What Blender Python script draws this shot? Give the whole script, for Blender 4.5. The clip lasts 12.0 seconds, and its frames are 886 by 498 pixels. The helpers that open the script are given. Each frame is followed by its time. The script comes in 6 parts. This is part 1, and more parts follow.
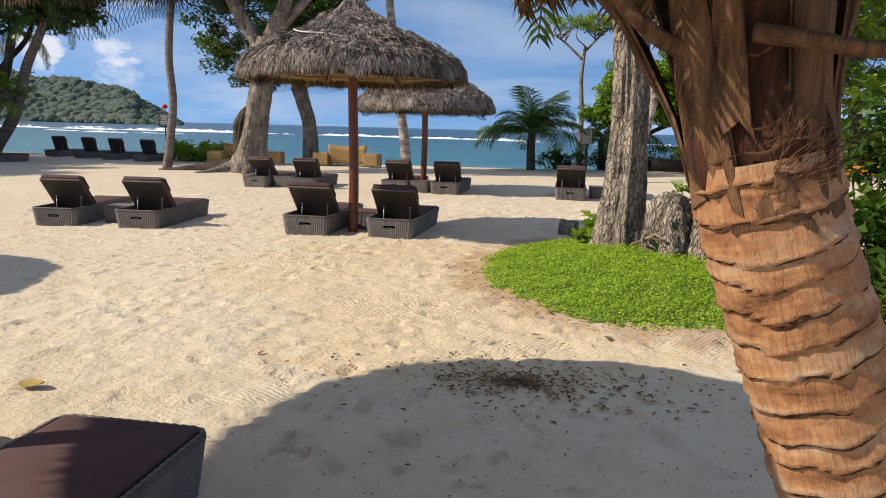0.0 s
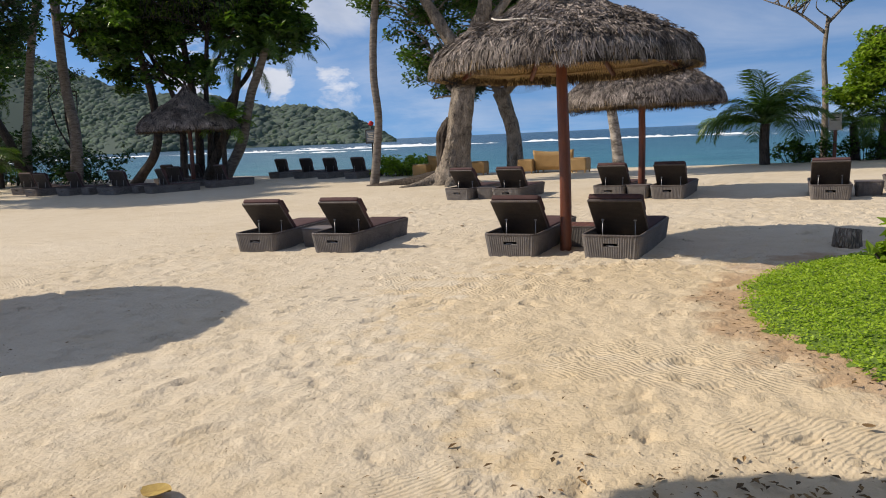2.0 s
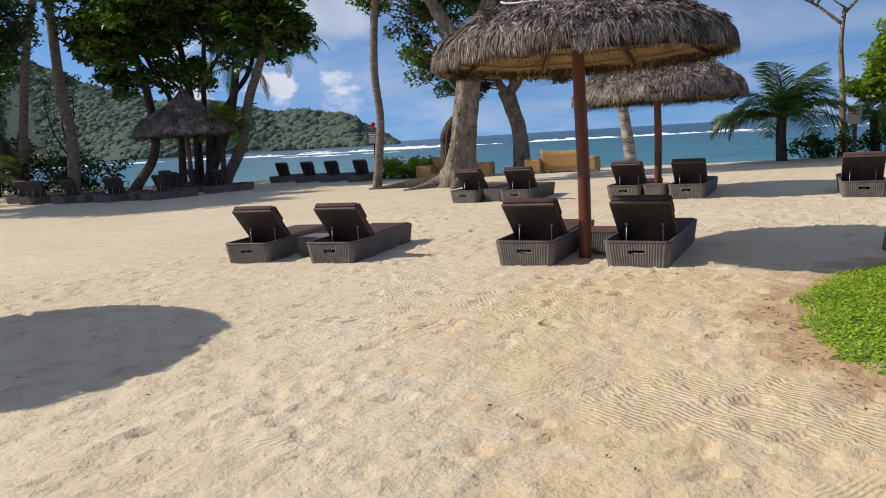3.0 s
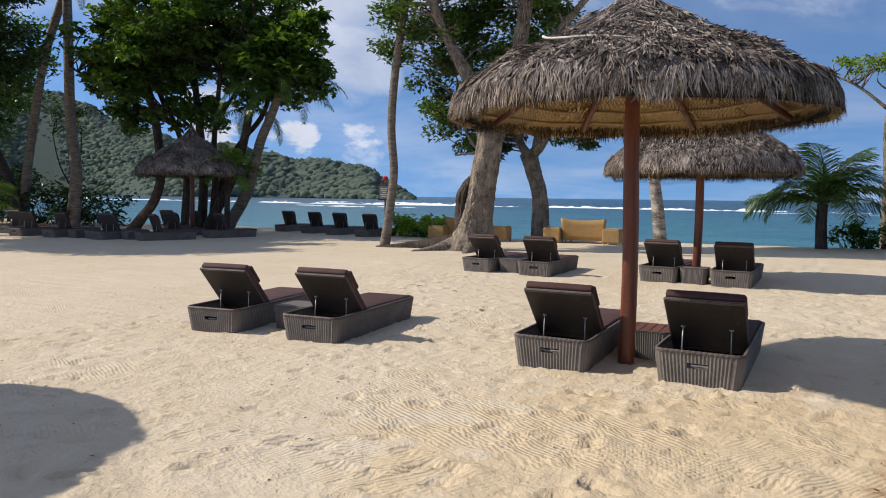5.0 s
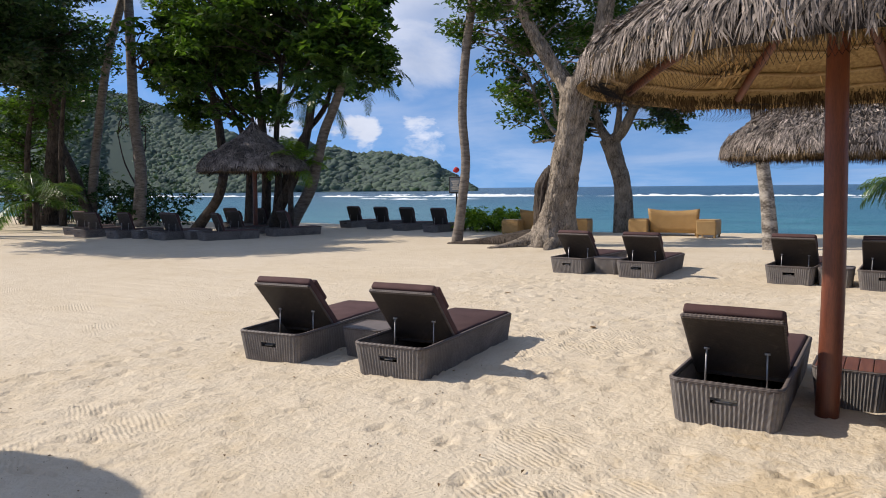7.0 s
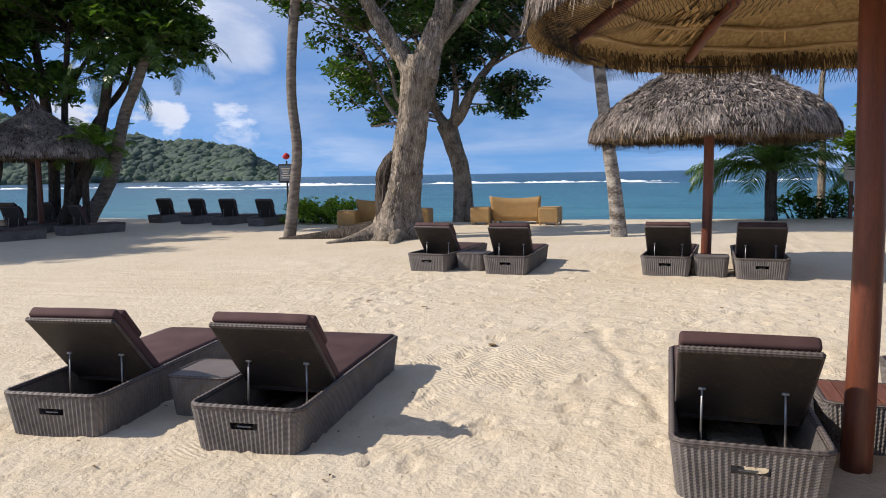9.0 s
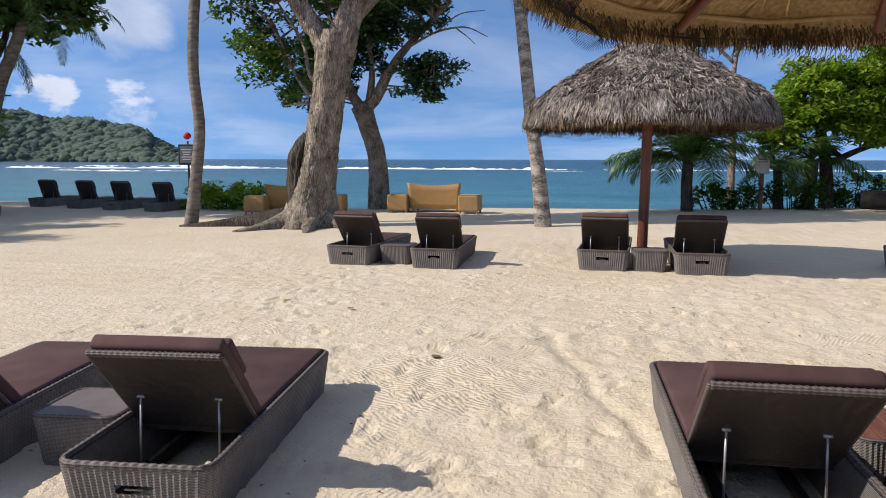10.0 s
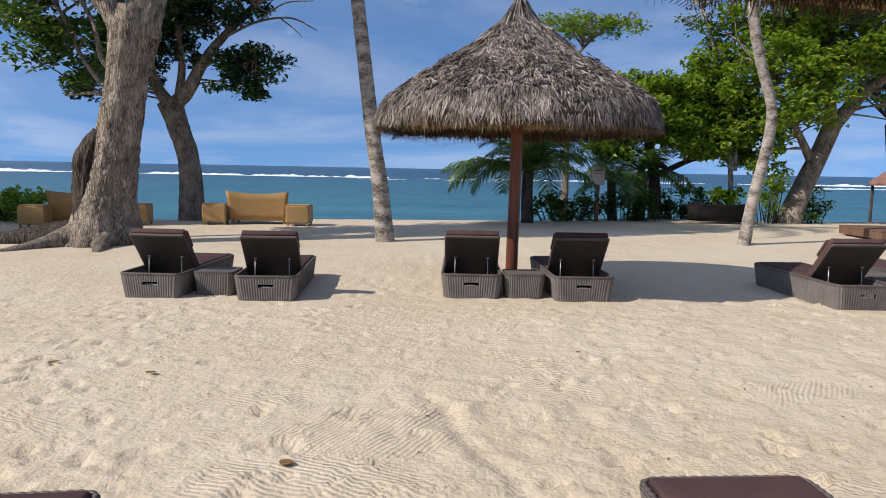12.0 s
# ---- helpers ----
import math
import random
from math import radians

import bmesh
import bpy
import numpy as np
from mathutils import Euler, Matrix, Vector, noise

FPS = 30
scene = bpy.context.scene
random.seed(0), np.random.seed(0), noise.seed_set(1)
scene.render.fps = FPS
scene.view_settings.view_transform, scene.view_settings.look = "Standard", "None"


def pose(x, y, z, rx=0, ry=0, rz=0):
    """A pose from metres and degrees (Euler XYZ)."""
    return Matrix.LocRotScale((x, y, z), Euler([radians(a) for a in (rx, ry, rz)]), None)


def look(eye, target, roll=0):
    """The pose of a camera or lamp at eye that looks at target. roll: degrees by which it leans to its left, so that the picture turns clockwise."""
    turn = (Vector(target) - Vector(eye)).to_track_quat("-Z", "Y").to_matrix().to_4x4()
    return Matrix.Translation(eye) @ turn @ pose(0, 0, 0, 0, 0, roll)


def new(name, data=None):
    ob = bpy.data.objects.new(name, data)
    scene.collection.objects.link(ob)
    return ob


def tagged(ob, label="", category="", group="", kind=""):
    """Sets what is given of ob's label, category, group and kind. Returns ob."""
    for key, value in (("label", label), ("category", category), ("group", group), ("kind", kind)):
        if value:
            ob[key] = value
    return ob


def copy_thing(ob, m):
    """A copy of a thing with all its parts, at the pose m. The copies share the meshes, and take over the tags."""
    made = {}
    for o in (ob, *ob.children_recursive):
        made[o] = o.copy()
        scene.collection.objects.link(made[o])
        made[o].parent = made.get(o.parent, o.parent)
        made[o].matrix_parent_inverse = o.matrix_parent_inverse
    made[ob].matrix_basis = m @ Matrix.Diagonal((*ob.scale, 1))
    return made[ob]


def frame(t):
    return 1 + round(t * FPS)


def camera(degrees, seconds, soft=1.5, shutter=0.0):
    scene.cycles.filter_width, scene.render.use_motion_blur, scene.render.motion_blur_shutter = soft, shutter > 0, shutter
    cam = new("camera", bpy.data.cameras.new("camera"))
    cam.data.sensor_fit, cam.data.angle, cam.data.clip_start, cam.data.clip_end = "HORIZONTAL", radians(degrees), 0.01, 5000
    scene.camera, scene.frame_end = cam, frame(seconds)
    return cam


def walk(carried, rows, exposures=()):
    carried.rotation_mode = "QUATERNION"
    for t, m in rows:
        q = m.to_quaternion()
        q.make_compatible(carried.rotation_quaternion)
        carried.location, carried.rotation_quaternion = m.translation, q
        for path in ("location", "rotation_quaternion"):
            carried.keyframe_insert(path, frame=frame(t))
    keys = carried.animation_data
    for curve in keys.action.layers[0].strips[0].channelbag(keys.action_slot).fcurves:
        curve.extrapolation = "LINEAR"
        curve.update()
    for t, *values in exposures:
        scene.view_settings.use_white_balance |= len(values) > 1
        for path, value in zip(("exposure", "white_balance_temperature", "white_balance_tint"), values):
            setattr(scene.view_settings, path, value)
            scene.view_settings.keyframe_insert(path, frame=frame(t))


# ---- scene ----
cam = camera(63.3, 12.0, 1.0)
PATH = [
    (0, (-0.034, 0.268, 1.47), (-0.361, 2.213, 1.14), 1.5),
    (0.5, (-0.091, 0.62, 1.46), (-0.588, 2.531, 1.14), 1.1),
    (1, (-0.214, 0.993, 1.433), (-0.848, 2.864, 1.121), -0.1),
    (1.5, (-0.359, 1.399, 1.431), (-1.124, 3.221, 1.123), -1.4),
    (2, (-0.576, 1.77, 1.425), (-1.445, 3.544, 1.115), -2.6),
    (2.5, (-0.786, 2.102, 1.398), (-1.695, 3.855, 1.085), -3.2),
    (3, (-0.965, 2.531, 1.386), (-1.848, 4.3, 1.081), -3.5),
    (3.2, (-1.038, 2.687, 1.384), (-1.901, 4.467, 1.09), -3.2),
    (4.8, (-1.647, 3.966, 1.428), (-2.55, 5.744, 1.279), 0.8),
    (5, (-1.71, 4.099, 1.417), (-2.623, 5.873, 1.272), 0.7),
    (5.5, (-1.921, 4.495, 1.453), (-2.854, 6.258, 1.302), 0.4),
    (6, (-2.216, 4.767, 1.441), (-3.191, 6.506, 1.28), -0.0),
    (6.5, (-2.515, 5.104, 1.436), (-3.555, 6.803, 1.261), -0.5),
    (6.7, (-2.655, 5.229, 1.443), (-3.717, 6.915, 1.269), -0.6),
    (8.3, (-3.801, 6.265, 1.453), (-4.78, 8.003, 1.31), 0.6),
    (8.5, (-3.907, 6.418, 1.449), (-4.763, 8.218, 1.288), -0.1),
    (9, (-4.135, 6.775, 1.432), (-4.747, 8.667, 1.225), -1.0),
    (9.5, (-4.414, 7.177, 1.416), (-4.899, 9.103, 1.181), -1.0),
    (10, (-4.632, 7.585, 1.426), (-4.995, 9.536, 1.178), 0.1),
    (10.5, (-4.805, 8.02, 1.447), (-5.036, 9.992, 1.206), 0.9),
    (11, (-4.99, 8.472, 1.465), (-5.095, 10.457, 1.239), 1.1),
    (11.5, (-5.062, 8.952, 1.462), (-5.041, 10.939, 1.234), 1.4),
    (12, (-5.143, 9.417, 1.402), (-5.015, 11.4, 1.18), 1.1),
]
walk(cam, [(t, look(eye, target, roll)) for t, eye, target, roll in PATH],
     [(0.0, 0.17, 6850, 11), (1.0, 0.11, 6800, 11), (2.0, -0.02, 6750, 11), (3.0, -0.02, 6700, 11), (5.5, 0.03, 6520, 12), (8.5, 0.13, 6420, 13), (10.5, 0.08, 6300, 12), (12.0, -0.02, 6300, 13)])

# ---- light and world ----
AZ, EL = radians(20.0), radians(38.0)
SUN_WAY = Vector((math.cos(AZ) * math.cos(EL), math.sin(AZ) * math.cos(EL), -math.sin(EL)))
sun = new("sun", bpy.data.lights.new("sun", "SUN"))
sun.data.energy, sun.data.angle, sun.data.color = 4.8, radians(0.55), (1.0, 0.915, 0.785)
sun.rotation_mode = "QUATERNION"
sun.rotation_quaternion = SUN_WAY.to_track_quat("-Z", "Y")


class Nodes:
    """Short writing for node trees."""

    def __init__(self, tree):
        self.tree = tree
        tree.nodes.clear()

    def add(self, kind, ins=None, **props):
        n = self.tree.nodes.new(kind)
        for k, v in props.items():
            setattr(n, k, v)
        for k, v in (ins or {}).items():
            sock = n.inputs[k]
            if isinstance(v, bpy.types.NodeSocket):
                self.tree.links.new(v, sock)
            else:
                sock.default_value = v
        return n

    def math(self, op, a, b=0.0, clamp=False):
        return self.add("ShaderNodeMath", {0: a, 1: b}, operation=op, use_clamp=clamp).outputs[0]

    def noise(self, scale, detail=4.0, rough=0.55, vec=None, dist=0.0):
        ins = {"Scale": scale, "Detail": detail, "Roughness": rough, "Distortion": dist}
        if vec is not None:
            ins["Vector"] = vec
        return self.add("ShaderNodeTexNoise", ins).outputs["Fac"]

    def ramp(self, fac, stops):
        n = self.add("ShaderNodeValToRGB", {"Fac": fac})
        e = n.color_ramp.elements
        while len(e) < len(stops):
            e.new(0.5)
        for el, (p, c) in zip(e, stops):
            el.position, el.color = p, (*c, 1.0) if len(c) == 3 else c
        return n.outputs["Color"]

    def mix(self, fac, a, b, blend="MIX"):
        n = self.add("ShaderNodeMix", data_type="RGBA", blend_type=blend)
        for sock, v in ((n.inputs[0], fac), (n.inputs[6], a), (n.inputs[7], b)):
            if isinstance(v, bpy.types.NodeSocket):
                self.tree.links.new(v, sock)
            else:
                sock.default_value = (*v, 1.0) if isinstance(v, tuple) and len(v) == 3 else v
        return n.outputs[2]

    def range(self, v, a, b, c=0.0, d=1.0, smooth=False):
        return self.add("ShaderNodeMapRange", {"Value": v, "From Min": a, "From Max": b, "To Min": c, "To Max": d},
                        interpolation_type="SMOOTHSTEP" if smooth else "LINEAR").outputs[0]


world = bpy.data.worlds.new("sky")
scene.world = world
world.use_nodes = True
N = Nodes(world.node_tree)
way = N.add("ShaderNodeTexCoord").outputs["Generated"]
clear = N.add("ShaderNodeMapping", {"Vector": way, "Location": (0.0, 0.0, 0.22), "Scale": (1.0, 1.0, 0.9)}).outputs[0]
sky = N.add("ShaderNodeTexSky", {"Vector": clear}, sky_type="NISHITA", sun_disc=False, sun_elevation=EL, sun_rotation=radians(252), altitude=0.0,
            air_density=1.0, dust_density=0.0, ozone_density=3.0)
sep = N.add("ShaderNodeSeparateXYZ", {0: way})
# clouds lie on a high sheet: direction over its rise
rise = N.math("ADD", N.math("MAXIMUM", sep.outputs[2], 0.0), 0.12)
sheet = N.add("ShaderNodeCombineXYZ", {0: N.math("DIVIDE", sep.outputs[0], rise), 1: N.math("DIVIDE", sep.outputs[1], rise), 2: 3.7})
veil = N.range(N.noise(0.55, 7.0, 0.6, sheet.outputs[0], 0.4), 0.39, 0.68, 0.0, 0.68, True)
heap = N.add("ShaderNodeMapping", {"Vector": way, "Scale": (1.0, 1.0, 2.0), "Location": (0.33, 0.1, 0.0)}).outputs[0]


def toward(x, y, z, wide):
    """How near a direction of the sky lies to the given one: 1 there, 0 past the given width in degrees."""
    near = N.add("ShaderNodeVectorMath", {0: way, 1: tuple(Vector((x, y, z)).normalized())}, operation="DOT_PRODUCT").outputs["Value"]
    return N.range(near, math.cos(radians(wide)), 1.0, 0.0, 1.0, True)


# heaps over the headland and a broad bank above them
heaps = N.math("MAXIMUM", N.math("MAXIMUM", toward(-0.63, 0.773, 0.07, 3.6), toward(-0.552, 0.83, 0.066, 3.8)), N.math("MAXIMUM", toward(-0.50, 0.862, 0.045, 3.0), toward(-0.70, 0.71, 0.09, 4.5)))
bank = N.math("MAXIMUM", toward(-0.62, 0.75, 0.25, 9.0), toward(-0.55, 0.82, 0.19, 5.0))
fluff = N.noise(13.0, 9.0, 0.6, heap, 0.2)
puffs = N.range(N.math("ADD", N.math("MULTIPLY", fluff, 0.62), N.math("MULTIPLY", heaps, 0.2)), 0.45, 0.56, 0.0, 0.95, True)
low = N.math("MULTIPLY", N.range(sep.outputs[2], 0.02, 0.075, 0.0, 1.0, True), N.range(sep.outputs[2], 0.10, 0.24, 1.0, 0.0, True))
west = N.range(sep.outputs[0], -0.75, -0.25, 1.0, 0.0, True)
puffs = N.math("MULTIPLY", puffs, N.math("MULTIPLY", low, west))
high_west = N.math("MULTIPLY", N.range(sep.outputs[0], -0.65, -0.2, 1.0, 0.15, True), N.range(sep.outputs[2], 0.12, 0.3, 0.0, 1.0, True))
veil2 = N.math("MULTIPLY", N.range(N.noise(1.7, 8.0, 0.6, heap, 0.2), 0.40, 0.60, 0.0, 0.8, True), high_west)
# the veil thickens overhead, out of view, added to brighten and whiten the fill
veil = N.math("MULTIPLY", veil, N.range(sep.outputs[2], 0.25, 0.55, 0.35, 1.0, True))
banked = N.range(N.math("ADD", N.math("MULTIPLY", N.noise(4.2, 9.0, 0.62, heap, 0.3), 0.7), N.math("MULTIPLY", bank, 0.2)), 0.36, 0.60, 0.0, 0.6, True)
cloud = N.math("MAXIMUM", N.math("MAXIMUM", N.math("MAXIMUM", veil, puffs), veil2), banked)
shade = N.ramp(N.noise(7.0, 5.0, 0.5, heap), [(0.3, (4.6, 4.9, 5.6)), (0.65, (8.2, 8.2, 8.4))])
blue = N.mix(1.0, sky.outputs[0], (0.74, 0.95, 1.12), "MULTIPLY")
bg = N.add("ShaderNodeBackground", {"Color": N.mix(cloud, blue, shade), "Strength": 0.125})
N.tree.links.new(bg.outputs[0], N.add("ShaderNodeOutputWorld").inputs["Surface"])


# ---- materials ----
def material(name, a, b, scale=6.0, rough=0.8, bump=0.3, dist=0.01, fine=60.0, stretch=(1, 1, 1), metal=0.0, spec=0.3, island=0.0,
             obj_random=0.0, mid=(0.35, 0.65), coat=0.0):
    """Two colours mixed by noise at two scales, with relief; island: how much each loose piece varies."""
    m = bpy.data.materials.new(name)
    m.use_nodes = True
    n = Nodes(m.node_tree)
    co = n.add("ShaderNodeTexCoord").outputs["Object"]
    vec = n.add("ShaderNodeMapping", {"Vector": co, "Scale": stretch}).outputs[0]
    big, small = n.noise(scale, 5.0, 0.6, vec), n.noise(fine, 4.0, 0.6, vec)
    fac = n.math("ADD", n.math("MULTIPLY", big, 0.65), n.math("MULTIPLY", small, 0.35))
    col = n.ramp(fac, [(mid[0], a), (mid[1], b)])
    if island:
        rnd = n.add("ShaderNodeNewGeometry").outputs["Random Per Island"]
        col = n.mix(1.0, col, n.ramp(rnd, [(0.0, (1 - island,) * 3), (1.0, (1 + island,) * 3)]), "MULTIPLY")
    if obj_random:
        rnd = n.add("ShaderNodeObjectInfo").outputs["Random"]
        col = n.mix(1.0, col, n.ramp(rnd, [(0.0, (1 - obj_random,) * 3), (1.0, (1 + obj_random,) * 3)]), "MULTIPLY")
    nor = n.add("ShaderNodeBump", {"Strength": bump, "Distance": dist, "Height": fac})
    p = n.add("ShaderNodeBsdfPrincipled", {"Base Color": col, "Roughness": rough, "Metallic": metal, "Specular IOR Level": spec,
                                           "Normal": nor.outputs[0], "Coat Weight": coat})
    n.tree.links.new(p.outputs[0], n.add("ShaderNodeOutputMaterial").inputs["Surface"])
    return m


def leaf_material(name, dark, light, yellow, gloss=0.35, through_light=0.4):
    m = bpy.data.materials.new(name)
    m.use_nodes = True
    n = Nodes(m.node_tree)
    rnd = n.add("ShaderNodeNewGeometry").outputs["Random Per Island"]
    patch = n.noise(0.9, 3.0, 0.5, n.add("ShaderNodeTexCoord").outputs["Object"])
    fac = n.math("ADD", n.math("MULTIPLY", rnd, 0.6), n.math("MULTIPLY", patch, 0.4))
    col = n.ramp(fac, [(0.15, dark), (0.75, light), (0.97, yellow)])
    p = n.add("ShaderNodeBsdfPrincipled", {"Base Color": col, "Roughness": gloss, "Specular IOR Level": 0.35})
    t = n.add("ShaderNodeBsdfTranslucent", {"Color": n.mix(1.0, col, (1.5, 1.6, 0.7), "MULTIPLY")})
    mx = n.add("ShaderNodeMixShader", {0: through_light, 1: p.outputs[0], 2: t.outputs[0]})
    n.tree.links.new(mx.outputs[0], n.add("ShaderNodeOutputMaterial").inputs["Surface"])
    return m


def sand_material():
    m = bpy.data.materials.new("sand")
    m.use_nodes = True
    n = Nodes(m.node_tree)
    co = n.add("ShaderNodeTexCoord").outputs["Object"]
    big, mid, fine = n.noise(0.35, 4.0, 0.6, co), n.noise(3.5, 5.0, 0.6, co), n.noise(160.0, 3.0, 0.7, co)
    tone = n.math("ADD", n.math("MULTIPLY", big, 0.5), n.math("MULTIPLY", mid, 0.5))
    col = n.ramp(tone, [(0.3, (0.545, 0.455, 0.325)), (0.5, (0.615, 0.532, 0.41)), (0.72, (0.665, 0.59, 0.472))])
    col = n.mix(n.range(fine, 0.3, 0.7, 0.0, 0.28), col, (0.38, 0.29, 0.18))
    # small dark bits of bark and shell
    bits = n.range(n.noise(38.0, 2.0, 0.5, co), 0.70, 0.735)
    col = n.mix(n.math("MULTIPLY", bits, 0.6), col, (0.11, 0.07, 0.04))
    # ochre, trodden sand between the umbrella and the planted patch
    spot = n.add("ShaderNodeSeparateXYZ", {0: co})

    def oval(cx, cy, rx, ry, soft=0.25):
        u, v = n.math("DIVIDE", n.math("SUBTRACT", spot.outputs[0], cx), rx), n.math("DIVIDE", n.math("SUBTRACT", spot.outputs[1], cy), ry)
        q = n.math("SQRT", n.math("ADD", n.math("MULTIPLY", u, u), n.math("MULTIPLY", v, v)))
        return n.range(n.math("ADD", q, n.range(mid, 0.3, 0.7, -soft, soft)), 0.75, 1.1, 1.0, 0.0, True)

    worn = n.math("MAXIMUM", oval(-1.6, 8.0, 2.6, 2.3, 0.35), oval(-0.6, 5.6, 1.7, 1.3, 0.35))
    col = n.mix(n.math("MULTIPLY", worn, 0.42), col, (0.57, 0.43, 0.245))
    # damp, reddish soil in a ring round the planted patch
    xyz = n.add("ShaderNodeSeparateXYZ", {0: co})
    ex = n.math("DIVIDE", n.math("SUBTRACT", xyz.outputs[0], 1.42), 2.42)
    ey = n.math("DIVIDE", n.math("SUBTRACT", xyz.outputs[1], 8.62), 2.6)
    ring = n.math("SQRT", n.math("ADD", n.math("MULTIPLY", ex, ex), n.math("MULTIPLY", ey, ey)))
    ring = n.math("ADD", ring, n.range(n.noise(2.2, 4.0, 0.6, co), 0.3, 0.7, -0.16, 0.16))
    soil = n.range(ring, 1.0, 1.22, 0.5, 0.0, True)
    col = n.mix(soil, col, (0.30, 0.15, 0.065))
    # raked tracks in patches
    rake = n.add("ShaderNodeMapping", {"Vector": co, "Rotation": (0, 0, 0.5)}).outputs[0]
    wav = n.add("ShaderNodeTexWave", {"Vector": rake, "Scale": 8.5, "Distortion": 5.0, "Detail": 1.0, "Detail Scale": 0.35}, wave_type="BANDS", bands_direction="Y")
    rake2 = n.add("ShaderNodeMapping", {"Vector": co, "Rotation": (0, 0, -1.0), "Location": (3.0, 1.0, 0.0)}).outputs[0]
    wav2 = n.add("ShaderNodeTexWave", {"Vector": rake2, "Scale": 9.5, "Distortion": 5.5, "Detail": 1.0, "Detail Scale": 0.3}, wave_type="BANDS", bands_direction="Y")
    m1 = n.range(n.noise(0.9, 2.5, 0.5, co), 0.60, 0.66, 0.0, 0.8, True)
    m2 = n.range(n.noise(1.0, 2.5, 0.5, rake2), 0.61, 0.67, 0.0, 0.8, True)
    for area in ((-1.3, 6.5, 0.9, 0.55), (-3.4, 8.5, 1.5, 0.6), (-5.6, 12.5, 0.75, 0.8)):
        m1 = n.math("MAXIMUM", m1, oval(*area))
    for area in ((-0.3, 5.5, 0.8, 0.35), (-4.4, 7.5, 1.2, 0.45), (-5.3, 13.5, 0.6, 0.5), (-2.1, 8.4, 1.3, 0.25)):
        m2 = n.math("MAXIMUM", m2, oval(*area))
    h = n.math("MAXIMUM", n.math("MULTIPLY", wav.outputs["Fac"], m1), n.math("MULTIPLY", wav2.outputs["Fac"], m2))
    h = n.math("ADD", n.math("MULTIPLY", h, 0.15), n.math("MULTIPLY", fine, 0.08))
    h = n.math("ADD", h, n.math("ADD", n.math("MULTIPLY", n.noise(11.0, 4.0, 0.65, co), 0.7), n.math("MULTIPLY", n.noise(24.0, 3.0, 0.55, co), 0.46)))
    nor = n.add("ShaderNodeBump", {"Strength": 0.9, "Distance": 0.029, "Height": h})
    p = n.add("ShaderNodeBsdfPrincipled", {"Base Color": col, "Roughness": 0.95, "Specular IOR Level": 0.1, "Normal": nor.outputs[0]})
    n.tree.links.new(p.outputs[0], n.add("ShaderNodeOutputMaterial").inputs["Surface"])
    return m


def sea_material():
    m = bpy.data.materials.new("sea_water")
    m.use_nodes = True
    n = Nodes(m.node_tree)
    co = n.add("ShaderNodeTexCoord").outputs["Object"]
    xyz = n.add("ShaderNodeSeparateXYZ", {0: co})
    wob = n.math("ADD", xyz.outputs[1], n.range(n.noise(0.02, 4.0, 0.6, co), 0.2, 0.8, -40.0, 40.0))
    col = n.ramp(n.range(wob, 30.0, 420.0), [(0.0, (0.055, 0.205, 0.235)), (0.10, (0.032, 0.145, 0.195)), (0.30, (0.02, 0.09, 0.15)), (0.5, (0.008, 0.038, 0.10)), (1.0, (0.005, 0.025, 0.08))])
    strk = n.add("ShaderNodeMapping", {"Vector": co, "Scale": (0.35, 1.3, 1.0)}).outputs[0]
    col = n.mix(n.range(n.noise(0.12, 6.0, 0.65, strk), 0.35, 0.7, 0.0, 0.75), col, (0.012, 0.07, 0.12))
    col = n.mix(n.range(n.noise(0.55, 5.0, 0.7, strk), 0.42, 0.75, 0.0, 0.55), col, (0.09, 0.27, 0.30))
    # stray flecks of foam
    fleck = n.range(n.noise(0.33, 5.0, 0.7, strk), 0.70, 0.74)
    col = n.mix(n.math("MULTIPLY", fleck, 0.5), col, (0.75, 0.8, 0.8))
    h = n.math("ADD", n.noise(0.9, 5.0, 0.6, strk), n.math("MULTIPLY", n.noise(4.0, 4.0, 0.6, strk), 0.25))
    nor = n.add("ShaderNodeBump", {"Strength": 0.9, "Distance": 0.55, "Height": h})
    p = n.add("ShaderNodeBsdfPrincipled", {"Base Color": col, "Roughness": 0.28, "IOR": 1.33, "Specular IOR Level": 0.22, "Normal": nor.outputs[0]})
    n.tree.links.new(p.outputs[0], n.add("ShaderNodeOutputMaterial").inputs["Surface"])
    return m


def weave_material(name, a, b, period=0.012, rough=0.55):
    """Woven synthetic wicker: fine horizontal strands over the geometry."""
    m = bpy.data.materials.new(name)
    m.use_nodes = True
    n = Nodes(m.node_tree)
    co = n.add("ShaderNodeTexCoord").outputs["Object"]
    w = n.add("ShaderNodeTexWave", {"Vector": co, "Scale": 1.0 / period / 6.283 * 3.14159, "Distortion": 0.4, "Detail": 1.0}, wave_type="BANDS", bands_direction="Z")
    dirt = n.noise(5.0, 5.0, 0.65, co)
    col = n.ramp(n.math("ADD", n.math("MULTIPLY", w.outputs["Fac"], 0.4), n.math("MULTIPLY", dirt, 0.6)), [(0.25, a), (0.75, b)])
    dust = n.range(n.noise(22.0, 4.0, 0.7, co), 0.55, 0.8, 0.0, 0.35)
    col = n.mix(dust, col, (0.2, 0.165, 0.125))
    nor = n.add("ShaderNodeBump", {"Strength": 0.7, "Distance": 0.004, "Height": w.outputs["Fac"]})
    p = n.add("ShaderNodeBsdfPrincipled", {"Base Color": col, "Roughness": rough, "Specular IOR Level": 0.35, "Normal": nor.outputs[0]})
    n.tree.links.new(p.outputs[0], n.add("ShaderNodeOutputMaterial").inputs["Surface"])
    return m


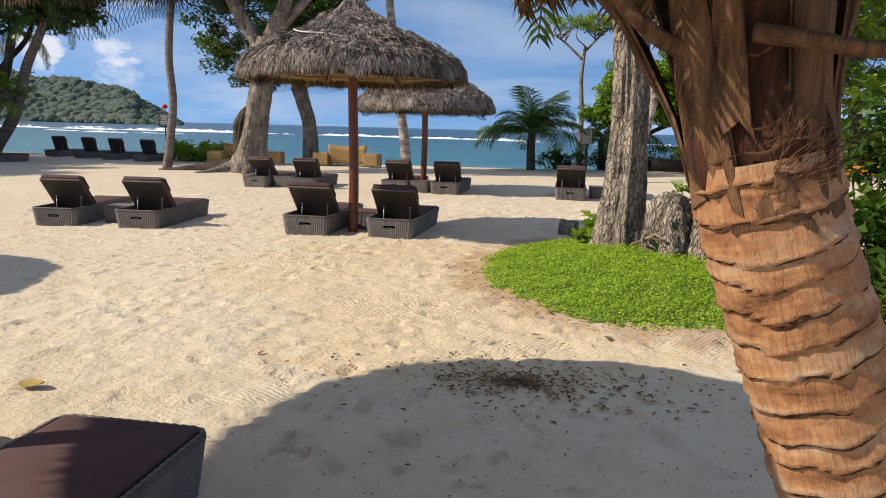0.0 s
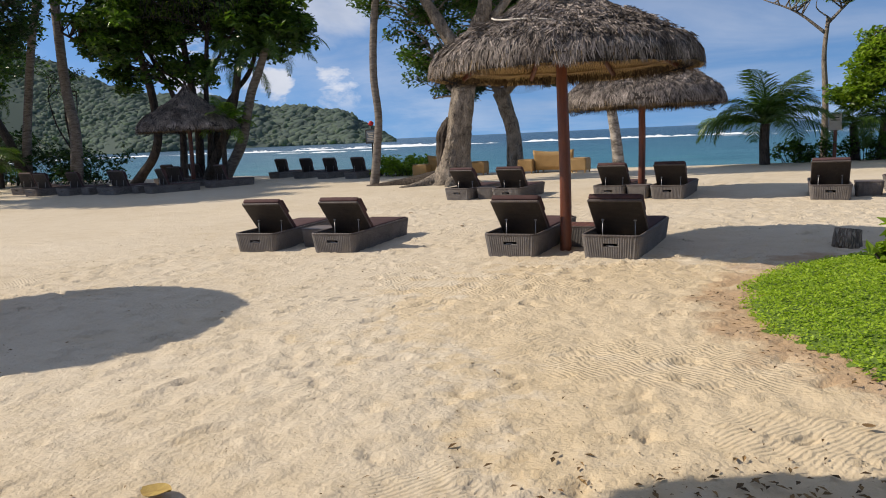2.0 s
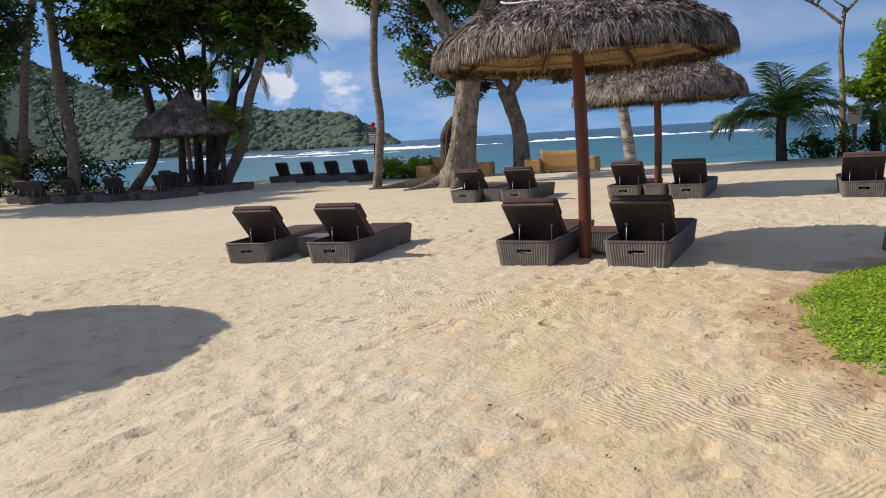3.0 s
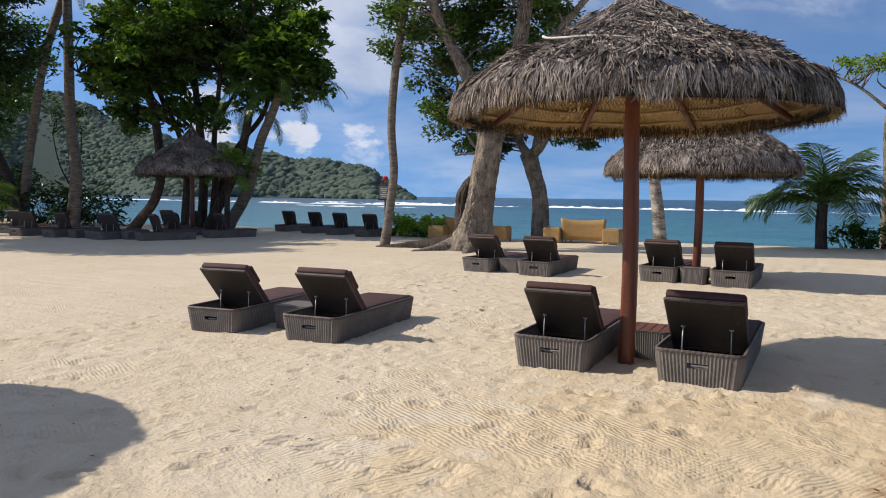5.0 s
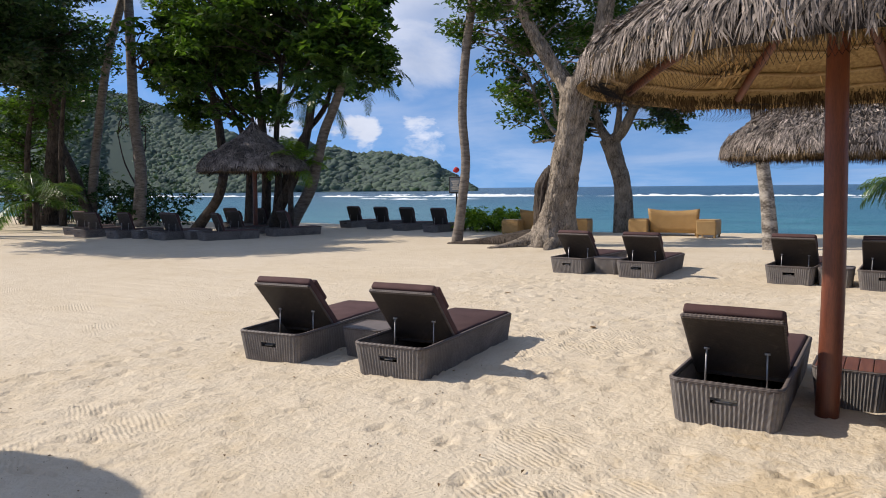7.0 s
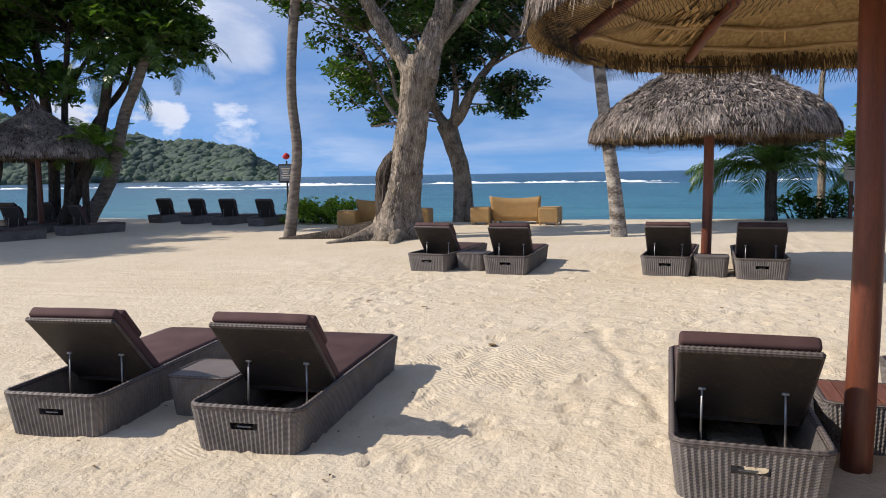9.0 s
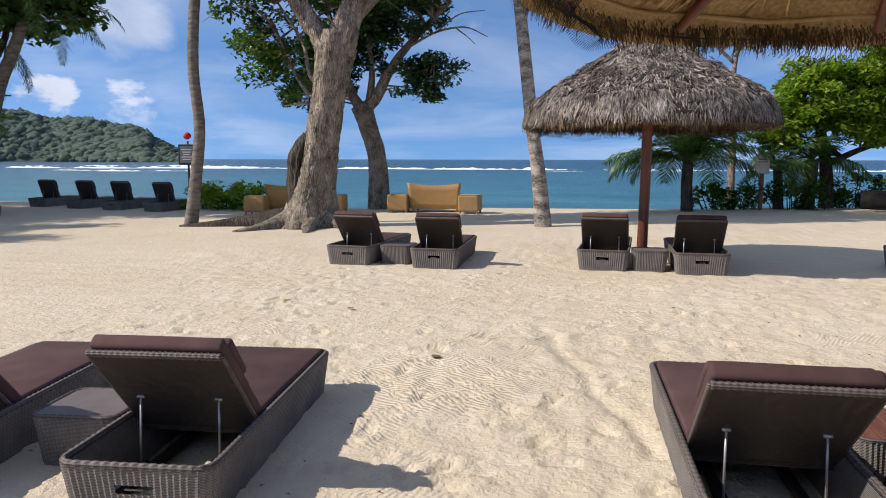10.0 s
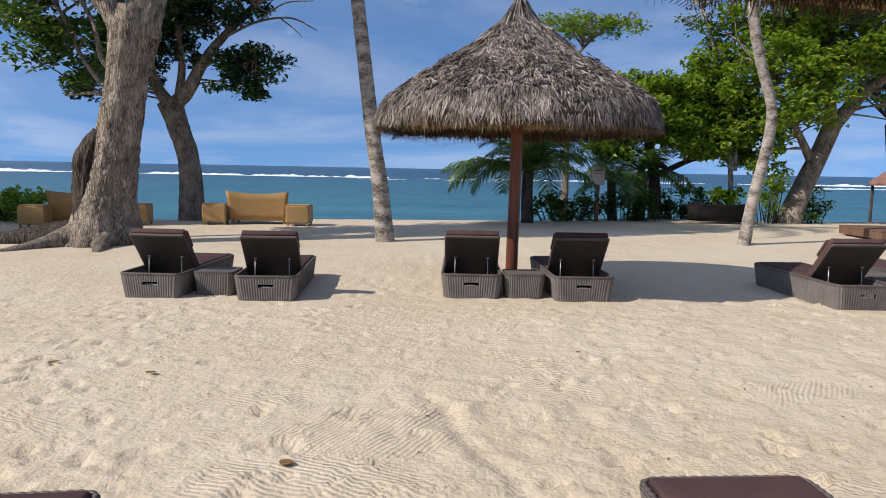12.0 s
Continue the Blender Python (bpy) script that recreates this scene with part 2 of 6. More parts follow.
def bark_material(name, a, b, long=0.14, scale=19.0, deep=0.035, weight=0.32, bend=0.09):
    """Fissured bark: long uneven plates with dark cracks between."""
    m = bpy.data.materials.new(name)
    m.use_nodes = True
    n = Nodes(m.node_tree)
    co = n.add("ShaderNodeTexCoord").outputs["Object"]
    warp = n.mix(bend, co, n.add("ShaderNodeTexNoise", {"Vector": co, "Scale": 3.0, "Detail": 4.0}).outputs["Color"])
    vec = n.add("ShaderNodeMapping", {"Vector": warp, "Scale": (1.0, 1.0, long)}).outputs[0]
    vor = n.add("ShaderNodeTexVoronoi", {"Vector": vec, "Scale": scale}, feature="DISTANCE_TO_EDGE").outputs["Distance"]
    plate = n.range(n.math("ADD", vor, n.range(n.noise(9.0, 5.0, 0.7, vec), 0.3, 0.7, -0.06, 0.22)), 0.0, 0.28, 0.0, 1.0, True)
    grain = n.noise(40.0, 5.0, 0.7, vec)
    big = n.range(n.noise(2.6, 5.0, 0.65, co), 0.3, 0.7, 0.0, 1.0, True)
    fac = n.math("ADD", n.math("MULTIPLY", plate, weight), n.math("ADD", n.math("MULTIPLY", grain, 0.82 - weight), n.math("MULTIPLY", big, 0.34)))
    col = n.ramp(fac, [(0.22, a), (0.92, b)])
    h = n.math("ADD", plate, n.math("MULTIPLY", grain, 0.5))
    nor = n.add("ShaderNodeBump", {"Strength": 1.0, "Distance": deep, "Height": h})
    p = n.add("ShaderNodeBsdfPrincipled", {"Base Color": col, "Roughness": 0.92, "Specular IOR Level": 0.15, "Normal": nor.outputs[0]})
    n.tree.links.new(p.outputs[0], n.add("ShaderNodeOutputMaterial").inputs["Surface"])
    return m


def ringed_material():
    """Smooth orange palm skin, weathered to grey and dark brown in patches, cracked lengthwise."""
    m = bpy.data.materials.new("ringed_palm_bark")
    m.use_nodes = True
    n = Nodes(m.node_tree)
    co = n.add("ShaderNodeTexCoord").outputs["Object"]
    tilt = n.add("ShaderNodeMapping", {"Vector": co, "Rotation": (0, radians(20), 0)}).outputs[0]
    flat = n.add("ShaderNodeMapping", {"Vector": tilt, "Scale": (1.0, 1.0, 4.5)}).outputs[0]
    tall = n.add("ShaderNodeMapping", {"Vector": tilt, "Scale": (1.0, 1.0, 0.16)}).outputs[0]
    blot, ringy, crack = n.noise(2.6, 5.0, 0.62, flat), n.noise(7.0, 6.0, 0.7, flat), n.noise(46.0, 5.0, 0.75, tall)
    mot = n.noise(24.0, 5.0, 0.7, tilt)
    fac = n.math("ADD", n.math("MULTIPLY", blot, 0.6), n.math("ADD", n.math("MULTIPLY", ringy, 0.25), n.math("MULTIPLY", mot, 0.15)))
    col = n.ramp(fac, [(0.32, (0.10, 0.044, 0.022)), (0.40, (0.28, 0.125, 0.056)), (0.48, (0.40, 0.195, 0.09)), (0.56, (0.45, 0.27, 0.15)), (0.66, (0.46, 0.355, 0.26))])
    col = n.mix(n.range(crack, 0.58, 0.74, 0.0, 0.6, True), col, (0.07, 0.032, 0.018))
    col = n.mix(n.range(ringy, 0.62, 0.72, 0.0, 0.8, True), col, (0.045, 0.022, 0.014))
    hgt = n.math("SUBTRACT", n.math("MULTIPLY", mot, 0.5), n.math("MULTIPLY", n.range(crack, 0.45, 0.7, 0.0, 1.0, True), 0.7))
    nor = n.add("ShaderNodeBump", {"Strength": 0.6, "Distance": 0.010, "Height": hgt})
    p = n.add("ShaderNodeBsdfPrincipled", {"Base Color": col, "Roughness": 0.72, "Specular IOR Level": 0.25, "Normal": nor.outputs[0]})
    n.tree.links.new(p.outputs[0], n.add("ShaderNodeOutputMaterial").inputs["Surface"])
    return m


SAND = sand_material()
SEA = sea_material()
FOAM = material("foam", (0.72, 0.76, 0.77), (0.9, 0.92, 0.92), 0.6, 0.9, 0.5, 0.2, 4.0)
WICKER = weave_material("dark_wicker", (0.075, 0.065, 0.06), (0.26, 0.235, 0.22))
WICKER_RIM = weave_material("wicker_rim", (0.05, 0.04, 0.037), (0.15, 0.125, 0.115), 0.02)
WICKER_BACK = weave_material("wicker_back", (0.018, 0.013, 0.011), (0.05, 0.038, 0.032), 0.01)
TAN = weave_material("tan_wicker", (0.30, 0.17, 0.06), (0.46, 0.29, 0.11), 0.02)
CUSHION = material("plum_canvas", (0.062, 0.034, 0.034), (0.105, 0.06, 0.058), 3.0, 0.85, 0.25, 0.006, 240.0, spec=0.2, obj_random=0.2)
PIPING = material("piping", (0.03, 0.018, 0.018), (0.06, 0.035, 0.033), 9.0, 0.8, 0.2)
STEEL = material("grey_metal", (0.30, 0.29, 0.28), (0.5, 0.48, 0.46), 12.0, 0.4, 0.1, metal=0.6)
DARK = material("dark_inside", (0.012, 0.010, 0.009), (0.025, 0.02, 0.018), 8.0, 0.9, 0.2)
REDWOOD = material("stained_pole", (0.08, 0.024, 0.013), (0.20, 0.06, 0.028), 3.0, 0.42, 0.35, 0.006, 45.0, (4, 4, 0.5), spec=0.45)
TOPWOOD = material("red_slats", (0.10, 0.036, 0.022), (0.19, 0.075, 0.045), 4.0, 0.55, 0.3, 0.004, 60.0, (8, 1, 1), obj_random=0.15)
DECKWOOD = material("deck_boards", (0.11, 0.06, 0.035), (0.2, 0.12, 0.075), 4.0, 0.6, 0.3, 0.004, 60.0, (1, 8, 1))
# highlights and gap shade are put into the blade tones and dark core
THATCH = material("weathered_thatch", (0.055, 0.043, 0.036), (0.36, 0.305, 0.265), 3.0, 0.85, 0.3, 0.01, 40.0, island=0.8)
THATCH_CORE = material("shaded_thatch_core", (0.018, 0.014, 0.011), (0.05, 0.04, 0.034), 8.0, 0.95, 0.8, 0.03, 70.0, (1, 1, 0.4))
STRAW = material("dry_straw", (0.30, 0.19, 0.08), (0.62, 0.45, 0.23), 4.0, 0.9, 0.5, 0.01, 60.0, (3, 3, 0.5), island=0.5)
STRAW_MAT = material("straw_matting", (0.30, 0.19, 0.08), (0.64, 0.47, 0.24), 7.0, 0.9, 0.9, 0.02, 80.0, (5, 5, 0.6))
FRINGE = material("thatch_fringe", (0.055, 0.038, 0.024), (0.20, 0.14, 0.075), 4.0, 0.95, 0.4, 0.01, 60.0, (3, 3, 0.5), island=0.5)
HUT_THATCH = material("red_thatch", (0.16, 0.08, 0.06), (0.33, 0.19, 0.14), 2.0, 0.95, 0.9, 0.05, 14.0, (1, 1, 3))
CANE = material("cane_batten", (0.36, 0.24, 0.12), (0.52, 0.38, 0.22), 6.0, 0.6, 0.2)
NET = material("blue_net", (0.012, 0.014, 0.022), (0.03, 0.034, 0.05), 9.0, 0.8, 0.1)
BARK = bark_material("grey_bark", (0.038, 0.03, 0.024), (0.47, 0.395, 0.315), 0.2, 30.0, 0.035, 0.26, 0.14)
BARK_FLAKE = bark_material("flaking_bark", (0.045, 0.034, 0.026), (0.40, 0.335, 0.27), 0.32, 24.0, 0.03, 0.30, 0.2)
BARK_DARK = bark_material("dark_bark", (0.025, 0.019, 0.016), (0.13, 0.105, 0.085))
PALM_BARK = material("palm_bark", (0.07, 0.056, 0.046), (0.27, 0.235, 0.20), 3.0, 0.9, 0.8, 0.03, 18.0, (1.2, 1.2, 4.0))
PALM_WHITE = material("lichen_palm_bark", (0.085, 0.07, 0.058), (0.40, 0.36, 0.31), 2.4, 0.9, 0.7, 0.03, 14.0, (1.2, 1.2, 2.5), mid=(0.4, 0.58))
ORANGE_BARK = ringed_material()
FIBRE = material("palm_fibre", (0.05, 0.024, 0.012), (0.27, 0.145, 0.07), 3.0, 0.9, 1.0, 0.02, 40.0, (7, 7, 0.35), island=0.4)
# near-black red-brown: the shade below the crown is put into this colour
NECK = material("shaded_neck_fibre", (0.018, 0.008, 0.005), (0.14, 0.055, 0.028), 3.0, 0.95, 1.0, 0.025, 36.0, (8, 8, 0.3))
PALEFIBRE = material("pale_ring_fibre", (0.13, 0.075, 0.042), (0.36, 0.24, 0.15), 6.0, 0.9, 0.5, 0.01, 60.0, island=0.4)
DARKFIBRE = material("ring_fibre", (0.035, 0.016, 0.008), (0.13, 0.065, 0.034), 8.0, 0.95, 0.9, 0.02, 50.0)
LEAF = leaf_material("broad_leaf", (0.024, 0.058, 0.012), (0.08, 0.15, 0.022), (0.21, 0.26, 0.04))
# darker copy of LEAF, with foliage shade put into its colour
LEAF_DARK = leaf_material("shade_darkened_leaf", (0.012, 0.034, 0.010), (0.035, 0.08, 0.018), (0.10, 0.14, 0.03), 0.4, 0.3)
LEAF_BRIGHT = leaf_material("sunny_leaf", (0.075, 0.14, 0.015), (0.24, 0.34, 0.035), (0.46, 0.50, 0.065), 0.35, 0.45)
FROND_BRIGHT = leaf_material("young_palm_leaflet", (0.07, 0.14, 0.015), (0.17, 0.28, 0.03), (0.33, 0.40, 0.06), 0.4, 0.4)
FROND = leaf_material("palm_leaflet", (0.028, 0.065, 0.014), (0.085, 0.15, 0.028), (0.22, 0.24, 0.06), 0.35, 0.35)
COVER = leaf_material("ground_cover_leaf", (0.20, 0.30, 0.02), (0.37, 0.50, 0.045), (0.50, 0.60, 0.09), 0.6, 0.4)
COVER_SOIL = material("mossy_soil", (0.06, 0.10, 0.018), (0.16, 0.24, 0.035), 8.0, 0.95, 0.9, 0.03, 50.0)
TWIG = material("dry_twig", (0.12, 0.08, 0.05), (0.30, 0.23, 0.16), 8.0, 0.9, 0.4, island=0.5)
DEADLEAF = material("dry_leaf", (0.10, 0.055, 0.025), (0.24, 0.15, 0.06), 8.0, 0.85, 0.3, island=0.6)
YELLOWLEAF = material("yellow_leaf", (0.30, 0.20, 0.06), (0.50, 0.36, 0.11), 20.0, 0.7, 0.3)
# the headland's haze is put into this pale, bluish leaf colour
HAZY_TREES = leaf_material("hazy_far_foliage", (0.17, 0.218, 0.212), (0.205, 0.26, 0.225), (0.25, 0.305, 0.225), 0.95, 0.6)
PALEBOARD = material("pale_board", (0.42, 0.38, 0.31), (0.58, 0.53, 0.45), 4.0, 0.7, 0.1)
BLACKBOARD = material("black_frame", (0.012, 0.012, 0.012), (0.03, 0.03, 0.03), 6.0, 0.5, 0.1)
GLASSY = material("sign_face", (0.06, 0.08, 0.10), (0.14, 0.165, 0.19), 3.0, 0.35, 0.05)
REDCLOTH = material("red_cloth", (0.40, 0.02, 0.03), (0.6, 0.05, 0.05), 6.0, 0.7, 0.2)
ORANGE = material("orange_hull", (0.75, 0.22, 0.015), (0.85, 0.32, 0.03), 2.0, 0.35, 0.05)
WHITEPAINT = material("white_paint", (0.7, 0.7, 0.68), (0.8, 0.8, 0.78), 3.0, 0.6, 0.1)
WHITESTICK = material("bleached_stick", (0.5, 0.45, 0.38), (0.72, 0.68, 0.6), 8.0, 0.8, 0.3)


# ---- mesh helpers ----
def mesh_part(name, verts, faces, mat, parent=None, label="", smooth=False):
    me = bpy.data.meshes.new(name)
    me.from_pydata([tuple(v) for v in verts], [], faces)
    me.materials.append(mat)
    if smooth:
        me.polygons.foreach_set("use_smooth", [True] * len(me.polygons))
    me.update()
    ob = new(name, me)
    if parent is not None:
        ob.parent = parent
    if label:
        ob["label"] = label
    return ob


def part(name, bm, mat, parent=None, label="", smooth=False):
    me = bpy.data.meshes.new(name)
    bm.to_mesh(me)
    bm.free()
    me.materials.append(mat)
    if smooth:
        me.polygons.foreach_set("use_smooth", [True] * len(me.polygons))
    ob = new(name, me)
    if parent is not None:
        ob.parent = parent
    if label:
        ob["label"] = label
    return ob


def thing(name, label, category, group="", m=None, kind=""):
    ob = new(name)
    ob.empty_display_size = 0.2
    if m is not None:
        ob.matrix_basis = m
    return tagged(ob, label, category, group, kind)


def box_bm(size, at=(0, 0, 0), bevel=0.0, segments=2, rot=None, bm=None):
    bm = bm or bmesh.new()
    r = bmesh.ops.create_cube(bm, size=1.0)
    vs = r["verts"]
    bmesh.ops.scale(bm, vec=size, verts=vs)
    if bevel:
        es = list({e for v in vs for e in v.link_edges})
        out = bmesh.ops.bevel(bm, geom=es, offset=bevel, segments=segments, affect="EDGES", profile=0.5)
        vs = list({v for f in out["faces"] for v in f.verts} | {v for v in vs if v.is_valid})
    if rot is not None:
        bmesh.ops.rotate(bm, cent=(0, 0, 0), matrix=rot, verts=vs)
    bmesh.ops.translate(bm, vec=at, verts=vs)
    return bm


def tube(points, radii, sides=10, wob=0.0, close=True, seed=0, twist=0.0, verts=None, faces=None, ridge=0.0):
    """A tapered tube through the points, with an uneven outline."""
    verts = [] if verts is None else verts
    faces = [] if faces is None else faces
    pts = [Vector(p) for p in points]
    base = len(verts)
    up = Vector((0.0, 1.0, 0.01))
    for i, p in enumerate(pts):
        d = (pts[min(i + 1, len(pts) - 1)] - pts[max(i - 1, 0)]).normalized()
        a = d.cross(up)
        if a.length < 1e-3:
            a = d.cross(Vector((1, 0, 0)))
        a.normalize()
        b = d.cross(a).normalized()
        for k in range(sides):
            t = 2 * math.pi * k / sides + twist * i
            r = radii[i]
            if wob:
                r *= 1 + wob * noise.noise(Vector((math.cos(t) * 1.6 + seed * 7.1, math.sin(t) * 1.6, p.length * 1.7))) + 0.5 * wob * noise.noise(Vector((math.cos(t) * 5 + seed, math.sin(t) * 5, p.length * 4.0)))
            if ridge:
                c, q = Vector((math.cos(t), math.sin(t), 0)) * radii[i] * 11, noise.noise(Vector((math.cos(t), math.sin(t), p.z * 0.8 + seed)))
                plate = abs(noise.noise(Vector((c.x + q, c.y + q, p.z * 1.9 + seed)))) + 0.6 * abs(noise.noise(Vector((c.x * 2, c.y * 2, p.z * 5.0))))
                r += ridge * (min(plate, 0.45) - 0.3)
            verts.append(p + (a * math.cos(t) + b * math.sin(t)) * r)
    for i in range(len(pts) - 1):
        for k in range(sides):
            k2 = (k + 1) % sides
            faces.append((base + i * sides + k, base + i * sides + k2, base + (i + 1) * sides + k2, base + (i + 1) * sides + k))
    if close:
        faces.append(tuple(base + k for k in reversed(range(sides))))
        faces.append(tuple(base + (len(pts) - 1) * sides + k for k in range(sides)))
    return verts, faces


def smooth_path(points, steps=5):
    """Catmull-Rom through the points."""
    P = [Vector(p) for p in points]
    P = [P[0] * 2 - P[1]] + P + [P[-1] * 2 - P[-2]]
    out = []
    for i in range(1, len(P) - 2):
        for s in range(steps):
            t = s / steps
            a, b, c, d = P[i - 1], P[i], P[i + 1], P[i + 2]
            out.append(0.5 * ((2 * b) + (c - a) * t + (2 * a - 5 * b + 4 * c - d) * t * t + (3 * b - 3 * c + d - a) * t ** 3))
    out.append(P[-2])
    return out


def lerp_list(vals, n):
    return [float(np.interp(i / (n - 1) * (len(vals) - 1), range(len(vals)), vals)) for i in range(n)]


# ---- ground, sea, distance ----
def ground_z(x, y):
    """The beach: almost level, with a shallow hollow and a fall to the water."""
    z = -0.112 + 0.0084 * np.clip(x, -15.0, 14.0) + 0.0016 * np.clip(y, -20.0, 40.0)
    z = z - 0.03 * np.exp(-((x + 8.0) ** 2 + (y - 10.6) ** 2) / 7.0)
    edge = 30.6 + 0.5 * np.sin(x * 0.21 + 0.6) + 0.35 * np.sin(x * 0.63)
    drop = np.clip((y - edge) / 7.0, 0.0, 1.0)
    z = z - 1.7 * drop * drop * (3 - 2 * drop)
    return z - 0.02 * np.clip(y - 45.0, 0.0, 250.0)


def gz(x, y):
    return float(ground_z(np.float64(x), np.float64(y)))


def spaced(fine0, fine1, step, lo, hi, grow=1.12):
    mid = list(np.arange(fine0, fine1, step))
    left, right, d = [], [], step
    a = fine0
    while a > lo:
        d *= grow
        a -= d
        left.append(a)
    d, a = step, mid[-1]
    while a < hi:
        d *= grow
        a += d
        right.append(a)
    return np.array(left[::-1] + mid + right)


def value_noise(X, Y, cell, rng):
    """Smooth random relief with the given cell size, on arrays."""
    table = rng.random((256, 256))
    u, v = X / cell, Y / cell
    i, j = np.floor(u).astype(int), np.floor(v).astype(int)
    f, g = u - i, v - j
    f, g = f * f * (3 - 2 * f), g * g * (3 - 2 * g)
    T = lambda a, b: table[a % 256, b % 256]
    return (T(i, j) * (1 - f) + T(i + 1, j) * f) * (1 - g) + (T(i, j + 1) * (1 - f) + T(i + 1, j + 1) * f) * g - 0.5


def build_ground():
    rng = np.random.default_rng(5)
    xs = spaced(-9.5, 2.6, 0.042, -2500.0, 2500.0)
    ys = spaced(1.2, 17.5, 0.042, -400.0, 4600.0, 1.09)
    X, Y = np.meshgrid(xs, ys)
    Z = ground_z(X, Y)
    near = np.clip(1.0 - (np.hypot(X + 3.5, Y - 9.5) - 12.0) / 14.0, 0.15, 1.0)
    near[Y > 30.5] = 0.0
    rel = 0.035 * value_noise(X, Y, 1.7, rng) + 0.015 * value_noise(X, Y, 0.5, rng) + 0.018 * value_noise(X, Y, 0.22, rng) + 0.024 * value_noise(X, Y, 0.12, rng)
    # calm lanes where the sand has been raked
    calm = np.clip(0.62 + 1.7 * value_noise(X + 31, Y + 7, 2.6, rng), 0.28, 1.0)
    Z = Z + rel * near * calm
    # footprints: shallow oval pits with a low rim, in wandering trails
    steps = []
    for _ in range(75):
        x, y, a = rng.uniform(-9, 2), rng.uniform(1.5, 17), rng.uniform(0, 6.28)
        for s in range(rng.integers(5, 14)):
            side = 0.11 if s % 2 else -0.11
            steps.append((x - math.sin(a) * side, y + math.cos(a) * side, a))
            x, y, a = x + 0.6 * math.cos(a), y + 0.6 * math.sin(a), a + rng.normal(0, 0.12)
    for x, y, a in steps:
        i0, i1 = np.searchsorted(xs, (x - 0.3, x + 0.3))
        j0, j1 = np.searchsorted(ys, (y - 0.3, y + 0.3))
        if i1 - i0 < 4 or j1 - j0 < 4:
            continue
        dx, dy = X[j0:j1, i0:i1] - x, Y[j0:j1, i0:i1] - y
        u, v = dx * math.cos(a) + dy * math.sin(a), -dx * math.sin(a) + dy * math.cos(a)
        d = np.sqrt((u / 0.13) ** 2 + (v / 0.052) ** 2)
        Z[j0:j1, i0:i1] += rng.uniform(0.8, 1.35) * (0.012 * np.exp(-((d - 1.25) / 0.3) ** 2) - 0.030 * np.exp(-(d / 0.8) ** 4))
    # small trodden pits everywhere
    for x, y, r, d, a in zip(rng.uniform(-9.5, 2.6, 5200), rng.uniform(1.3, 17.4, 5200), rng.uniform(0.03, 0.075, 5200), rng.uniform(0.008, 0.031, 5200), rng.uniform(0, 3.14, 5200)):
        i0, i1 = np.searchsorted(xs, (x - 2.2 * r, x + 2.2 * r))
        j0, j1 = np.searchsorted(ys, (y - 2.2 * r, y + 2.2 * r))
        dx, dy = X[j0:j1, i0:i1] - x, Y[j0:j1, i0:i1] - y
        u, v = dx * math.cos(a) + dy * math.sin(a), (-dx * math.sin(a) + dy * math.cos(a)) * 1.6
        q = np.hypot(u, v) / r
        Z[j0:j1, i0:i1] += d * (0.5 * np.exp(-((q - 1.2) / 0.35) ** 2) - np.exp(-(q / 0.75) ** 4))
    # one long dragged rut beside the raked patch
    px = -4.32 - (Y - 11.9) * 0.27 + 0.03 * np.sin(Y * 6)
    lane = np.exp(-((X - px) / 0.05) ** 2) * ((Y > 11.3) & (Y < 14.2))
    Z = Z - 0.026 * lane
    ny, nx = X.shape
    verts = np.stack([X.ravel(), Y.ravel(), Z.ravel()], 1)
    idx = np.arange(nx * ny).reshape(ny, nx)
    quads = np.stack([idx[:-1, :-1], idx[:-1, 1:], idx[1:, 1:], idx[1:, :-1]], -1).reshape(-1, 4)
    me = bpy.data.meshes.new("ground")
    me.vertices.add(len(verts))
    me.vertices.foreach_set("co", verts.ravel())
    me.loops.add(quads.size)
    me.loops.foreach_set("vertex_index", quads.ravel())
    me.polygons.add(len(quads))
    me.polygons.foreach_set("loop_start", np.arange(0, quads.size, 4))
    me.update(calc_edges=True)
    me.polygons.foreach_set("use_smooth", [True] * len(quads))
    me.materials.append(SAND)
    tagged(new("ground", me), "pale coral sand with footprints and raked tracks", "sand", kind="structure")


build_ground()

SEA_Z = -1.15


def build_sea():
    xs = spaced(-120.0, 120.0, 6.0, -4700.0, 4700.0, 1.25)
    ys = spaced(29.0, 240.0, 2.0, 28.0, 4800.0, 1.2)
    rng = np.random.default_rng(9)
    X, Y = np.meshgrid(xs, ys)
    Z = SEA_Z + 0.22 * value_noise(X * 0.4, Y, 5.0, rng) * np.clip((Y - 34) / 10, 0, 1)
    ny, nx = X.shape
    idx = np.arange(nx * ny).reshape(ny, nx)
    quads = np.stack([idx[:-1, :-1], idx[:-1, 1:], idx[1:, 1:], idx[1:, :-1]], -1).reshape(-1, 4).tolist()
    ob = mesh_part("water", np.stack([X.ravel(), Y.ravel(), Z.ravel()], 1), quads, SEA, smooth=True)
    tagged(ob, "turquoise lagoon water turning deep blue past the reef", "sea", kind="structure")


build_sea()


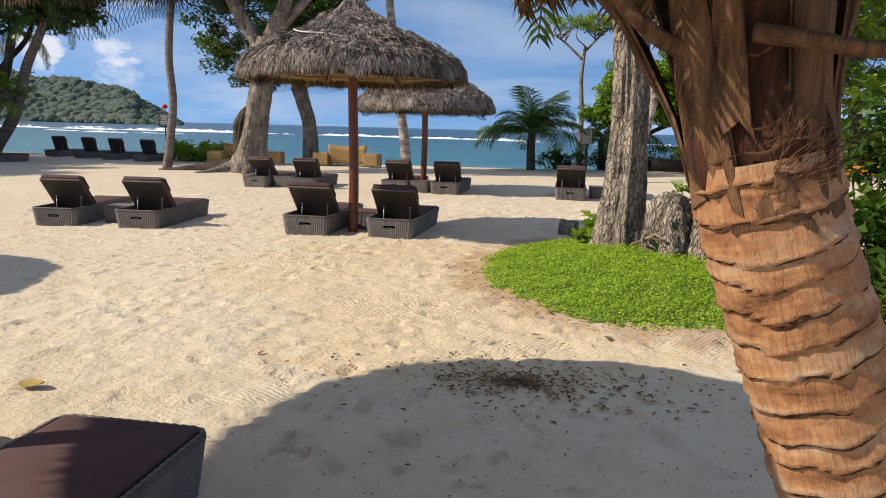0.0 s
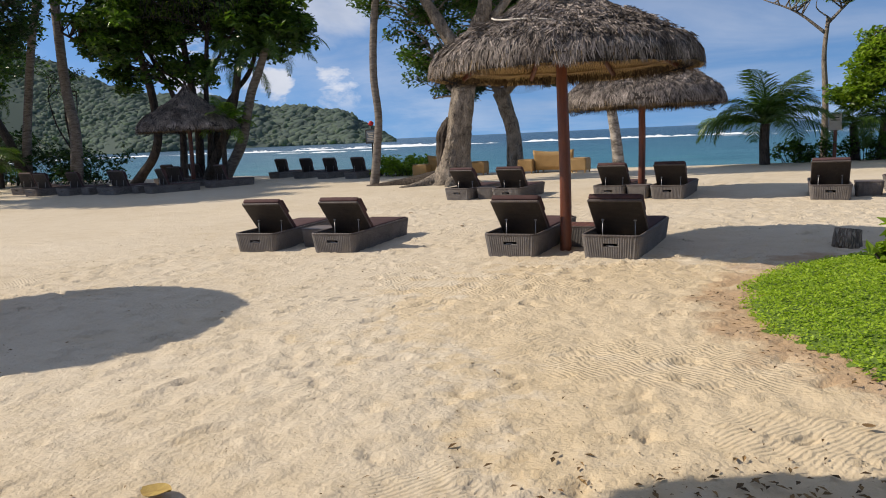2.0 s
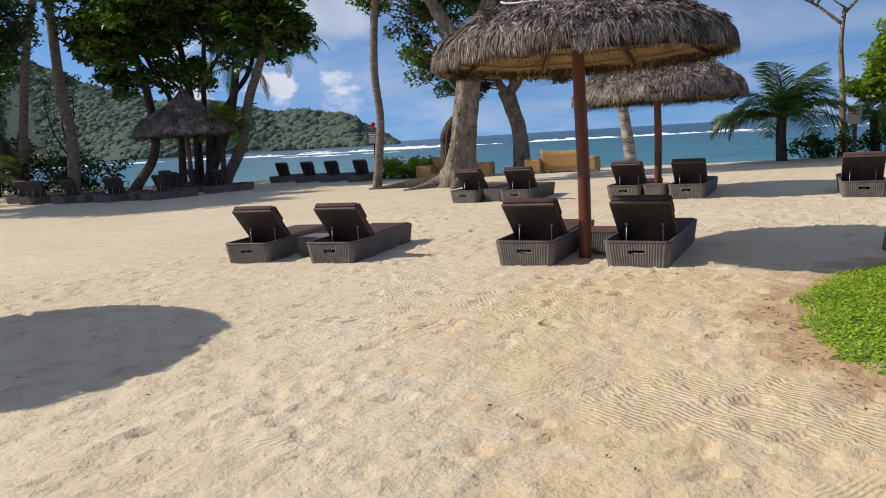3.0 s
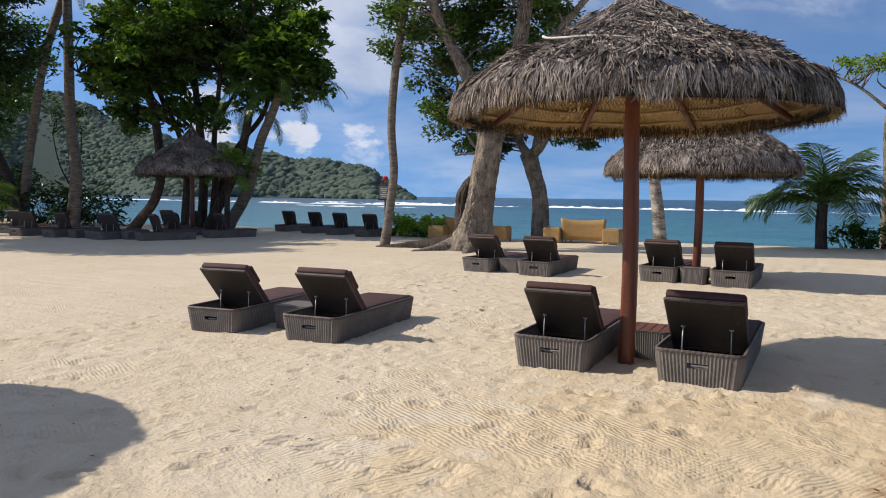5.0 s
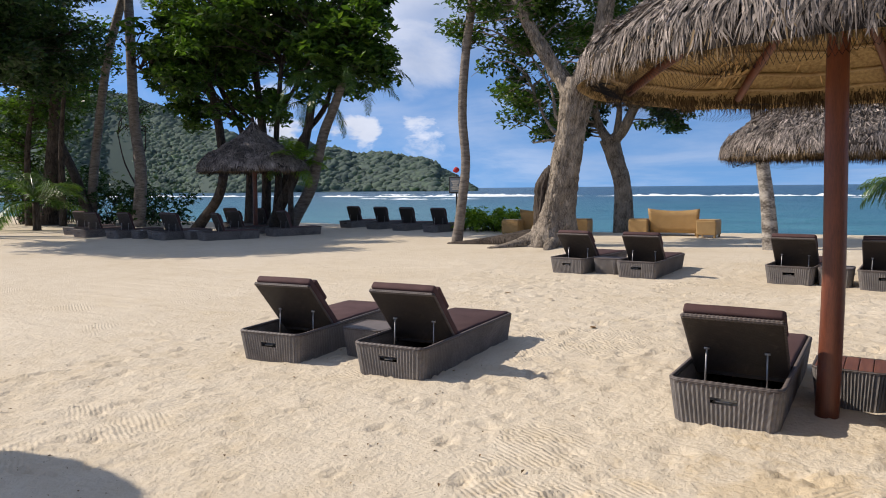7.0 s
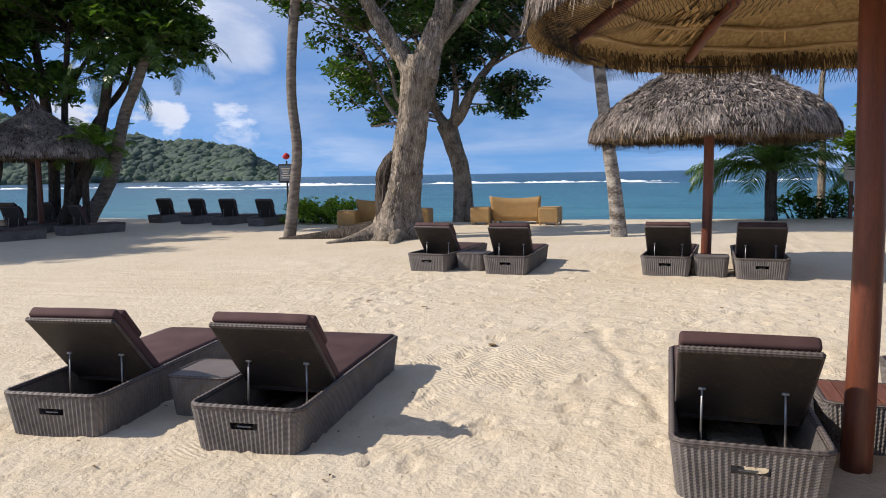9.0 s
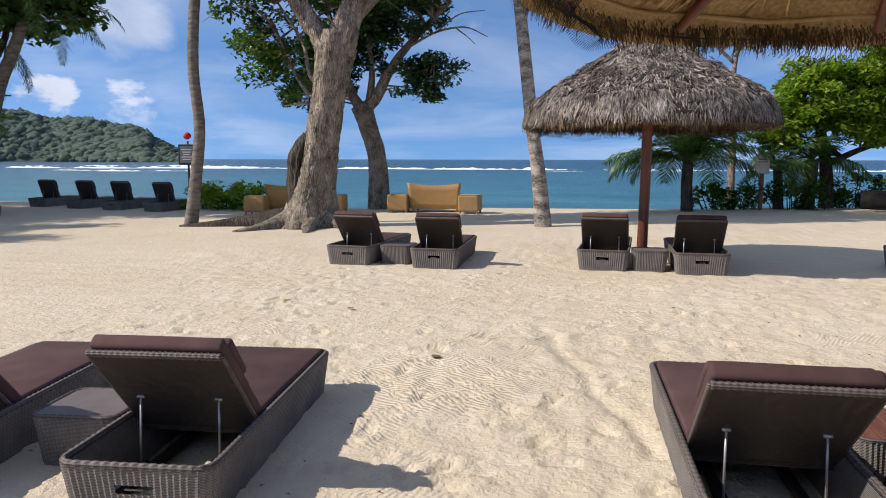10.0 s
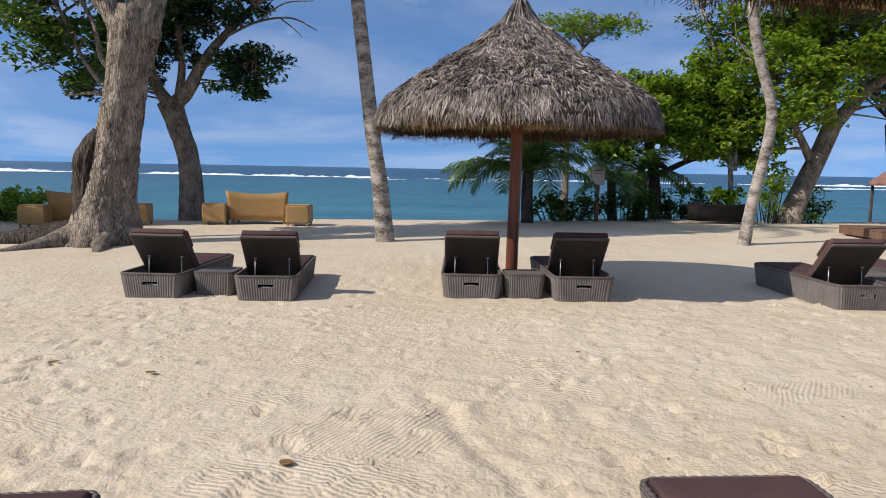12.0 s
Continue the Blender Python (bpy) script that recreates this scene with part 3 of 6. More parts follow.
def breaker(x0, x1, y, height, width, seed):
    """A line of broken surf: a low ragged ridge of foam."""
    n = max(8, int((x1 - x0) / 0.8))
    verts, faces = [], []
    prof = [(-1.0, 0.0), (-0.6, 0.5), (-0.15, 1.0), (0.2, 0.75), (0.6, 0.25), (1.0, 0.0)]
    for i in range(n + 1):
        t = i / n
        x = x0 + (x1 - x0) * t
        swell = math.sin(math.pi * t) ** 0.35
        ragged = 0.36 + 0.7 * max(-0.45, noise.noise(Vector((x * 0.06, seed, 0.0)))) + 0.5 * noise.noise(Vector((x * 0.27, seed, 3.0))) + 0.5 * noise.noise(Vector((x * 0.9, seed, 8.0)))
        h, w = height * swell * max(0.12, ragged), width * swell * max(0.25, 0.7 + noise.noise(Vector((x * 0.08, seed, 9.0))))
        yy = y + 7.0 * noise.noise(Vector((x * 0.012, seed, 5.0))) + 1.2 * noise.noise(Vector((x * 0.11, seed, 7.0)))
        for a, b in prof:
            verts.append((x, yy + a * w, SEA_Z - 0.1 + b * h * (1 + 0.25 * noise.noise(Vector((x * 1.1, a * 3, seed))))))
    k = len(prof)
    for i in range(n):
        for j in range(k - 1):
            faces.append((i * k + j, (i + 1) * k + j, (i + 1) * k + j + 1, i * k + j + 1))
    ob = mesh_part("breaking_wave", verts, faces, FOAM, smooth=True)
    tagged(ob, "white line of surf breaking over the reef", "wave", "surf on the reef")


for i, (a, b, y, h, w) in enumerate([(-420, -150, 196, 1.5, 4.0), (-165, -60, 188, 1.7, 5.0), (-72, 10, 192, 1.3, 4.0), (0, 60, 184, 1.5, 4.5), (45, 260, 188, 1.4, 4.0),
                                     (-120, -78, 150, 0.7, 3.0), (-210, -90, 240, 0.8, 3.0), (-20, 30, 165, 0.5, 2.0), (70, 150, 150, 0.8, 3.0), (-330, -190, 150, 1.0, 3.5)]):
    breaker(a, b, y, h * 0.62, w * 0.9, i * 3.3)


def hill_height(x, v):
    ridge = np.interp(x, [-1150.0, -773.0, -671.0, -604.0, -542.0, -470.0, -425.0, -387.0, -364.0, -332.0, -308.0, -292.0, -282.0], [158.0, 146.0, 117.0, 78.0, 66.0, 53.0, 45.0, 39.0, 34.0, 28.0, 18.0, 7.0, 0.0])
    ridge = ridge + (2.5 * np.sin(x * 0.05) + 1.5 * np.sin(x * 0.13)) * np.clip((-300.0 - x) / 60.0, 0, 1)
    return ridge * np.clip(np.sin(np.clip(v, 0, 1) * math.pi * 0.62), 0, 1)


def build_headland():
    """The wooded headland across the bay: a rock shoulder with a skin of tree crowns."""
    rng = np.random.default_rng(21)
    xs, vs = np.arange(-1150.0, -277.0, 7.0), np.linspace(0, 1, 16)
    verts, faces = [], []
    for x in xs:
        for v in vs:
            verts.append((x * (1 + 0.24 * v), 500 + 120 * v - 25 * (1 - v) * math.sin(x * 0.02), SEA_Z - 0.5 + float(hill_height(x, v)) * 0.93))
    k = len(vs)
    for i in range(len(xs) - 1):
        for j in range(k - 1):
            faces.append((i * k + j, i * k + j + 1, (i + 1) * k + j + 1, (i + 1) * k + j))
    land = thing("headland", "wooded headland across the bay with a low wooded shore", "hill", kind="structure")
    # slope and crowns carry the distance haze in their base colour
    mesh_part("wooded_slope", verts, faces, HAZY_TREES, land, smooth=True)
    bm = bmesh.new()
    bmesh.ops.create_icosphere(bm, subdivisions=1, radius=1.0)
    sv = np.array([v.co[:] for v in bm.verts])
    sf = np.array([[v.index for v in f.verts] for f in bm.faces])
    bm.free()
    V, F, off = [], [], 0
    for _ in range(29000):
        x = -284.0 - 860.0 * rng.random() ** 0.9
        v = rng.random() ** 0.9
        r = rng.uniform(2.2, 5.2) * (0.55 if x > -320 else 1.0)
        y = 500 + 120 * v - 25 * (1 - v) * math.sin(x * 0.02)
        z = SEA_Z + float(hill_height(x, v)) * 0.93 + r * rng.uniform(-0.1, 0.35)
        jit = 1 + rng.normal(0, 0.26, (len(sv), 1))
        V.append(sv * jit * np.array([r * 1.25, r, r * rng.uniform(0.5, 0.9)]) + np.array([x * y / 500, y, z]))
        F.append(sf + off)
        off += len(sv)
    ob = mesh_part("tree_crowns", np.concatenate(V), np.concatenate(F).tolist(), HAZY_TREES, land, smooth=True)
    ob["kind"] = "stuff"


build_headland()


# ---- sun loungers ----
def rounded_rect(hw, y0, y1, r, n_corner=6, step=0.02):
    """Points of a rounded rectangle, anticlockwise from the head end's middle."""
    pts = []
    corners = [((hw - r, y0 + r), -90), ((hw - r, y1 - r), 0), ((-hw + r, y1 - r), 90), ((-hw + r, y0 + r), 180)]
    for (cx, cy), a0 in corners:
        for i in range(n_corner + 1):
            a = radians(a0 + 90 * i / n_corner)
            pts.append((cx + r * math.cos(a), cy + r * math.sin(a)))
    return resample(pts, step)


def resample(pts, step):
    P = np.array(pts + [pts[0]])
    L = np.concatenate([[0], np.cumsum(np.hypot(*np.diff(P, axis=0).T))])
    n = int(L[-1] / step)
    s = np.linspace(0, L[-1], n, endpoint=False)
    return [(float(np.interp(a, L, P[:, 0])), float(np.interp(a, L, P[:, 1]))) for a in s]


def wicker_wall(hw, length, height, taper, rib, slot=True):
    """Ribbed, outward leaning wall of a wicker box, with an inner skin and a hand slot at the head end."""
    rows = [0.0, 0.05, height * 0.52, height * 0.56, height * 0.70, height * 0.74, height - 0.02, height]
    outline = rounded_rect(hw, 0.0, length, 0.075, 6, rib / 2)
    n = len(outline)
    cy = length / 2
    verts, faces = [], []
    for z in rows:
        k = 1 - z / height
        for i, (x, y) in enumerate(outline):
            sx, sy = 1 - taper * k / hw, 1 - taper * k / cy
            bulge = 0.0045 if i % 2 else -0.001
            p = Vector((x * sx, cy + (y - cy) * sy))
            d = Vector((x / hw, (y - cy) / cy))
            d = Vector((d.x ** 5, d.y ** 5)) if d.length else d
            d.normalize()
            verts.append((p.x + d.x * bulge, p.y + d.y * bulge, z))
    for j in range(len(rows) - 1):
        for i in range(n):
            x = (outline[i][0] + outline[(i + 1) % n][0]) / 2
            if slot and j == 3 and outline[i][1] < 0.02 and abs(x) < 0.085:
                continue
            faces.append((j * n + i, j * n + (i + 1) % n, (j + 1) * n + (i + 1) % n, (j + 1) * n + i))
    base = len(verts)
    inner = rounded_rect(hw - 0.028, 0.028, length - 0.028, 0.05, 5, 0.05)
    m = len(inner)
    for z in (0.02, height - 0.01):
        k = 1 - z / height
        for x, y in inner:
            verts.append((x * (1 - taper * k / hw), cy + (y - cy) * (1 - taper * k / cy), z))
    for i in range(m):
        x = (inner[i][0] + inner[(i + 1) % m][0]) / 2
        if slot and inner[i][1] < 0.06 and abs(x) < 0.1:
            continue
        faces.append((base + (i + 1) % m, base + i, base + m + i, base + m + (i + 1) % m))
    return verts, faces


def braid(outline, z, r, closed=True, pitch=0.035):
    """A plaited edge: a tube whose thickness swells with every turn of the plait."""
    pts = [Vector((x, y, z)) for x, y in outline]
    rad = [r * (1 + 0.12 * math.sin(i * 2 * math.pi * 0.0125 / pitch * 2)) for i in range(len(pts))]
    if closed:
        pts.append(pts[0])
        rad.append(rad[0])
    return tube(pts, rad, 6, close=not closed)


BACK_PIVOT = Vector((0, 0.72, 0.19))
BACK = {}


def prop_back(degrees):
    """The angle at which the backrest stands."""
    a = radians(degrees)
    BACK["way"], BACK["normal"] = Vector((0, -math.cos(a), math.sin(a))), Vector((0, math.sin(a), math.cos(a)))
    BACK["rot"] = Matrix(((1, 0, 0), (0, BACK["way"].y, BACK["normal"].y), (0, BACK["way"].z, BACK["normal"].z)))


def on_back(x, along, out):
    return BACK_PIVOT + Vector((x, 0, 0)) + BACK["way"] * along + BACK["normal"] * out


def soft_pad(size, at, bevel, rot=None, sag=0.006, seed=0.0):
    """A cushion: a rounded box with a slightly swollen, uneven face."""
    bm = box_bm((size[0], size[1], size[2]), (0, 0, 0), bevel, 3)
    bmesh.ops.subdivide_edges(bm, edges=[e for e in bm.edges if e.calc_length() > 0.15], cuts=5, use_grid_fill=True)
    for v in bm.verts:
        u, w = v.co.x / size[0] * 2, v.co.y / size[1] * 2
        puff = max(0.0, (1 - u * u)) * max(0.0, (1 - w * w))
        v.co.z += (0.012 * puff + sag * noise.noise(Vector((v.co.x * 5 + seed, v.co.y * 5, seed)))) * (1 if v.co.z > 0 else 0.2)
        v.co.x += sag * 0.6 * noise.noise(Vector((v.co.y * 6, seed, 1.0)))
    if rot is not None:
        bmesh.ops.rotate(bm, cent=(0, 0, 0), matrix=rot, verts=bm.verts)
    bmesh.ops.translate(bm, vec=at, verts=bm.verts)
    return bm


L_W, L_L, L_H = 0.36, 1.95, 0.29


def build_lounger(label, group, m, degrees=48):
    prop_back(degrees)
    lo = thing("sun_lounger", label, "sun lounger", group, m)
    v, f = wicker_wall(L_W, L_L, L_H, 0.035, 0.030)
    mesh_part("wicker_base", v, f, WICKER, lo, "dark grey ribbed wicker")
    v, f = braid(rounded_rect(L_W - 0.012, 0.012, L_L - 0.012, 0.07, 6, 0.0125), L_H, 0.019)
    mesh_part("rim", v, f, WICKER_RIM, lo, smooth=True)
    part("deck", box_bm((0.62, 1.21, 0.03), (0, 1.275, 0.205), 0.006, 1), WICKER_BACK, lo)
    part("floor_frame", box_bm((0.05, 1.6, 0.04), (-0.18, 0.9, 0.06), 0.005, 1), DARK, lo)
    part("floor_frame", box_bm((0.05, 1.6, 0.04), (0.18, 0.9, 0.06), 0.005, 1), DARK, lo)
    part("crossbar", box_bm((0.60, 0.03, 0.03), (0, 0.36, 0.10), 0.005, 1), STEEL, lo)
    part("handle_bar", box_bm((0.09, 0.008, 0.010), (-0.01, 0.03, L_H * 0.60), 0.004, 1), STEEL, lo, "pale bar in the hand slot")
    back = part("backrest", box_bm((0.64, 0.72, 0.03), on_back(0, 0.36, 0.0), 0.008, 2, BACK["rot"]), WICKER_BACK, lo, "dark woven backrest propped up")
    v, f = tube([on_back(x, 0.72, -0.004) for x in np.linspace(-0.32, 0.32, 65)], [0.018 * (1 + 0.16 * math.sin(i * 2.2)) for i in range(65)], 6)
    mesh_part("plaited_edge", v, f, WICKER_RIM, back, smooth=True)
    for sx in (-1, 1):
        v, f = tube([on_back(sx * 0.322, a, 0.0) for a in np.linspace(0.0, 0.72, 20)], [0.012] * 20, 6)
        mesh_part("side_edge", v, f, WICKER_RIM, back, smooth=True)
        top = on_back(sx * 0.2, 0.36, -0.02)
        v, f = tube([top, (top.x * 1.01, top.y - 0.01, top.z - 0.15), (top.x * 1.02, top.y - 0.025, 0.09)], [0.006] * 3, 7)
        strut = mesh_part("strut", v, f, STEEL, lo, "thin pale metal prop", True)
        v, f = tube([top + Vector((-0.018, 0, 0.0)), top + Vector((0.018, 0, 0.0))], [0.009, 0.009], 7)
        mesh_part("strut_knob", v, f, STEEL, strut, smooth=True)
    seat = part("seat_cushion", soft_pad((0.65, 1.25, 0.095), (0, 1.29, 0.272), 0.022, seed=1.0), CUSHION, lo, "faded plum canvas cushion", True)
    v, f = braid(rounded_rect(0.322, 0.672, 1.908, 0.02, 3, 0.03), 0.303, 0.006)
    mesh_part("piping", v, f, PIPING, seat, smooth=True)
    pad = part("back_cushion", soft_pad((0.64, 0.70, 0.075), on_back(0, 0.395, 0.056), 0.02, BACK["rot"], seed=2.0), CUSHION, lo, "faded plum canvas cushion", True)
    part("head_flap", soft_pad((0.645, 0.27, 0.05), on_back(0, 0.54, 0.112), 0.02, BACK["rot"], seed=3.0), CUSHION, pad, smooth=True)
    return lo


def at_ground(x, y, rz=0.0, dz=-0.012):
    return pose(x, y, gz(x, y) + dz, 0, 0, rz)


LOUNGERS = [
    # x, y of the head end's middle, turn, group, label
    (-3.78, 10.24, 0.5, "loungers under the near umbrella", "dark wicker sun lounger with plum cushion beside the umbrella pole"),
    (-2.50, 10.21, -1.0, "loungers under the near umbrella", "dark wicker sun lounger with plum cushion beside the umbrella pole"),
    (-6.49, 10.24, 4.5, "pair of loungers in the open sun", "dark wicker sun lounger with plum cushion in open sun"),
    (-7.87, 10.20, 7.0, "pair of loungers in the open sun", "dark wicker sun lounger with plum cushion in open sun"),
    (-7.99, 17.80, -6.0, "pair of loungers by the big tree", "dark wicker sun lounger with raised back on bare sand"),
    (-6.63, 17.60, 0.0, "pair of loungers by the big tree", "dark wicker sun lounger with raised back on bare sand"),
    (-4.26, 17.75, -5.0, "loungers under the far umbrella", "dark wicker sun lounger with raised back under the umbrella"),
    (-2.96, 17.55, -2.0, "loungers under the far umbrella", "dark wicker sun lounger with raised back under the umbrella"),
    (0.08, 16.95, 0.0, "loungers past the planted patch", "brown wicker sun lounger with raised back past the planted patch"),
    (1.42, 17.45, -2.0, "loungers past the planted patch", "brown wicker sun lounger with raised back past the planted patch"),
    (-1.85, 1.06, 0.0, "loungers under the umbrella at the start", "dark wicker sun lounger half in umbrella shade"),
    (-3.17, 1.2, 0.0, "loungers under the umbrella at the start", "dark wicker sun lounger half in umbrella shade"),
    (-22.55, 28.9, -3.0, "row of loungers facing the water", "dark wicker sun lounger in tree shade near the water"),
    (-20.75, 28.4, -5.0, "row of loungers facing the water", "dark wicker sun lounger in tree shade near the water"),
    (-19.15, 28.0, -3.0, "row of loungers facing the water", "dark wicker sun lounger in tree shade near the water"),
    (-17.45, 27.6, -6.0, "row of loungers facing the water", "dark wicker sun lounger in tree shade near the water"),
    (-23.7, 20.6, -4.0, "loungers in the grove", "dark wicker sun lounger in deep tree shade"),
    (-22.2, 21.1, -22.0, "loungers in the grove", "dark wicker sun lounger in deep tree shade"),
    (-27.6, 20.2, 4.0, "loungers in the grove", "dark wicker sun lounger in deep tree shade"),
    (-26.0, 20.4, 0.0, "loungers in the grove", "dark wicker sun lounger in deep tree shade"),
    (-24.3, 20.8, -10.0, "loungers in the grove", "dark wicker sun lounger in deep tree shade"),
    (-23.3, 23.0, 0.0, "loungers in the grove", "dark wicker sun lounger in deep tree shade"),
    (-21.6, 23.6, -18.0, "loungers in the grove", "dark wicker sun lounger in deep tree shade"),
    (-26.4, 25.6, 4.0, "loungers in the grove", "dark wicker sun lounger in deep tree shade"),
    (-24.9, 25.8, 4.0, "loungers in the grove", "dark wicker sun lounger in deep tree shade"),
    (-29.6, 21.0, 8.0, "loungers in the grove", "dark wicker sun lounger in deep tree shade"),
]
models = {}
for x, y, rz, group, label in LOUNGERS:
    # the backs in the shade of the grove stand steeper
    prop = 70 if "grove" in group or "row" in group else 45 if "near umbrella" in group else 48
    if prop not in models:
        models[prop] = build_lounger(label, group, at_ground(x, y, rz), prop)
    else:
        tagged(copy_thing(models[prop], at_ground(x, y, rz)), label, "sun lounger", group)


def build_side_table(m, wooden, label):
    t = thing("side_table", label, "side table", "tables between loungers", m)
    v, f = wicker_wall(0.24, 0.46, 0.29, 0.03, 0.022, False)
    mesh_part("wicker_body", v, f, WICKER, t)
    v, f = braid(rounded_rect(0.232, 0.008, 0.452, 0.06, 5, 0.0125), 0.29, 0.013)
    mesh_part("rim", v, f, WICKER_RIM, t, smooth=True)
    if wooden:
        for i in range(5):
            part("slat", box_bm((0.086, 0.42, 0.018), (-0.18 + 0.09 * i, 0.23, 0.292), 0.004, 1), TOPWOOD, t)
    else:
        part("woven_top", box_bm((0.45, 0.43, 0.02), (0, 0.23, 0.285), 0.006, 2), WICKER_RIM, t)
    return t


for x, y, rz, wooden in [(-3.10, 11.02, 0, True), (-7.18, 10.75, 5, False), (-7.30, 17.95, -3, False), (-3.62, 17.75, -2, False), (0.76, 17.6, 0, False),
                         (-23.0, 21.2, -10, False), (-25.1, 20.7, 0, False)]:
    build_side_table(at_ground(x, y, rz), wooden, "low wicker side table with red slatted top" if wooden else "low dark wicker side table between two loungers")


# ---- thatched umbrellas ----
ROOF = {"peak": 3.45, "eave": 2.17}


def thatch_z(r):
    """Height of the roof's skin over the ground, r metres from its pole."""
    k = float(np.interp(r, [0.0, 0.07, 0.18, 0.34, 0.78, 1.36, 1.66, 1.80], [1.0, 0.935, 0.82, 0.70, 0.487, 0.26, 0.117, 0.0]))
    return ROOF["eave"] + (ROOF["peak"] - ROOF["eave"]) * k


def blades(n, r_lo, r_hi, lift, length, width, seed, hang=0.0, spread=0.75, under=False):
    """Loose leaf strips lying down the slope of the roof, each bent once."""
    rng = random.Random(seed)
    verts, faces = [], []
    for i in range(n):
        t = rng.random()
        r = math.sqrt(r_lo ** 2 + (r_hi ** 2 - r_lo ** 2) * t)
        a = rng.uniform(0, 2 * math.pi)
        L = length * rng.uniform(0.55, 1.3)
        w = width * rng.uniform(0.5, 1.4)
        sk = rng.gauss(0, spread)
        bumps = 0.10 * noise.noise(Vector((math.cos(a) * 2.6 * (0.5 + r), math.sin(a) * 2.6 * (0.5 + r), seed))) + 0.07 * noise.noise(Vector((math.cos(a) * 9 * r, math.sin(a) * 9 * r, 5.0)))
        lay = lift * rng.uniform(0.2, 1.1) + bumps * 0.7
        pts = []
        for k, s in enumerate((0.0, 0.5, 1.0)):
            rr = r + L * s * 0.86
            z = thatch_z(min(rr, 1.80)) if rr <= 1.80 else ROOF["eave"] - min(0.09, (rr - 1.80) * 1.4)
            z -= hang * s * L
            aa = a + sk * L * s / max(r, 0.25)
            out = min(rr, 1.80 + 0.05 * rng.random()) if rr > 1.80 else rr
            pts.append(Vector((out * math.cos(aa), out * math.sin(aa), z + lay * (1 - 0.5 * s) + (0.02 * rng.uniform(-1, 1) if k else 0) - (0.07 if under else 0.0))))
        side = Vector((-math.sin(a), math.cos(a), rng.uniform(-1.6, 1.6))).normalized() * w / 2
        b = len(verts)
        verts += [pts[0] - side, pts[0] + side, pts[1] - side * 1.1, pts[1] + side * 1.1, pts[2]]
        faces += [(b, b + 1, b + 3, b + 2), (b + 2, b + 3, b + 4)]
    return verts, faces


def tufts(n, r_lo, r_hi, lift, length, width, seed, per=6, curl=0.05):
    """Tufts of leaf strips down the slope: the strips of one tuft share a root and fan out, their ends standing proud and curling."""
    rng = random.Random(seed)
    verts, faces = [], []
    for i in range(n):
        r = math.sqrt(r_lo ** 2 + (r_hi ** 2 - r_lo ** 2) * rng.random())
        a = rng.uniform(0, 2 * math.pi)
        lean, lay = rng.gauss(0, 0.4), lift * rng.uniform(0.0, 1.0) ** 1.4
        lay += 0.075 * noise.noise(Vector((math.cos(a) * 2.8 * (0.5 + r), math.sin(a) * 2.8 * (0.5 + r), seed)))
        reach = length * rng.uniform(0.65, 1.3)
        for _ in range(per):
            L, w, sk = reach * rng.uniform(0.7, 1.15), width * rng.uniform(0.5, 1.35), lean + rng.gauss(0, 0.28)
            aa0 = a + rng.gauss(0, 0.022) / max(r, 0.2)
            tip = curl * rng.uniform(-0.5, 1.0)
            pts = []
            for q in (0.0, 0.55, 1.0):
                rr = r + L * q * 0.84
                over = max(0.0, rr - 1.78)
                z = thatch_z(min(rr, 1.78)) - min(0.17, over * 2.2)
                aa = aa0 + sk * L * q / max(r, 0.25)
                out = min(rr, 1.78 + over * 0.35)
                pts.append(Vector((out * math.cos(aa), out * math.sin(aa), z + lay + tip * q * q + 0.012 * (1 - q))))
            side = Vector((-math.sin(a), math.cos(a), rng.uniform(-1.2, 1.2))).normalized() * w / 2
            b = len(verts)
            verts += [pts[0] - side * 0.7, pts[0] + side * 0.7, pts[1] - side, pts[1] + side, pts[2]]
            faces += [(b, b + 1, b + 3, b + 2), (b + 2, b + 3, b + 4)]
    return verts, faces


def fringe(n, r, z0, length, width, seed):
    rng = random.Random(seed)
    verts, faces = [], []
    for i in range(n):
        a = rng.uniform(0, 2 * math.pi)
        rr = r + rng.uniform(-0.10, 0.03)
        clump = 0.75 + 0.5 * noise.noise(Vector((math.cos(a) * 4, math.sin(a) * 4, seed * 1.3)))
        L = length * rng.uniform(0.4, 1.2) * clump
        w = width * rng.uniform(0.6, 1.4)
        p0 = Vector((rr * math.cos(a), rr * math.sin(a), z0 + rng.uniform(-0.02, 0.08)))
        p1 = p0 + Vector((math.cos(a) * rng.uniform(-0.06, 0.05), math.sin(a) * rng.uniform(-0.06, 0.05), -L))
        side = Vector((-math.sin(a), math.cos(a), rng.uniform(-0.3, 0.3))) * w / 2
        b = len(verts)
        verts += [p0 - side, p0 + side, p1 + side * 0.4, p1 - side * 0.4]
        faces.append((b, b + 1, b + 2, b + 3))
    return verts, faces


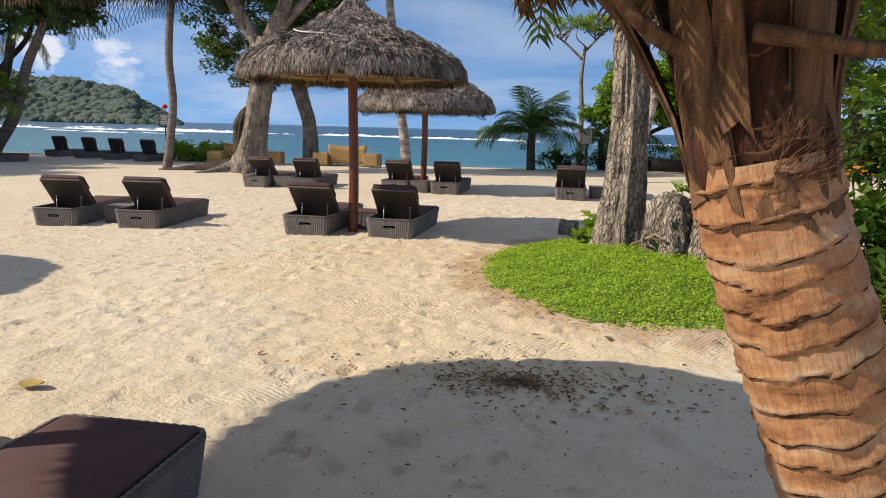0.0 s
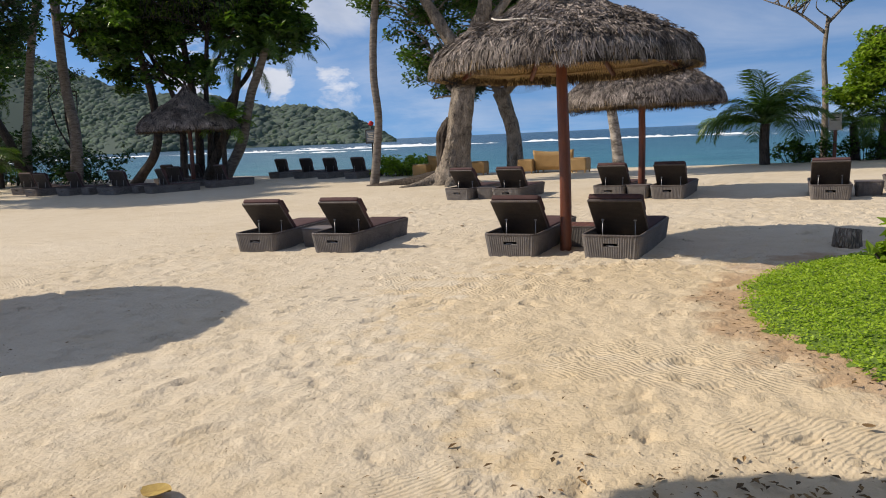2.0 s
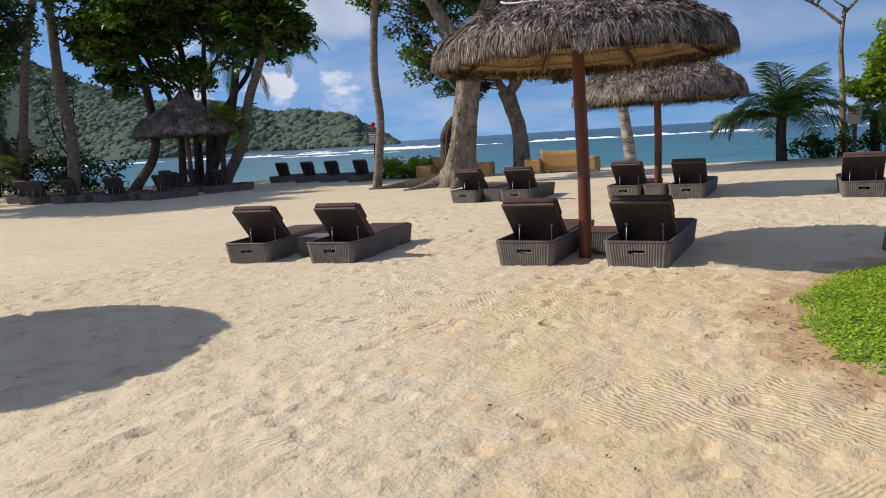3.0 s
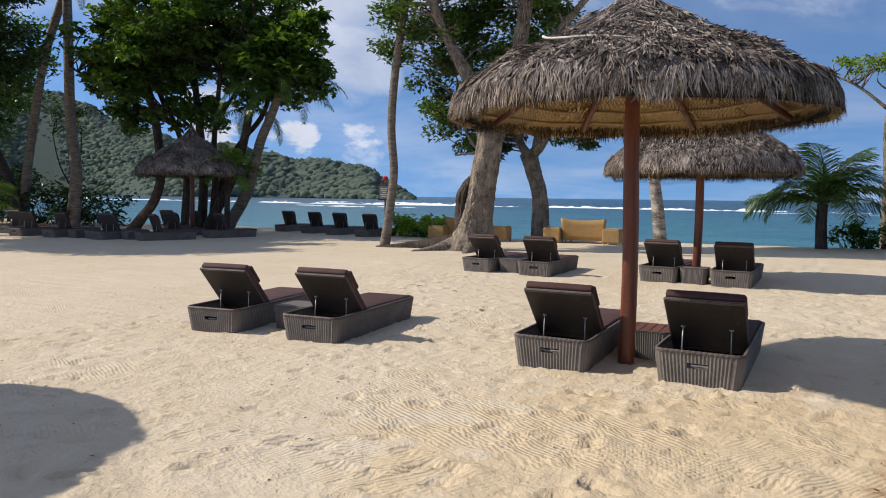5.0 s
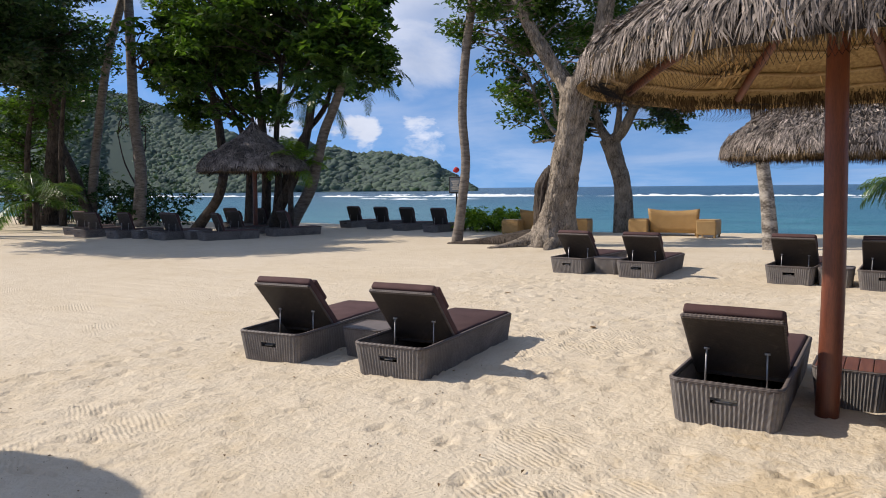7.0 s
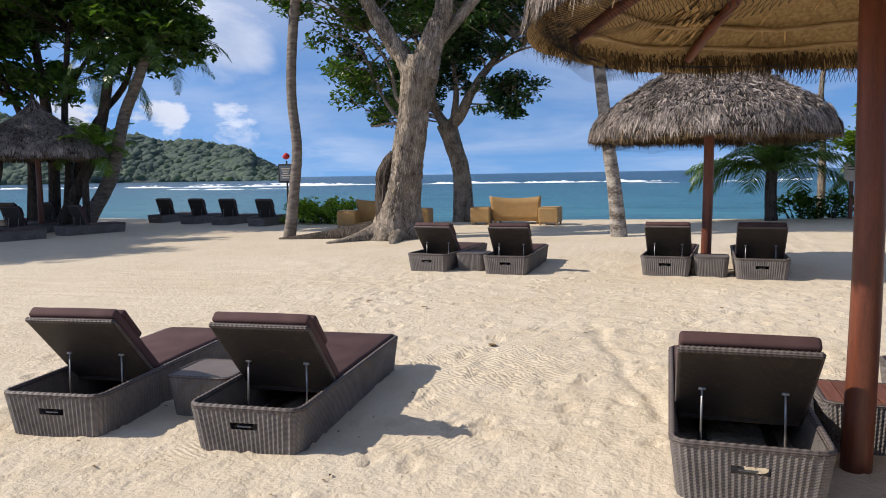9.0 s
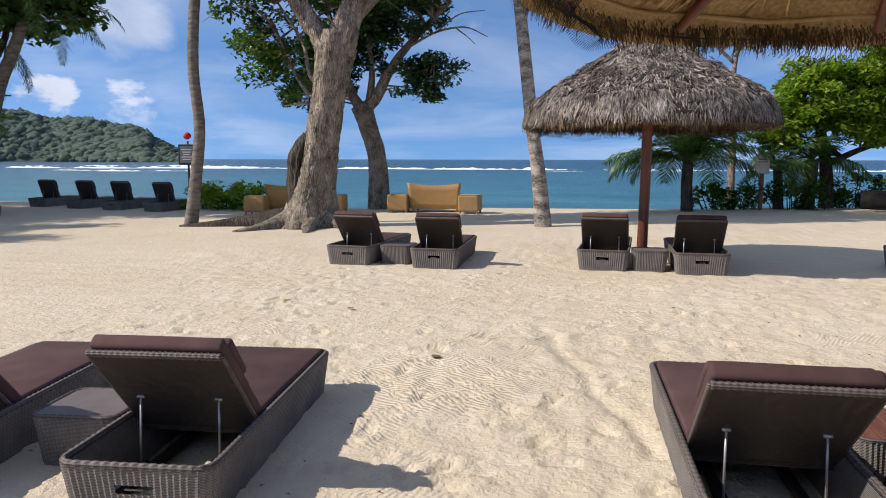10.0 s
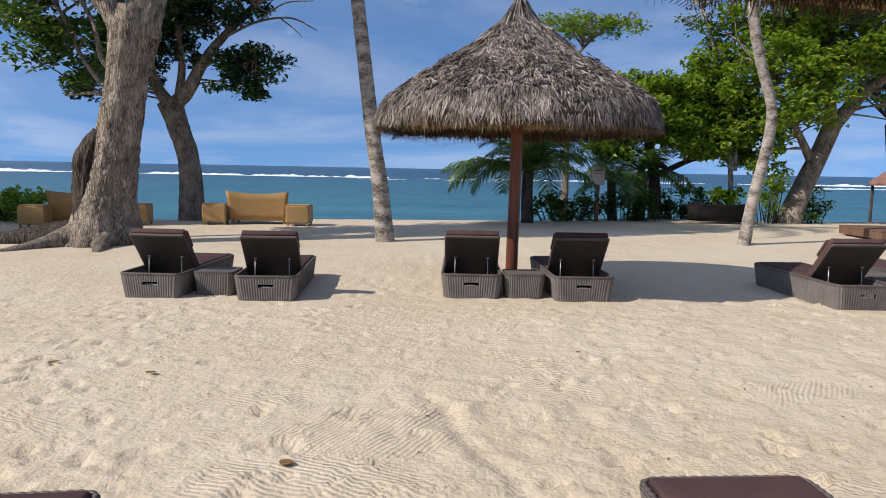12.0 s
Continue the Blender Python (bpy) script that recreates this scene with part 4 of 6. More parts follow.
def net_ring(a0, a1, r0, z0, drop, cell, seed, wide=0.0022, bag=0.25):
    """A sagging skirt of knotted netting hung below the eaves."""
    nu, nv = int((a1 - a0) * r0 / cell), max(3, int(drop / cell))
    def at(i, j):
        a = a0 + (a1 - a0) * (i + 0.5 * (j % 2)) / nu
        s = j / nv
        sway = noise.noise(Vector((a * 2.5, seed, 0.0)))
        d = drop * s * (0.55 + 0.9 * abs(math.sin(a * 2.1 + seed))) * (1 + 0.5 * sway)
        r = r0 - bag * math.sin(s * math.pi) * (0.5 + sway) - 0.12 * s + 0.02 * noise.noise(Vector((a * 9, s * 4, seed)))
        return Vector((r * math.cos(a), r * math.sin(a), z0 - d))
    verts, faces = [], []
    for j in range(nv):
        for i in range(nu):
            p = at(i, j)
            for q in ((at(i, j + 1), at(i - 1, j + 1)) if j % 2 == 0 else (at(i + 1, j + 1), at(i, j + 1))):
                d = q - p
                s = d.cross(Vector((p.x, p.y, 0.3))).normalized() * wide
                t = Vector((p.x, p.y, 0)).normalized() * wide
                b = len(verts)
                verts += [p - s, p + s, q + s, q - s, p - t, p + t, q + t, q - t]
                faces += [(b, b + 1, b + 2, b + 3), (b + 4, b + 5, b + 6, b + 7)]
    return verts, faces


def build_umbrella(m, label, peak, eave, drop):
    ROOF["peak"], ROOF["eave"] = peak, eave
    u = thing("thatched_umbrella", label, "beach umbrella", "thatched umbrellas on the beach", m)
    path = [(0.012 * math.sin(z * 2), 0.01 * math.cos(z * 1.7), z) for z in np.linspace(-0.15, peak - 0.2, 16)]
    v, f = tube(path, [0.078 - 0.006 * i / 15 for i in range(16)], 16, 0.06, seed=1)
    mesh_part("pole", v, f, REDWOOD, u, "smooth red-brown stained timber pole", True)
    # the roof's dense core, coloured near black for the shade between tufts
    rings = [0.02, 0.07, 0.18, 0.34, 0.56, 0.78, 1.07, 1.36, 1.55, 1.70, 1.78]
    verts, faces, n = [], [], 72
    for skin in (0, 1):
        for r in rings:
            for k in range(n):
                a = 2 * math.pi * k / n
                w = 0.03 * noise.noise(Vector((math.cos(a) * 3, math.sin(a) * 3, r * 3))) * min(1, r)
                verts.append((r * math.cos(a), r * math.sin(a), thatch_z(r) + w - (0.0 if skin == 0 else min(0.11, 0.03 + 0.1 * r))))
    R = len(rings)
    for skin in (0, 1):
        o = skin * R * n
        for i in range(R - 1):
            for k in range(n):
                q = (o + i * n + k, o + i * n + (k + 1) % n, o + (i + 1) * n + (k + 1) % n, o + (i + 1) * n + k)
                faces.append(tuple(reversed(q)) if skin == 0 else q)
    for k in range(n):
        faces.append(((R - 1) * n + k, (R - 1) * n + (k + 1) % n, (2 * R - 1) * n + (k + 1) % n, (2 * R - 1) * n + k))
    outer = [q for q in faces if min(q) < R * n]
    inner = [tuple(i - R * n for i in q) for q in faces if min(q) >= R * n]
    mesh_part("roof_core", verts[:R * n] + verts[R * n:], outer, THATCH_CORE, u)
    mesh_part("roof_underside", verts[R * n:], inner, STRAW_MAT, u, "golden straw matting under the roof")
    V, F = [], []
    v, f = blades(3200, 0.05, 0.6, 0.025, 0.26, 0.013, 3, spread=0.35)
    layers = [(v, f), tufts(2700, 0.3, 1.1, 0.06, 0.12, 0.0125, 4, 6, 0.035), tufts(6400, 0.85, 1.68, 0.085, 0.092, 0.0135, 5, 6, 0.05), tufts(2600, 1.56, 1.77, 0.06, 0.12, 0.0135, 6, 6, 0.02)]
    for v, f in layers:
        o = len(V)
        V += v
        F += [tuple(i + o for i in q) for q in f]
    ob = mesh_part("thatch", V, F, THATCH, u, "shaggy weathered grey palm thatch")
    ob["kind"] = "stuff"
    v, f = fringe(7500, 1.76, ROOF["eave"] - 0.03, drop, 0.011, 8)
    v2, f2 = blades(12000, 0.25, 1.46, -0.03, 0.26, 0.018, 9, spread=0.2, under=True)
    ob = mesh_part("fringe", v, f, FRINGE, u, "ragged brown fringe along the eaves")
    ob["kind"] = "stuff"
    ob = mesh_part("straw_lining", v2, f2, STRAW, u, "golden straw underside")
    ob["kind"] = "stuff"
    for k in range(8):
        a = 2 * math.pi * (k + 0.3) / 8
        pts = [(r * math.cos(a), r * math.sin(a), thatch_z(r) - 0.16 - 0.02 * r) for r in (0.05, 0.5, 1.0, 1.36, 1.62)]
        v, f = tube(pts, [0.042, 0.042, 0.038, 0.036, 0.034], 8, 0.05, seed=k)
        mesh_part("rafter", v, f, REDWOOD, u, smooth=True)
    for r in (0.55, 0.85, 1.14, 1.42, 1.60):
        n = 48
        pts = [(r * math.cos(2 * math.pi * k / n), r * math.sin(2 * math.pi * k / n), thatch_z(r) - 0.135 - 0.01 * math.sin(k * 1.3)) for k in range(n + 1)]
        v, f = tube(pts, [0.014 + 0.004 * (k % 6 == 0) for k in range(n + 1)], 6)
        mesh_part("cane_ring", v, f, CANE, u, smooth=True)
    v, f = tube([(0, 0, peak - 0.12), (0.01, 0, peak - 0.04), (0.0, 0.005, peak + 0.08)], [0.07, 0.055, 0.04], 10, 0.15, seed=4)
    mesh_part("cap", v, f, BARK_DARK, u, "dark bound cap at the peak", True)
    v, f = net_ring(0.0, 2 * math.pi, 1.70, eave - 0.06, 0.13, 0.034, 3.0, 0.0013)
    ob = mesh_part("netting", v, f, NET, u, "dark blue net sagging under the eaves")
    ob["kind"] = "stuff"
    return u


first_umbrella = build_umbrella(at_ground(-3.22, 10.82, 20.0, 0.0) @ Matrix.Diagonal((0.945, 0.945, 1.0, 1)), "thatched beach umbrella on a red-brown timber pole", 3.53, 2.34, 0.11)
second_umbrella = build_umbrella(at_ground(-3.66, 18.52, 75.0, 0.0), "thatched beach umbrella with a pointed peak beside loungers", 3.68, 2.08, 0.15)
for model, x, y, rz, s, label in [(second_umbrella, -23.4, 24.7, 140.0, 1.16, "dark thatched umbrella in the shade of the grove"),
                                  (first_umbrella, -2.72, 2.48, 200.0, 1.0, "thatched beach umbrella with a torn net hanging"),
                                  (first_umbrella, -9.70, 5.08, 260.0, 0.99, "thatched beach umbrella standing on open sand")]:
    u = copy_thing(model, at_ground(x, y, rz, 0.0))
    u.scale = (model.scale[0] * s, model.scale[1] * s, s if model is second_umbrella else 1.0)
    u.location.z += 0.03 if label.endswith("hanging") else 0.0
    tagged(u, label)

# a bleached stick lies on the first roof
pts = smooth_path([(-3.76, 9.84, 2.745), (-3.69, 9.78, 2.715), (-3.50, 9.68, 2.685), (-3.36, 9.66, 2.68), (-3.20, 9.62, 2.66), (-2.93, 9.58, 2.615)], 4)
v, f = tube(pts, lerp_list([0.013, 0.010, 0.009, 0.007, 0.005], len(pts)), 6, 0.2)
tagged(mesh_part("stick", v, f, WHITESTICK, None, smooth=True), "bleached crooked stick lying on the thatch", "stick")

# a torn length of net hangs from the umbrella at the start
v, f = net_ring(0.92, 1.75, 1.60, 2.30, 0.21, 0.030, 1.2, 0.0016, 0.10)
net = mesh_part("hanging_net", v, f, NET)
net.matrix_basis = at_ground(-2.72, 2.52, 0.0, 0.06)
tagged(net, "torn dark blue net hanging from the eaves", "net", kind="stuff")


# ---- trees ----
def leaf_cloud(centres, count, radius, size, rng, flat=0.6, droop=0.2):
    """Many small folded leaves, scattered round the centres of the twigs."""
    verts, faces = [], []
    for c in centres:
        r0 = radius * rng.uniform(0.7, 1.25)
        for _ in range(count):
            d = Vector((rng.gauss(0, 1), rng.gauss(0, 1), rng.gauss(0, 1))).normalized()
            p = Vector(c) + Vector((d.x, d.y, d.z * flat)) * r0 * rng.random() ** 0.45
            n = Vector((rng.gauss(0, 0.55), rng.gauss(0, 0.55), 1.0)).normalized()
            a = Vector((rng.gauss(0, 1), rng.gauss(0, 1), -droop)).cross(n)
            if a.length < 0.05:
                continue
            a.normalize()
            b = n.cross(a)
            s = size * rng.uniform(0.6, 1.3)
            k = len(verts)
            verts += [p - a * s * 0.5, p + b * s * 0.27 + n * s * 0.08, p + a * s * 0.5 - n * s * droop * 0.6, p - b * s * 0.27 + n * s * 0.08]
            faces += [(k, k + 1, k + 2), (k, k + 2, k + 3)]
    return verts, faces


def build_tree(name, label, category, trunk, radii, limbs, crown, clumps, leaves, clump_r, leaf, bark, leafmat, seed, sides=18, wob=0.22, m=None, bare=0.0, hollow=True, ridge=0.0):
    """trunk: a path; limbs: [(path, r0, r1)]; crown: [(centre, half sizes)], filled with leafy twigs fed from the limbs."""
    rng = random.Random(seed)
    t = thing(name, label, category, m=m)
    p = smooth_path(trunk, 24 if ridge else 7)
    v, f = tube(p, lerp_list(radii, len(p)), sides * (3 if ridge else 1), wob, seed=seed, ridge=ridge)
    mesh_part("trunk", v, f, bark, t, smooth=True)
    tips = [Vector(trunk[-1])]
    for k, (path, r0, r1) in enumerate(limbs):
        thick = ridge > 0 and r0 > 0.2
        q = smooth_path(path, 18 if thick else 6)
        v, f = tube(q, lerp_list([r0, r1], len(q)), 40 if thick else 9, 0.2, seed=seed + k, ridge=ridge if thick else 0.0)
        mesh_part("limb", v, f, bark, t, smooth=True)
        tips += q[2::3] if thick else q[2:]
    centres, V, F = [], [], []
    total = sum(h[0] * h[1] * h[2] for _, h in crown) or 1.0
    for c, h in crown:
        for _ in range(max(1, round(clumps * h[0] * h[1] * h[2] / total))):
            d = Vector((rng.gauss(0, 1), rng.gauss(0, 1), rng.gauss(0, 1))).normalized()
            k = rng.uniform(0.5, 1.0) if hollow else rng.random() ** 0.4
            centre = Vector((c[0] + d.x * h[0] * k, c[1] + d.y * h[1] * k, c[2] + d.z * h[2] * k))
            near = min(tips, key=lambda q: (q - centre).length + 0.6 * max(0.0, q.z - centre.z))
            mid = near.lerp(centre, 0.5) + Vector((rng.uniform(-0.3, 0.3), rng.uniform(-0.3, 0.3), rng.uniform(-0.1, 0.4)))
            tube(smooth_path([near, mid, centre], 3), [0.035, 0.03, 0.026, 0.022, 0.016, 0.012, 0.008], 5, 0.1, seed=1, verts=V, faces=F)
            for _ in range(3):
                e = centre + Vector((rng.gauss(0, 1), rng.gauss(0, 1), rng.gauss(0.1, 0.6))) * clump_r * 0.55
                tube([centre.lerp(mid, 0.3), centre.lerp(e, 0.5) + Vector((0, 0, 0.05)), e], [0.012, 0.009, 0.005], 4, verts=V, faces=F)
            if rng.random() >= bare:
                centres.append(centre)
    if V:
        ob = mesh_part("branchwork", V, F, bark, t, smooth=True)
        ob["kind"] = "stuff"
    v, f = leaf_cloud(centres, leaves, clump_r, leaf, rng)
    ob = mesh_part("crown", v, f, leafmat, t)
    ob["kind"] = "stuff"
    return t


def frond_mesh(length, droop, leaflet, n, seed, wide=0.022, mat=FROND):
    """One feather frond along +x, arching down, with two rows of hanging leaflets."""
    rng = random.Random(seed)
    pts = []
    ang, p, step = 0.55, Vector((0, 0, 0)), length / 12
    for i in range(13):
        pts.append(p.copy())
        p = p + Vector((math.cos(ang), 0, math.sin(ang))) * step
        ang -= droop / 12 * (0.6 + 0.9 * i / 12)
    V, F = tube(pts, lerp_list([0.028, 0.016, 0.005], 13), 5)
    for i in range(n):
        t = 0.1 + 0.9 * i / n
        k = t * 12
        i0 = min(int(k), 11)
        base = pts[i0].lerp(pts[i0 + 1], k - i0)
        along = (pts[i0 + 1] - pts[i0]).normalized()
        L = leaflet * math.sin(math.pi * min(0.97, 0.16 + 0.8 * t)) * rng.uniform(0.8, 1.15)
        for s in (-1, 1):
            out = (Vector((0, s, 0)) * 0.8 + along * 0.65 + Vector((0, 0, rng.uniform(-0.1, 0.25)))).normalized()
            mid = base + out * L * 0.5 + Vector((0, 0, -0.05 * L))
            tip = base + out * L * 0.92 + Vector((0, 0, -0.42 * L * rng.uniform(0.6, 1.3)))
            w = along * wide * rng.uniform(0.7, 1.2)
            b = len(V)
            V += [base - w * 0.5, base + w * 0.5, mid + w, mid - w, tip]
            F += [(b, b + 1, b + 2, b + 3), (b + 3, b + 2, b + 4)]
    me = bpy.data.meshes.new("frond")
    me.from_pydata([tuple(q) for q in V], [], F)
    me.materials.append(mat)
    return me


FRONDS = [frond_mesh(2.9, 1.5, 0.62, 44, 1), frond_mesh(2.6, 2.1, 0.58, 40, 2), frond_mesh(3.1, 1.9, 0.66, 46, 3)]
SHORT_FRONDS = [frond_mesh(1.9, 1.5, 0.72, 52, 4, 0.016), frond_mesh(1.7, 2.1, 0.66, 48, 5, 0.016), frond_mesh(2.0, 1.1, 0.72, 54, 6, 0.016)]

YOUNG_FRONDS = [frond_mesh(1.9, 1.3, 0.6, 40, 7, 0.024, FROND_BRIGHT), frond_mesh(1.7, 1.9, 0.55, 36, 8, 0.024, FROND_BRIGHT), frond_mesh(2.0, 1.0, 0.6, 42, 9, 0.024, FROND_BRIGHT)]


def build_palm(label, trunk, r0, r1, fronds, seed, bark, short=False, scale=1.0, base_flare=1.35, lift=0.0):
    rng = random.Random(seed)
    t = thing("palm_tree", label, "palm tree", "palms along the beach")
    p = smooth_path(trunk, 8)
    n = len(p)
    rad = [(r0 + (r1 - r0) * i / (n - 1)) * (1 + (base_flare - 1) * math.exp(-i / n * 12)) * (1 + 0.035 * (i % 2)) for i in range(n)]
    v, f = tube(p, rad, 14, 0.1, seed=seed)
    mesh_part("trunk", v, f, bark, t, smooth=True)
    top = p[-1]
    kinds = YOUNG_FRONDS if short == "bright" else SHORT_FRONDS if short else FRONDS
    for i in range(fronds):
        ob = new("frond", kinds[i % 3])
        ob.parent = t
        s = scale * rng.uniform(0.8, 1.1)
        tiltdown = rng.uniform(-35, 42) + lift
        ob.matrix_basis = Matrix.Translation(top) @ pose(0, 0, 0, rng.uniform(-15, 15), -tiltdown, 360 * i / fronds * 2.4 + rng.uniform(-15, 15)) @ Matrix.Diagonal((s, s, s, 1))
    return t


def g3(x, y, dz=0.0):
    return (x, y, gz(x, y) + dz)


START = Vector((-0.034, 0.268, 1.47))


def drawn_in(k):
    """Shrinks a group of plants towards a point at the head of the path."""
    return Matrix.Translation(START) @ Matrix.Diagonal((k, k, k, 1)) @ Matrix.Translation(-START)


# the big grey tree by the far loungers
build_tree("takamaka_tree", "old grey-barked tree with a hollow burr and spreading crown", "tree",
           [(-10.88, 23.75, -0.45), (-10.82, 23.75, 0.1), (-10.72, 23.75, 0.8), (-10.57, 23.75, 1.6), (-10.34, 23.75, 2.95), (-10.17, 23.75, 3.85), (-10.1, 23.75, 4.3)], [0.95, 0.66, 0.46, 0.40, 0.36, 0.44, 0.36],
           [([(-10.28, 23.75, 3.7), (-10.52, 23.7, 4.25), (-10.8, 23.65, 4.65), (-11.1, 23.6, 5.2), (-11.5, 23.5, 5.9), (-12.4, 23.2, 8.0)], 0.27, 0.12),
            ([(-10.05, 23.75, 3.8), (-9.92, 23.75, 4.35), (-9.74, 23.8, 4.85), (-9.5, 23.85, 5.6), (-9.2, 24.0, 8.2)], 0.36, 0.17),
            ([(-9.75, 23.8, 4.6), (-9.0, 24.2, 5.5), (-8.2, 24.5, 6.6), (-7.2, 24.8, 7.8)], 0.17, 0.07),
            ([(-10.5, 23.9, 2.7), (-11.0, 24.1, 3.0), (-11.5, 24.3, 3.7), (-11.9, 24.4, 4.6)], 0.06, 0.025),
            ([(-10.45, 23.9, 3.0), (-10.95, 24.2, 3.4), (-11.2, 24.4, 4.2), (-11.9, 24.6, 5.2)], 0.07, 0.025),
            ([(-10.4, 23.9, 2.6), (-11.1, 24.2, 2.75), (-11.7, 24.3, 2.7)], 0.05, 0.02)],
           [((-12.4, 24.6, 4.6), (1.15, 1.3, 1.5)), ((-11.7, 24.5, 3.2), (0.8, 1.0, 0.6)), ((-12.6, 24.3, 6.7), (1.9, 1.9, 1.5)), ((-10.6, 25.0, 6.0), (1.4, 1.2, 1.4)), ((-9.4, 24.8, 8.3), (3.0, 2.4, 1.6)), ((-12.6, 23.6, 9.3), (2.6, 2.4, 1.5))],
           330, 85, 0.52, 0.18, BARK, LEAF, 11, 26, 0.2, hollow=False, ridge=0.11)
# its burr and surface roots
v, f = tube(smooth_path([(-11.12, 23.6, 0.3), (-11.1, 23.58, 0.9), (-11.02, 23.58, 1.5), (-10.82, 23.62, 2.0)], 8), lerp_list([0.22, 0.22, 0.24, 0.1], 25), 40, 0.3, seed=5, ridge=0.09)
burr = mesh_part("burr", v, f, BARK_DARK, bpy.data.objects["takamaka_tree"], smooth=True)
for i, (dx, dy, L) in enumerate([(-1.0, -0.1, 2.7), (-0.7, -0.8, 1.3), (0.3, -0.9, 1.1), (0.9, -0.4, 1.2), (-0.9, 0.5, 1.4)]):
    x, y = -10.85 + dx * 0.45, 23.75 + dy * 0.45
    pts = [(x + dx * L * s, y + dy * L * s + 0.1 * math.sin(s * 5), gz(x + dx * L * s, y + dy * L * s) + 0.22 * (1 - s) ** 1.5 - 0.03) for s in np.linspace(0, 1, 8)]
    v, f = tube(pts, [0.26 * (1 - 0.75 * s) for s in np.linspace(0, 1, 8)], 10, 0.3, seed=i)
    mesh_part("root", v, f, BARK_DARK if i == 0 else BARK, bpy.data.objects["takamaka_tree"], smooth=True)

# the slimmer forked tree behind it
build_tree("takamaka_tree", "slim forked tree with dark leaves leaning over the water", "tree",
           [(-10.88, 30.0, -0.6), (-10.92, 30.0, 0.2), (-10.98, 30.0, 1.5), (-11.27, 30.0, 2.5), (-11.45, 30.0, 3.1)], [0.44, 0.34, 0.28, 0.29, 0.34],
           [([(-11.45, 30, 3.0), (-11.75, 29.95, 3.5), (-12.0, 29.9, 4.4), (-12.4, 29.7, 6.0)], 0.2, 0.07),
            ([(-11.4, 30, 2.95), (-10.95, 30, 3.4), (-10.5, 30, 4.2), (-9.9, 30.1, 5.0), (-8.6, 30.2, 6.3)], 0.21, 0.06),
            ([(-11.2, 30, 3.2), (-11.1, 30, 4.2), (-11.25, 30, 5.4)], 0.13, 0.05),
            ([(-10.5, 30, 4.1), (-9.8, 29.9, 4.3), (-8.9, 29.8, 3.7)], 0.07, 0.03),
            ([(-9.9, 30, 4.9), (-9.0, 29.9, 5.3), (-8.1, 29.8, 5.4), (-7.4, 29.8, 5.1)], 0.05, 0.012),
            ([(-9.0, 29.9, 5.3), (-8.3, 29.9, 5.8), (-7.5, 29.9, 5.9)], 0.03, 0.01), ([(-8.4, 29.85, 5.4), (-8.0, 29.8, 5.1), (-7.8, 29.8, 4.9)], 0.02, 0.008)],
           [((-12.6, 30.0, 4.6), (1.5, 1.4, 1.2)), ((-9.4, 30.0, 4.0), (1.1, 1.2, 0.8)), ((-10.8, 30.0, 6.4), (2.4, 1.8, 1.5)), ((-13.2, 30.0, 3.6), (0.9, 1.0, 0.7)), ((-11.4, 30.4, 5.0), (1.0, 1.0, 1.0))],
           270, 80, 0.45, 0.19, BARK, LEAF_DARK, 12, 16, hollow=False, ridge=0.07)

# trees of the planted patch
build_tree("takamaka_tree", "straight grey-barked tree rising from the green patch", "tree",
           [(0.74, 10.28, -0.3), (0.72, 10.3, 0.25), (0.76, 10.32, 1.0), (0.74, 10.34, 2.2), (0.66, 10.36, 3.6), (0.66, 10.4, 5.6), (0.95, 10.5, 7.2)], [0.46, 0.30, 0.245, 0.225, 0.215, 0.20, 0.17],
           [([(0.9, 10.4, 6.0), (2.0, 10.8, 7.4), (3.4, 11.2, 8.6)], 0.16, 0.06), ([(0.9, 10.4, 6.6), (0.6, 9.6, 8.0), (1.2, 9.0, 9.2)], 0.14, 0.05)],
           [((3.4, 11.0, 9.2), (2.2, 2.0, 1.2))], 40, 70, 0.6, 0.17, BARK_FLAKE, LEAF, 13, 36, 0.3, drawn_in(0.9), ridge=0.085)
build_tree("takamaka_tree", "thick dark leaning tree with a rotten stump at its foot", "tree",
           [(2.05, 9.75, -0.3), (2.0, 9.75, 0.3), (1.98, 9.78, 1.0), (2.05, 9.8, 2.2), (2.3, 9.85, 3.8), (2.8, 9.9, 6.0)], [0.72, 0.5, 0.4, 0.37, 0.36, 0.3],
           [([(2.5, 9.9, 4.6), (3.6, 9.6, 6.0), (4.8, 9.4, 7.2)], 0.2, 0.07)],
           [((4.8, 9.6, 7.6), (2.0, 2.0, 1.2))], 40, 70, 0.6, 0.17, BARK, LEAF, 14, 30, 0.35, drawn_in(0.9), ridge=0.14)
v, f = tube(smooth_path([(1.36, 9.72, -0.2), (1.36, 9.72, 0.2), (1.34, 9.72, 0.5), (1.42, 9.74, 0.72)], 12), lerp_list([0.40, 0.31, 0.25, 0.10], 37), 48, 0.7, seed=9, ridge=0.22)
rotten = mesh_part("tree_stump", v, f, BARK, smooth=True)
rotten.matrix_basis = drawn_in(0.9)
tagged(rotten, "rotten jagged stump against the dark tree", "stump")
v, f = tube([g3(0.05, 11.6, -0.08), g3(0.05, 11.6, 0.1), g3(0.06, 11.61, 0.2)], [0.17, 0.155, 0.145], 14, 0.2, seed=2)
tagged(mesh_part("tree_stump", v, f, BARK, smooth=True), "low sawn stump beside the green patch", "stump")

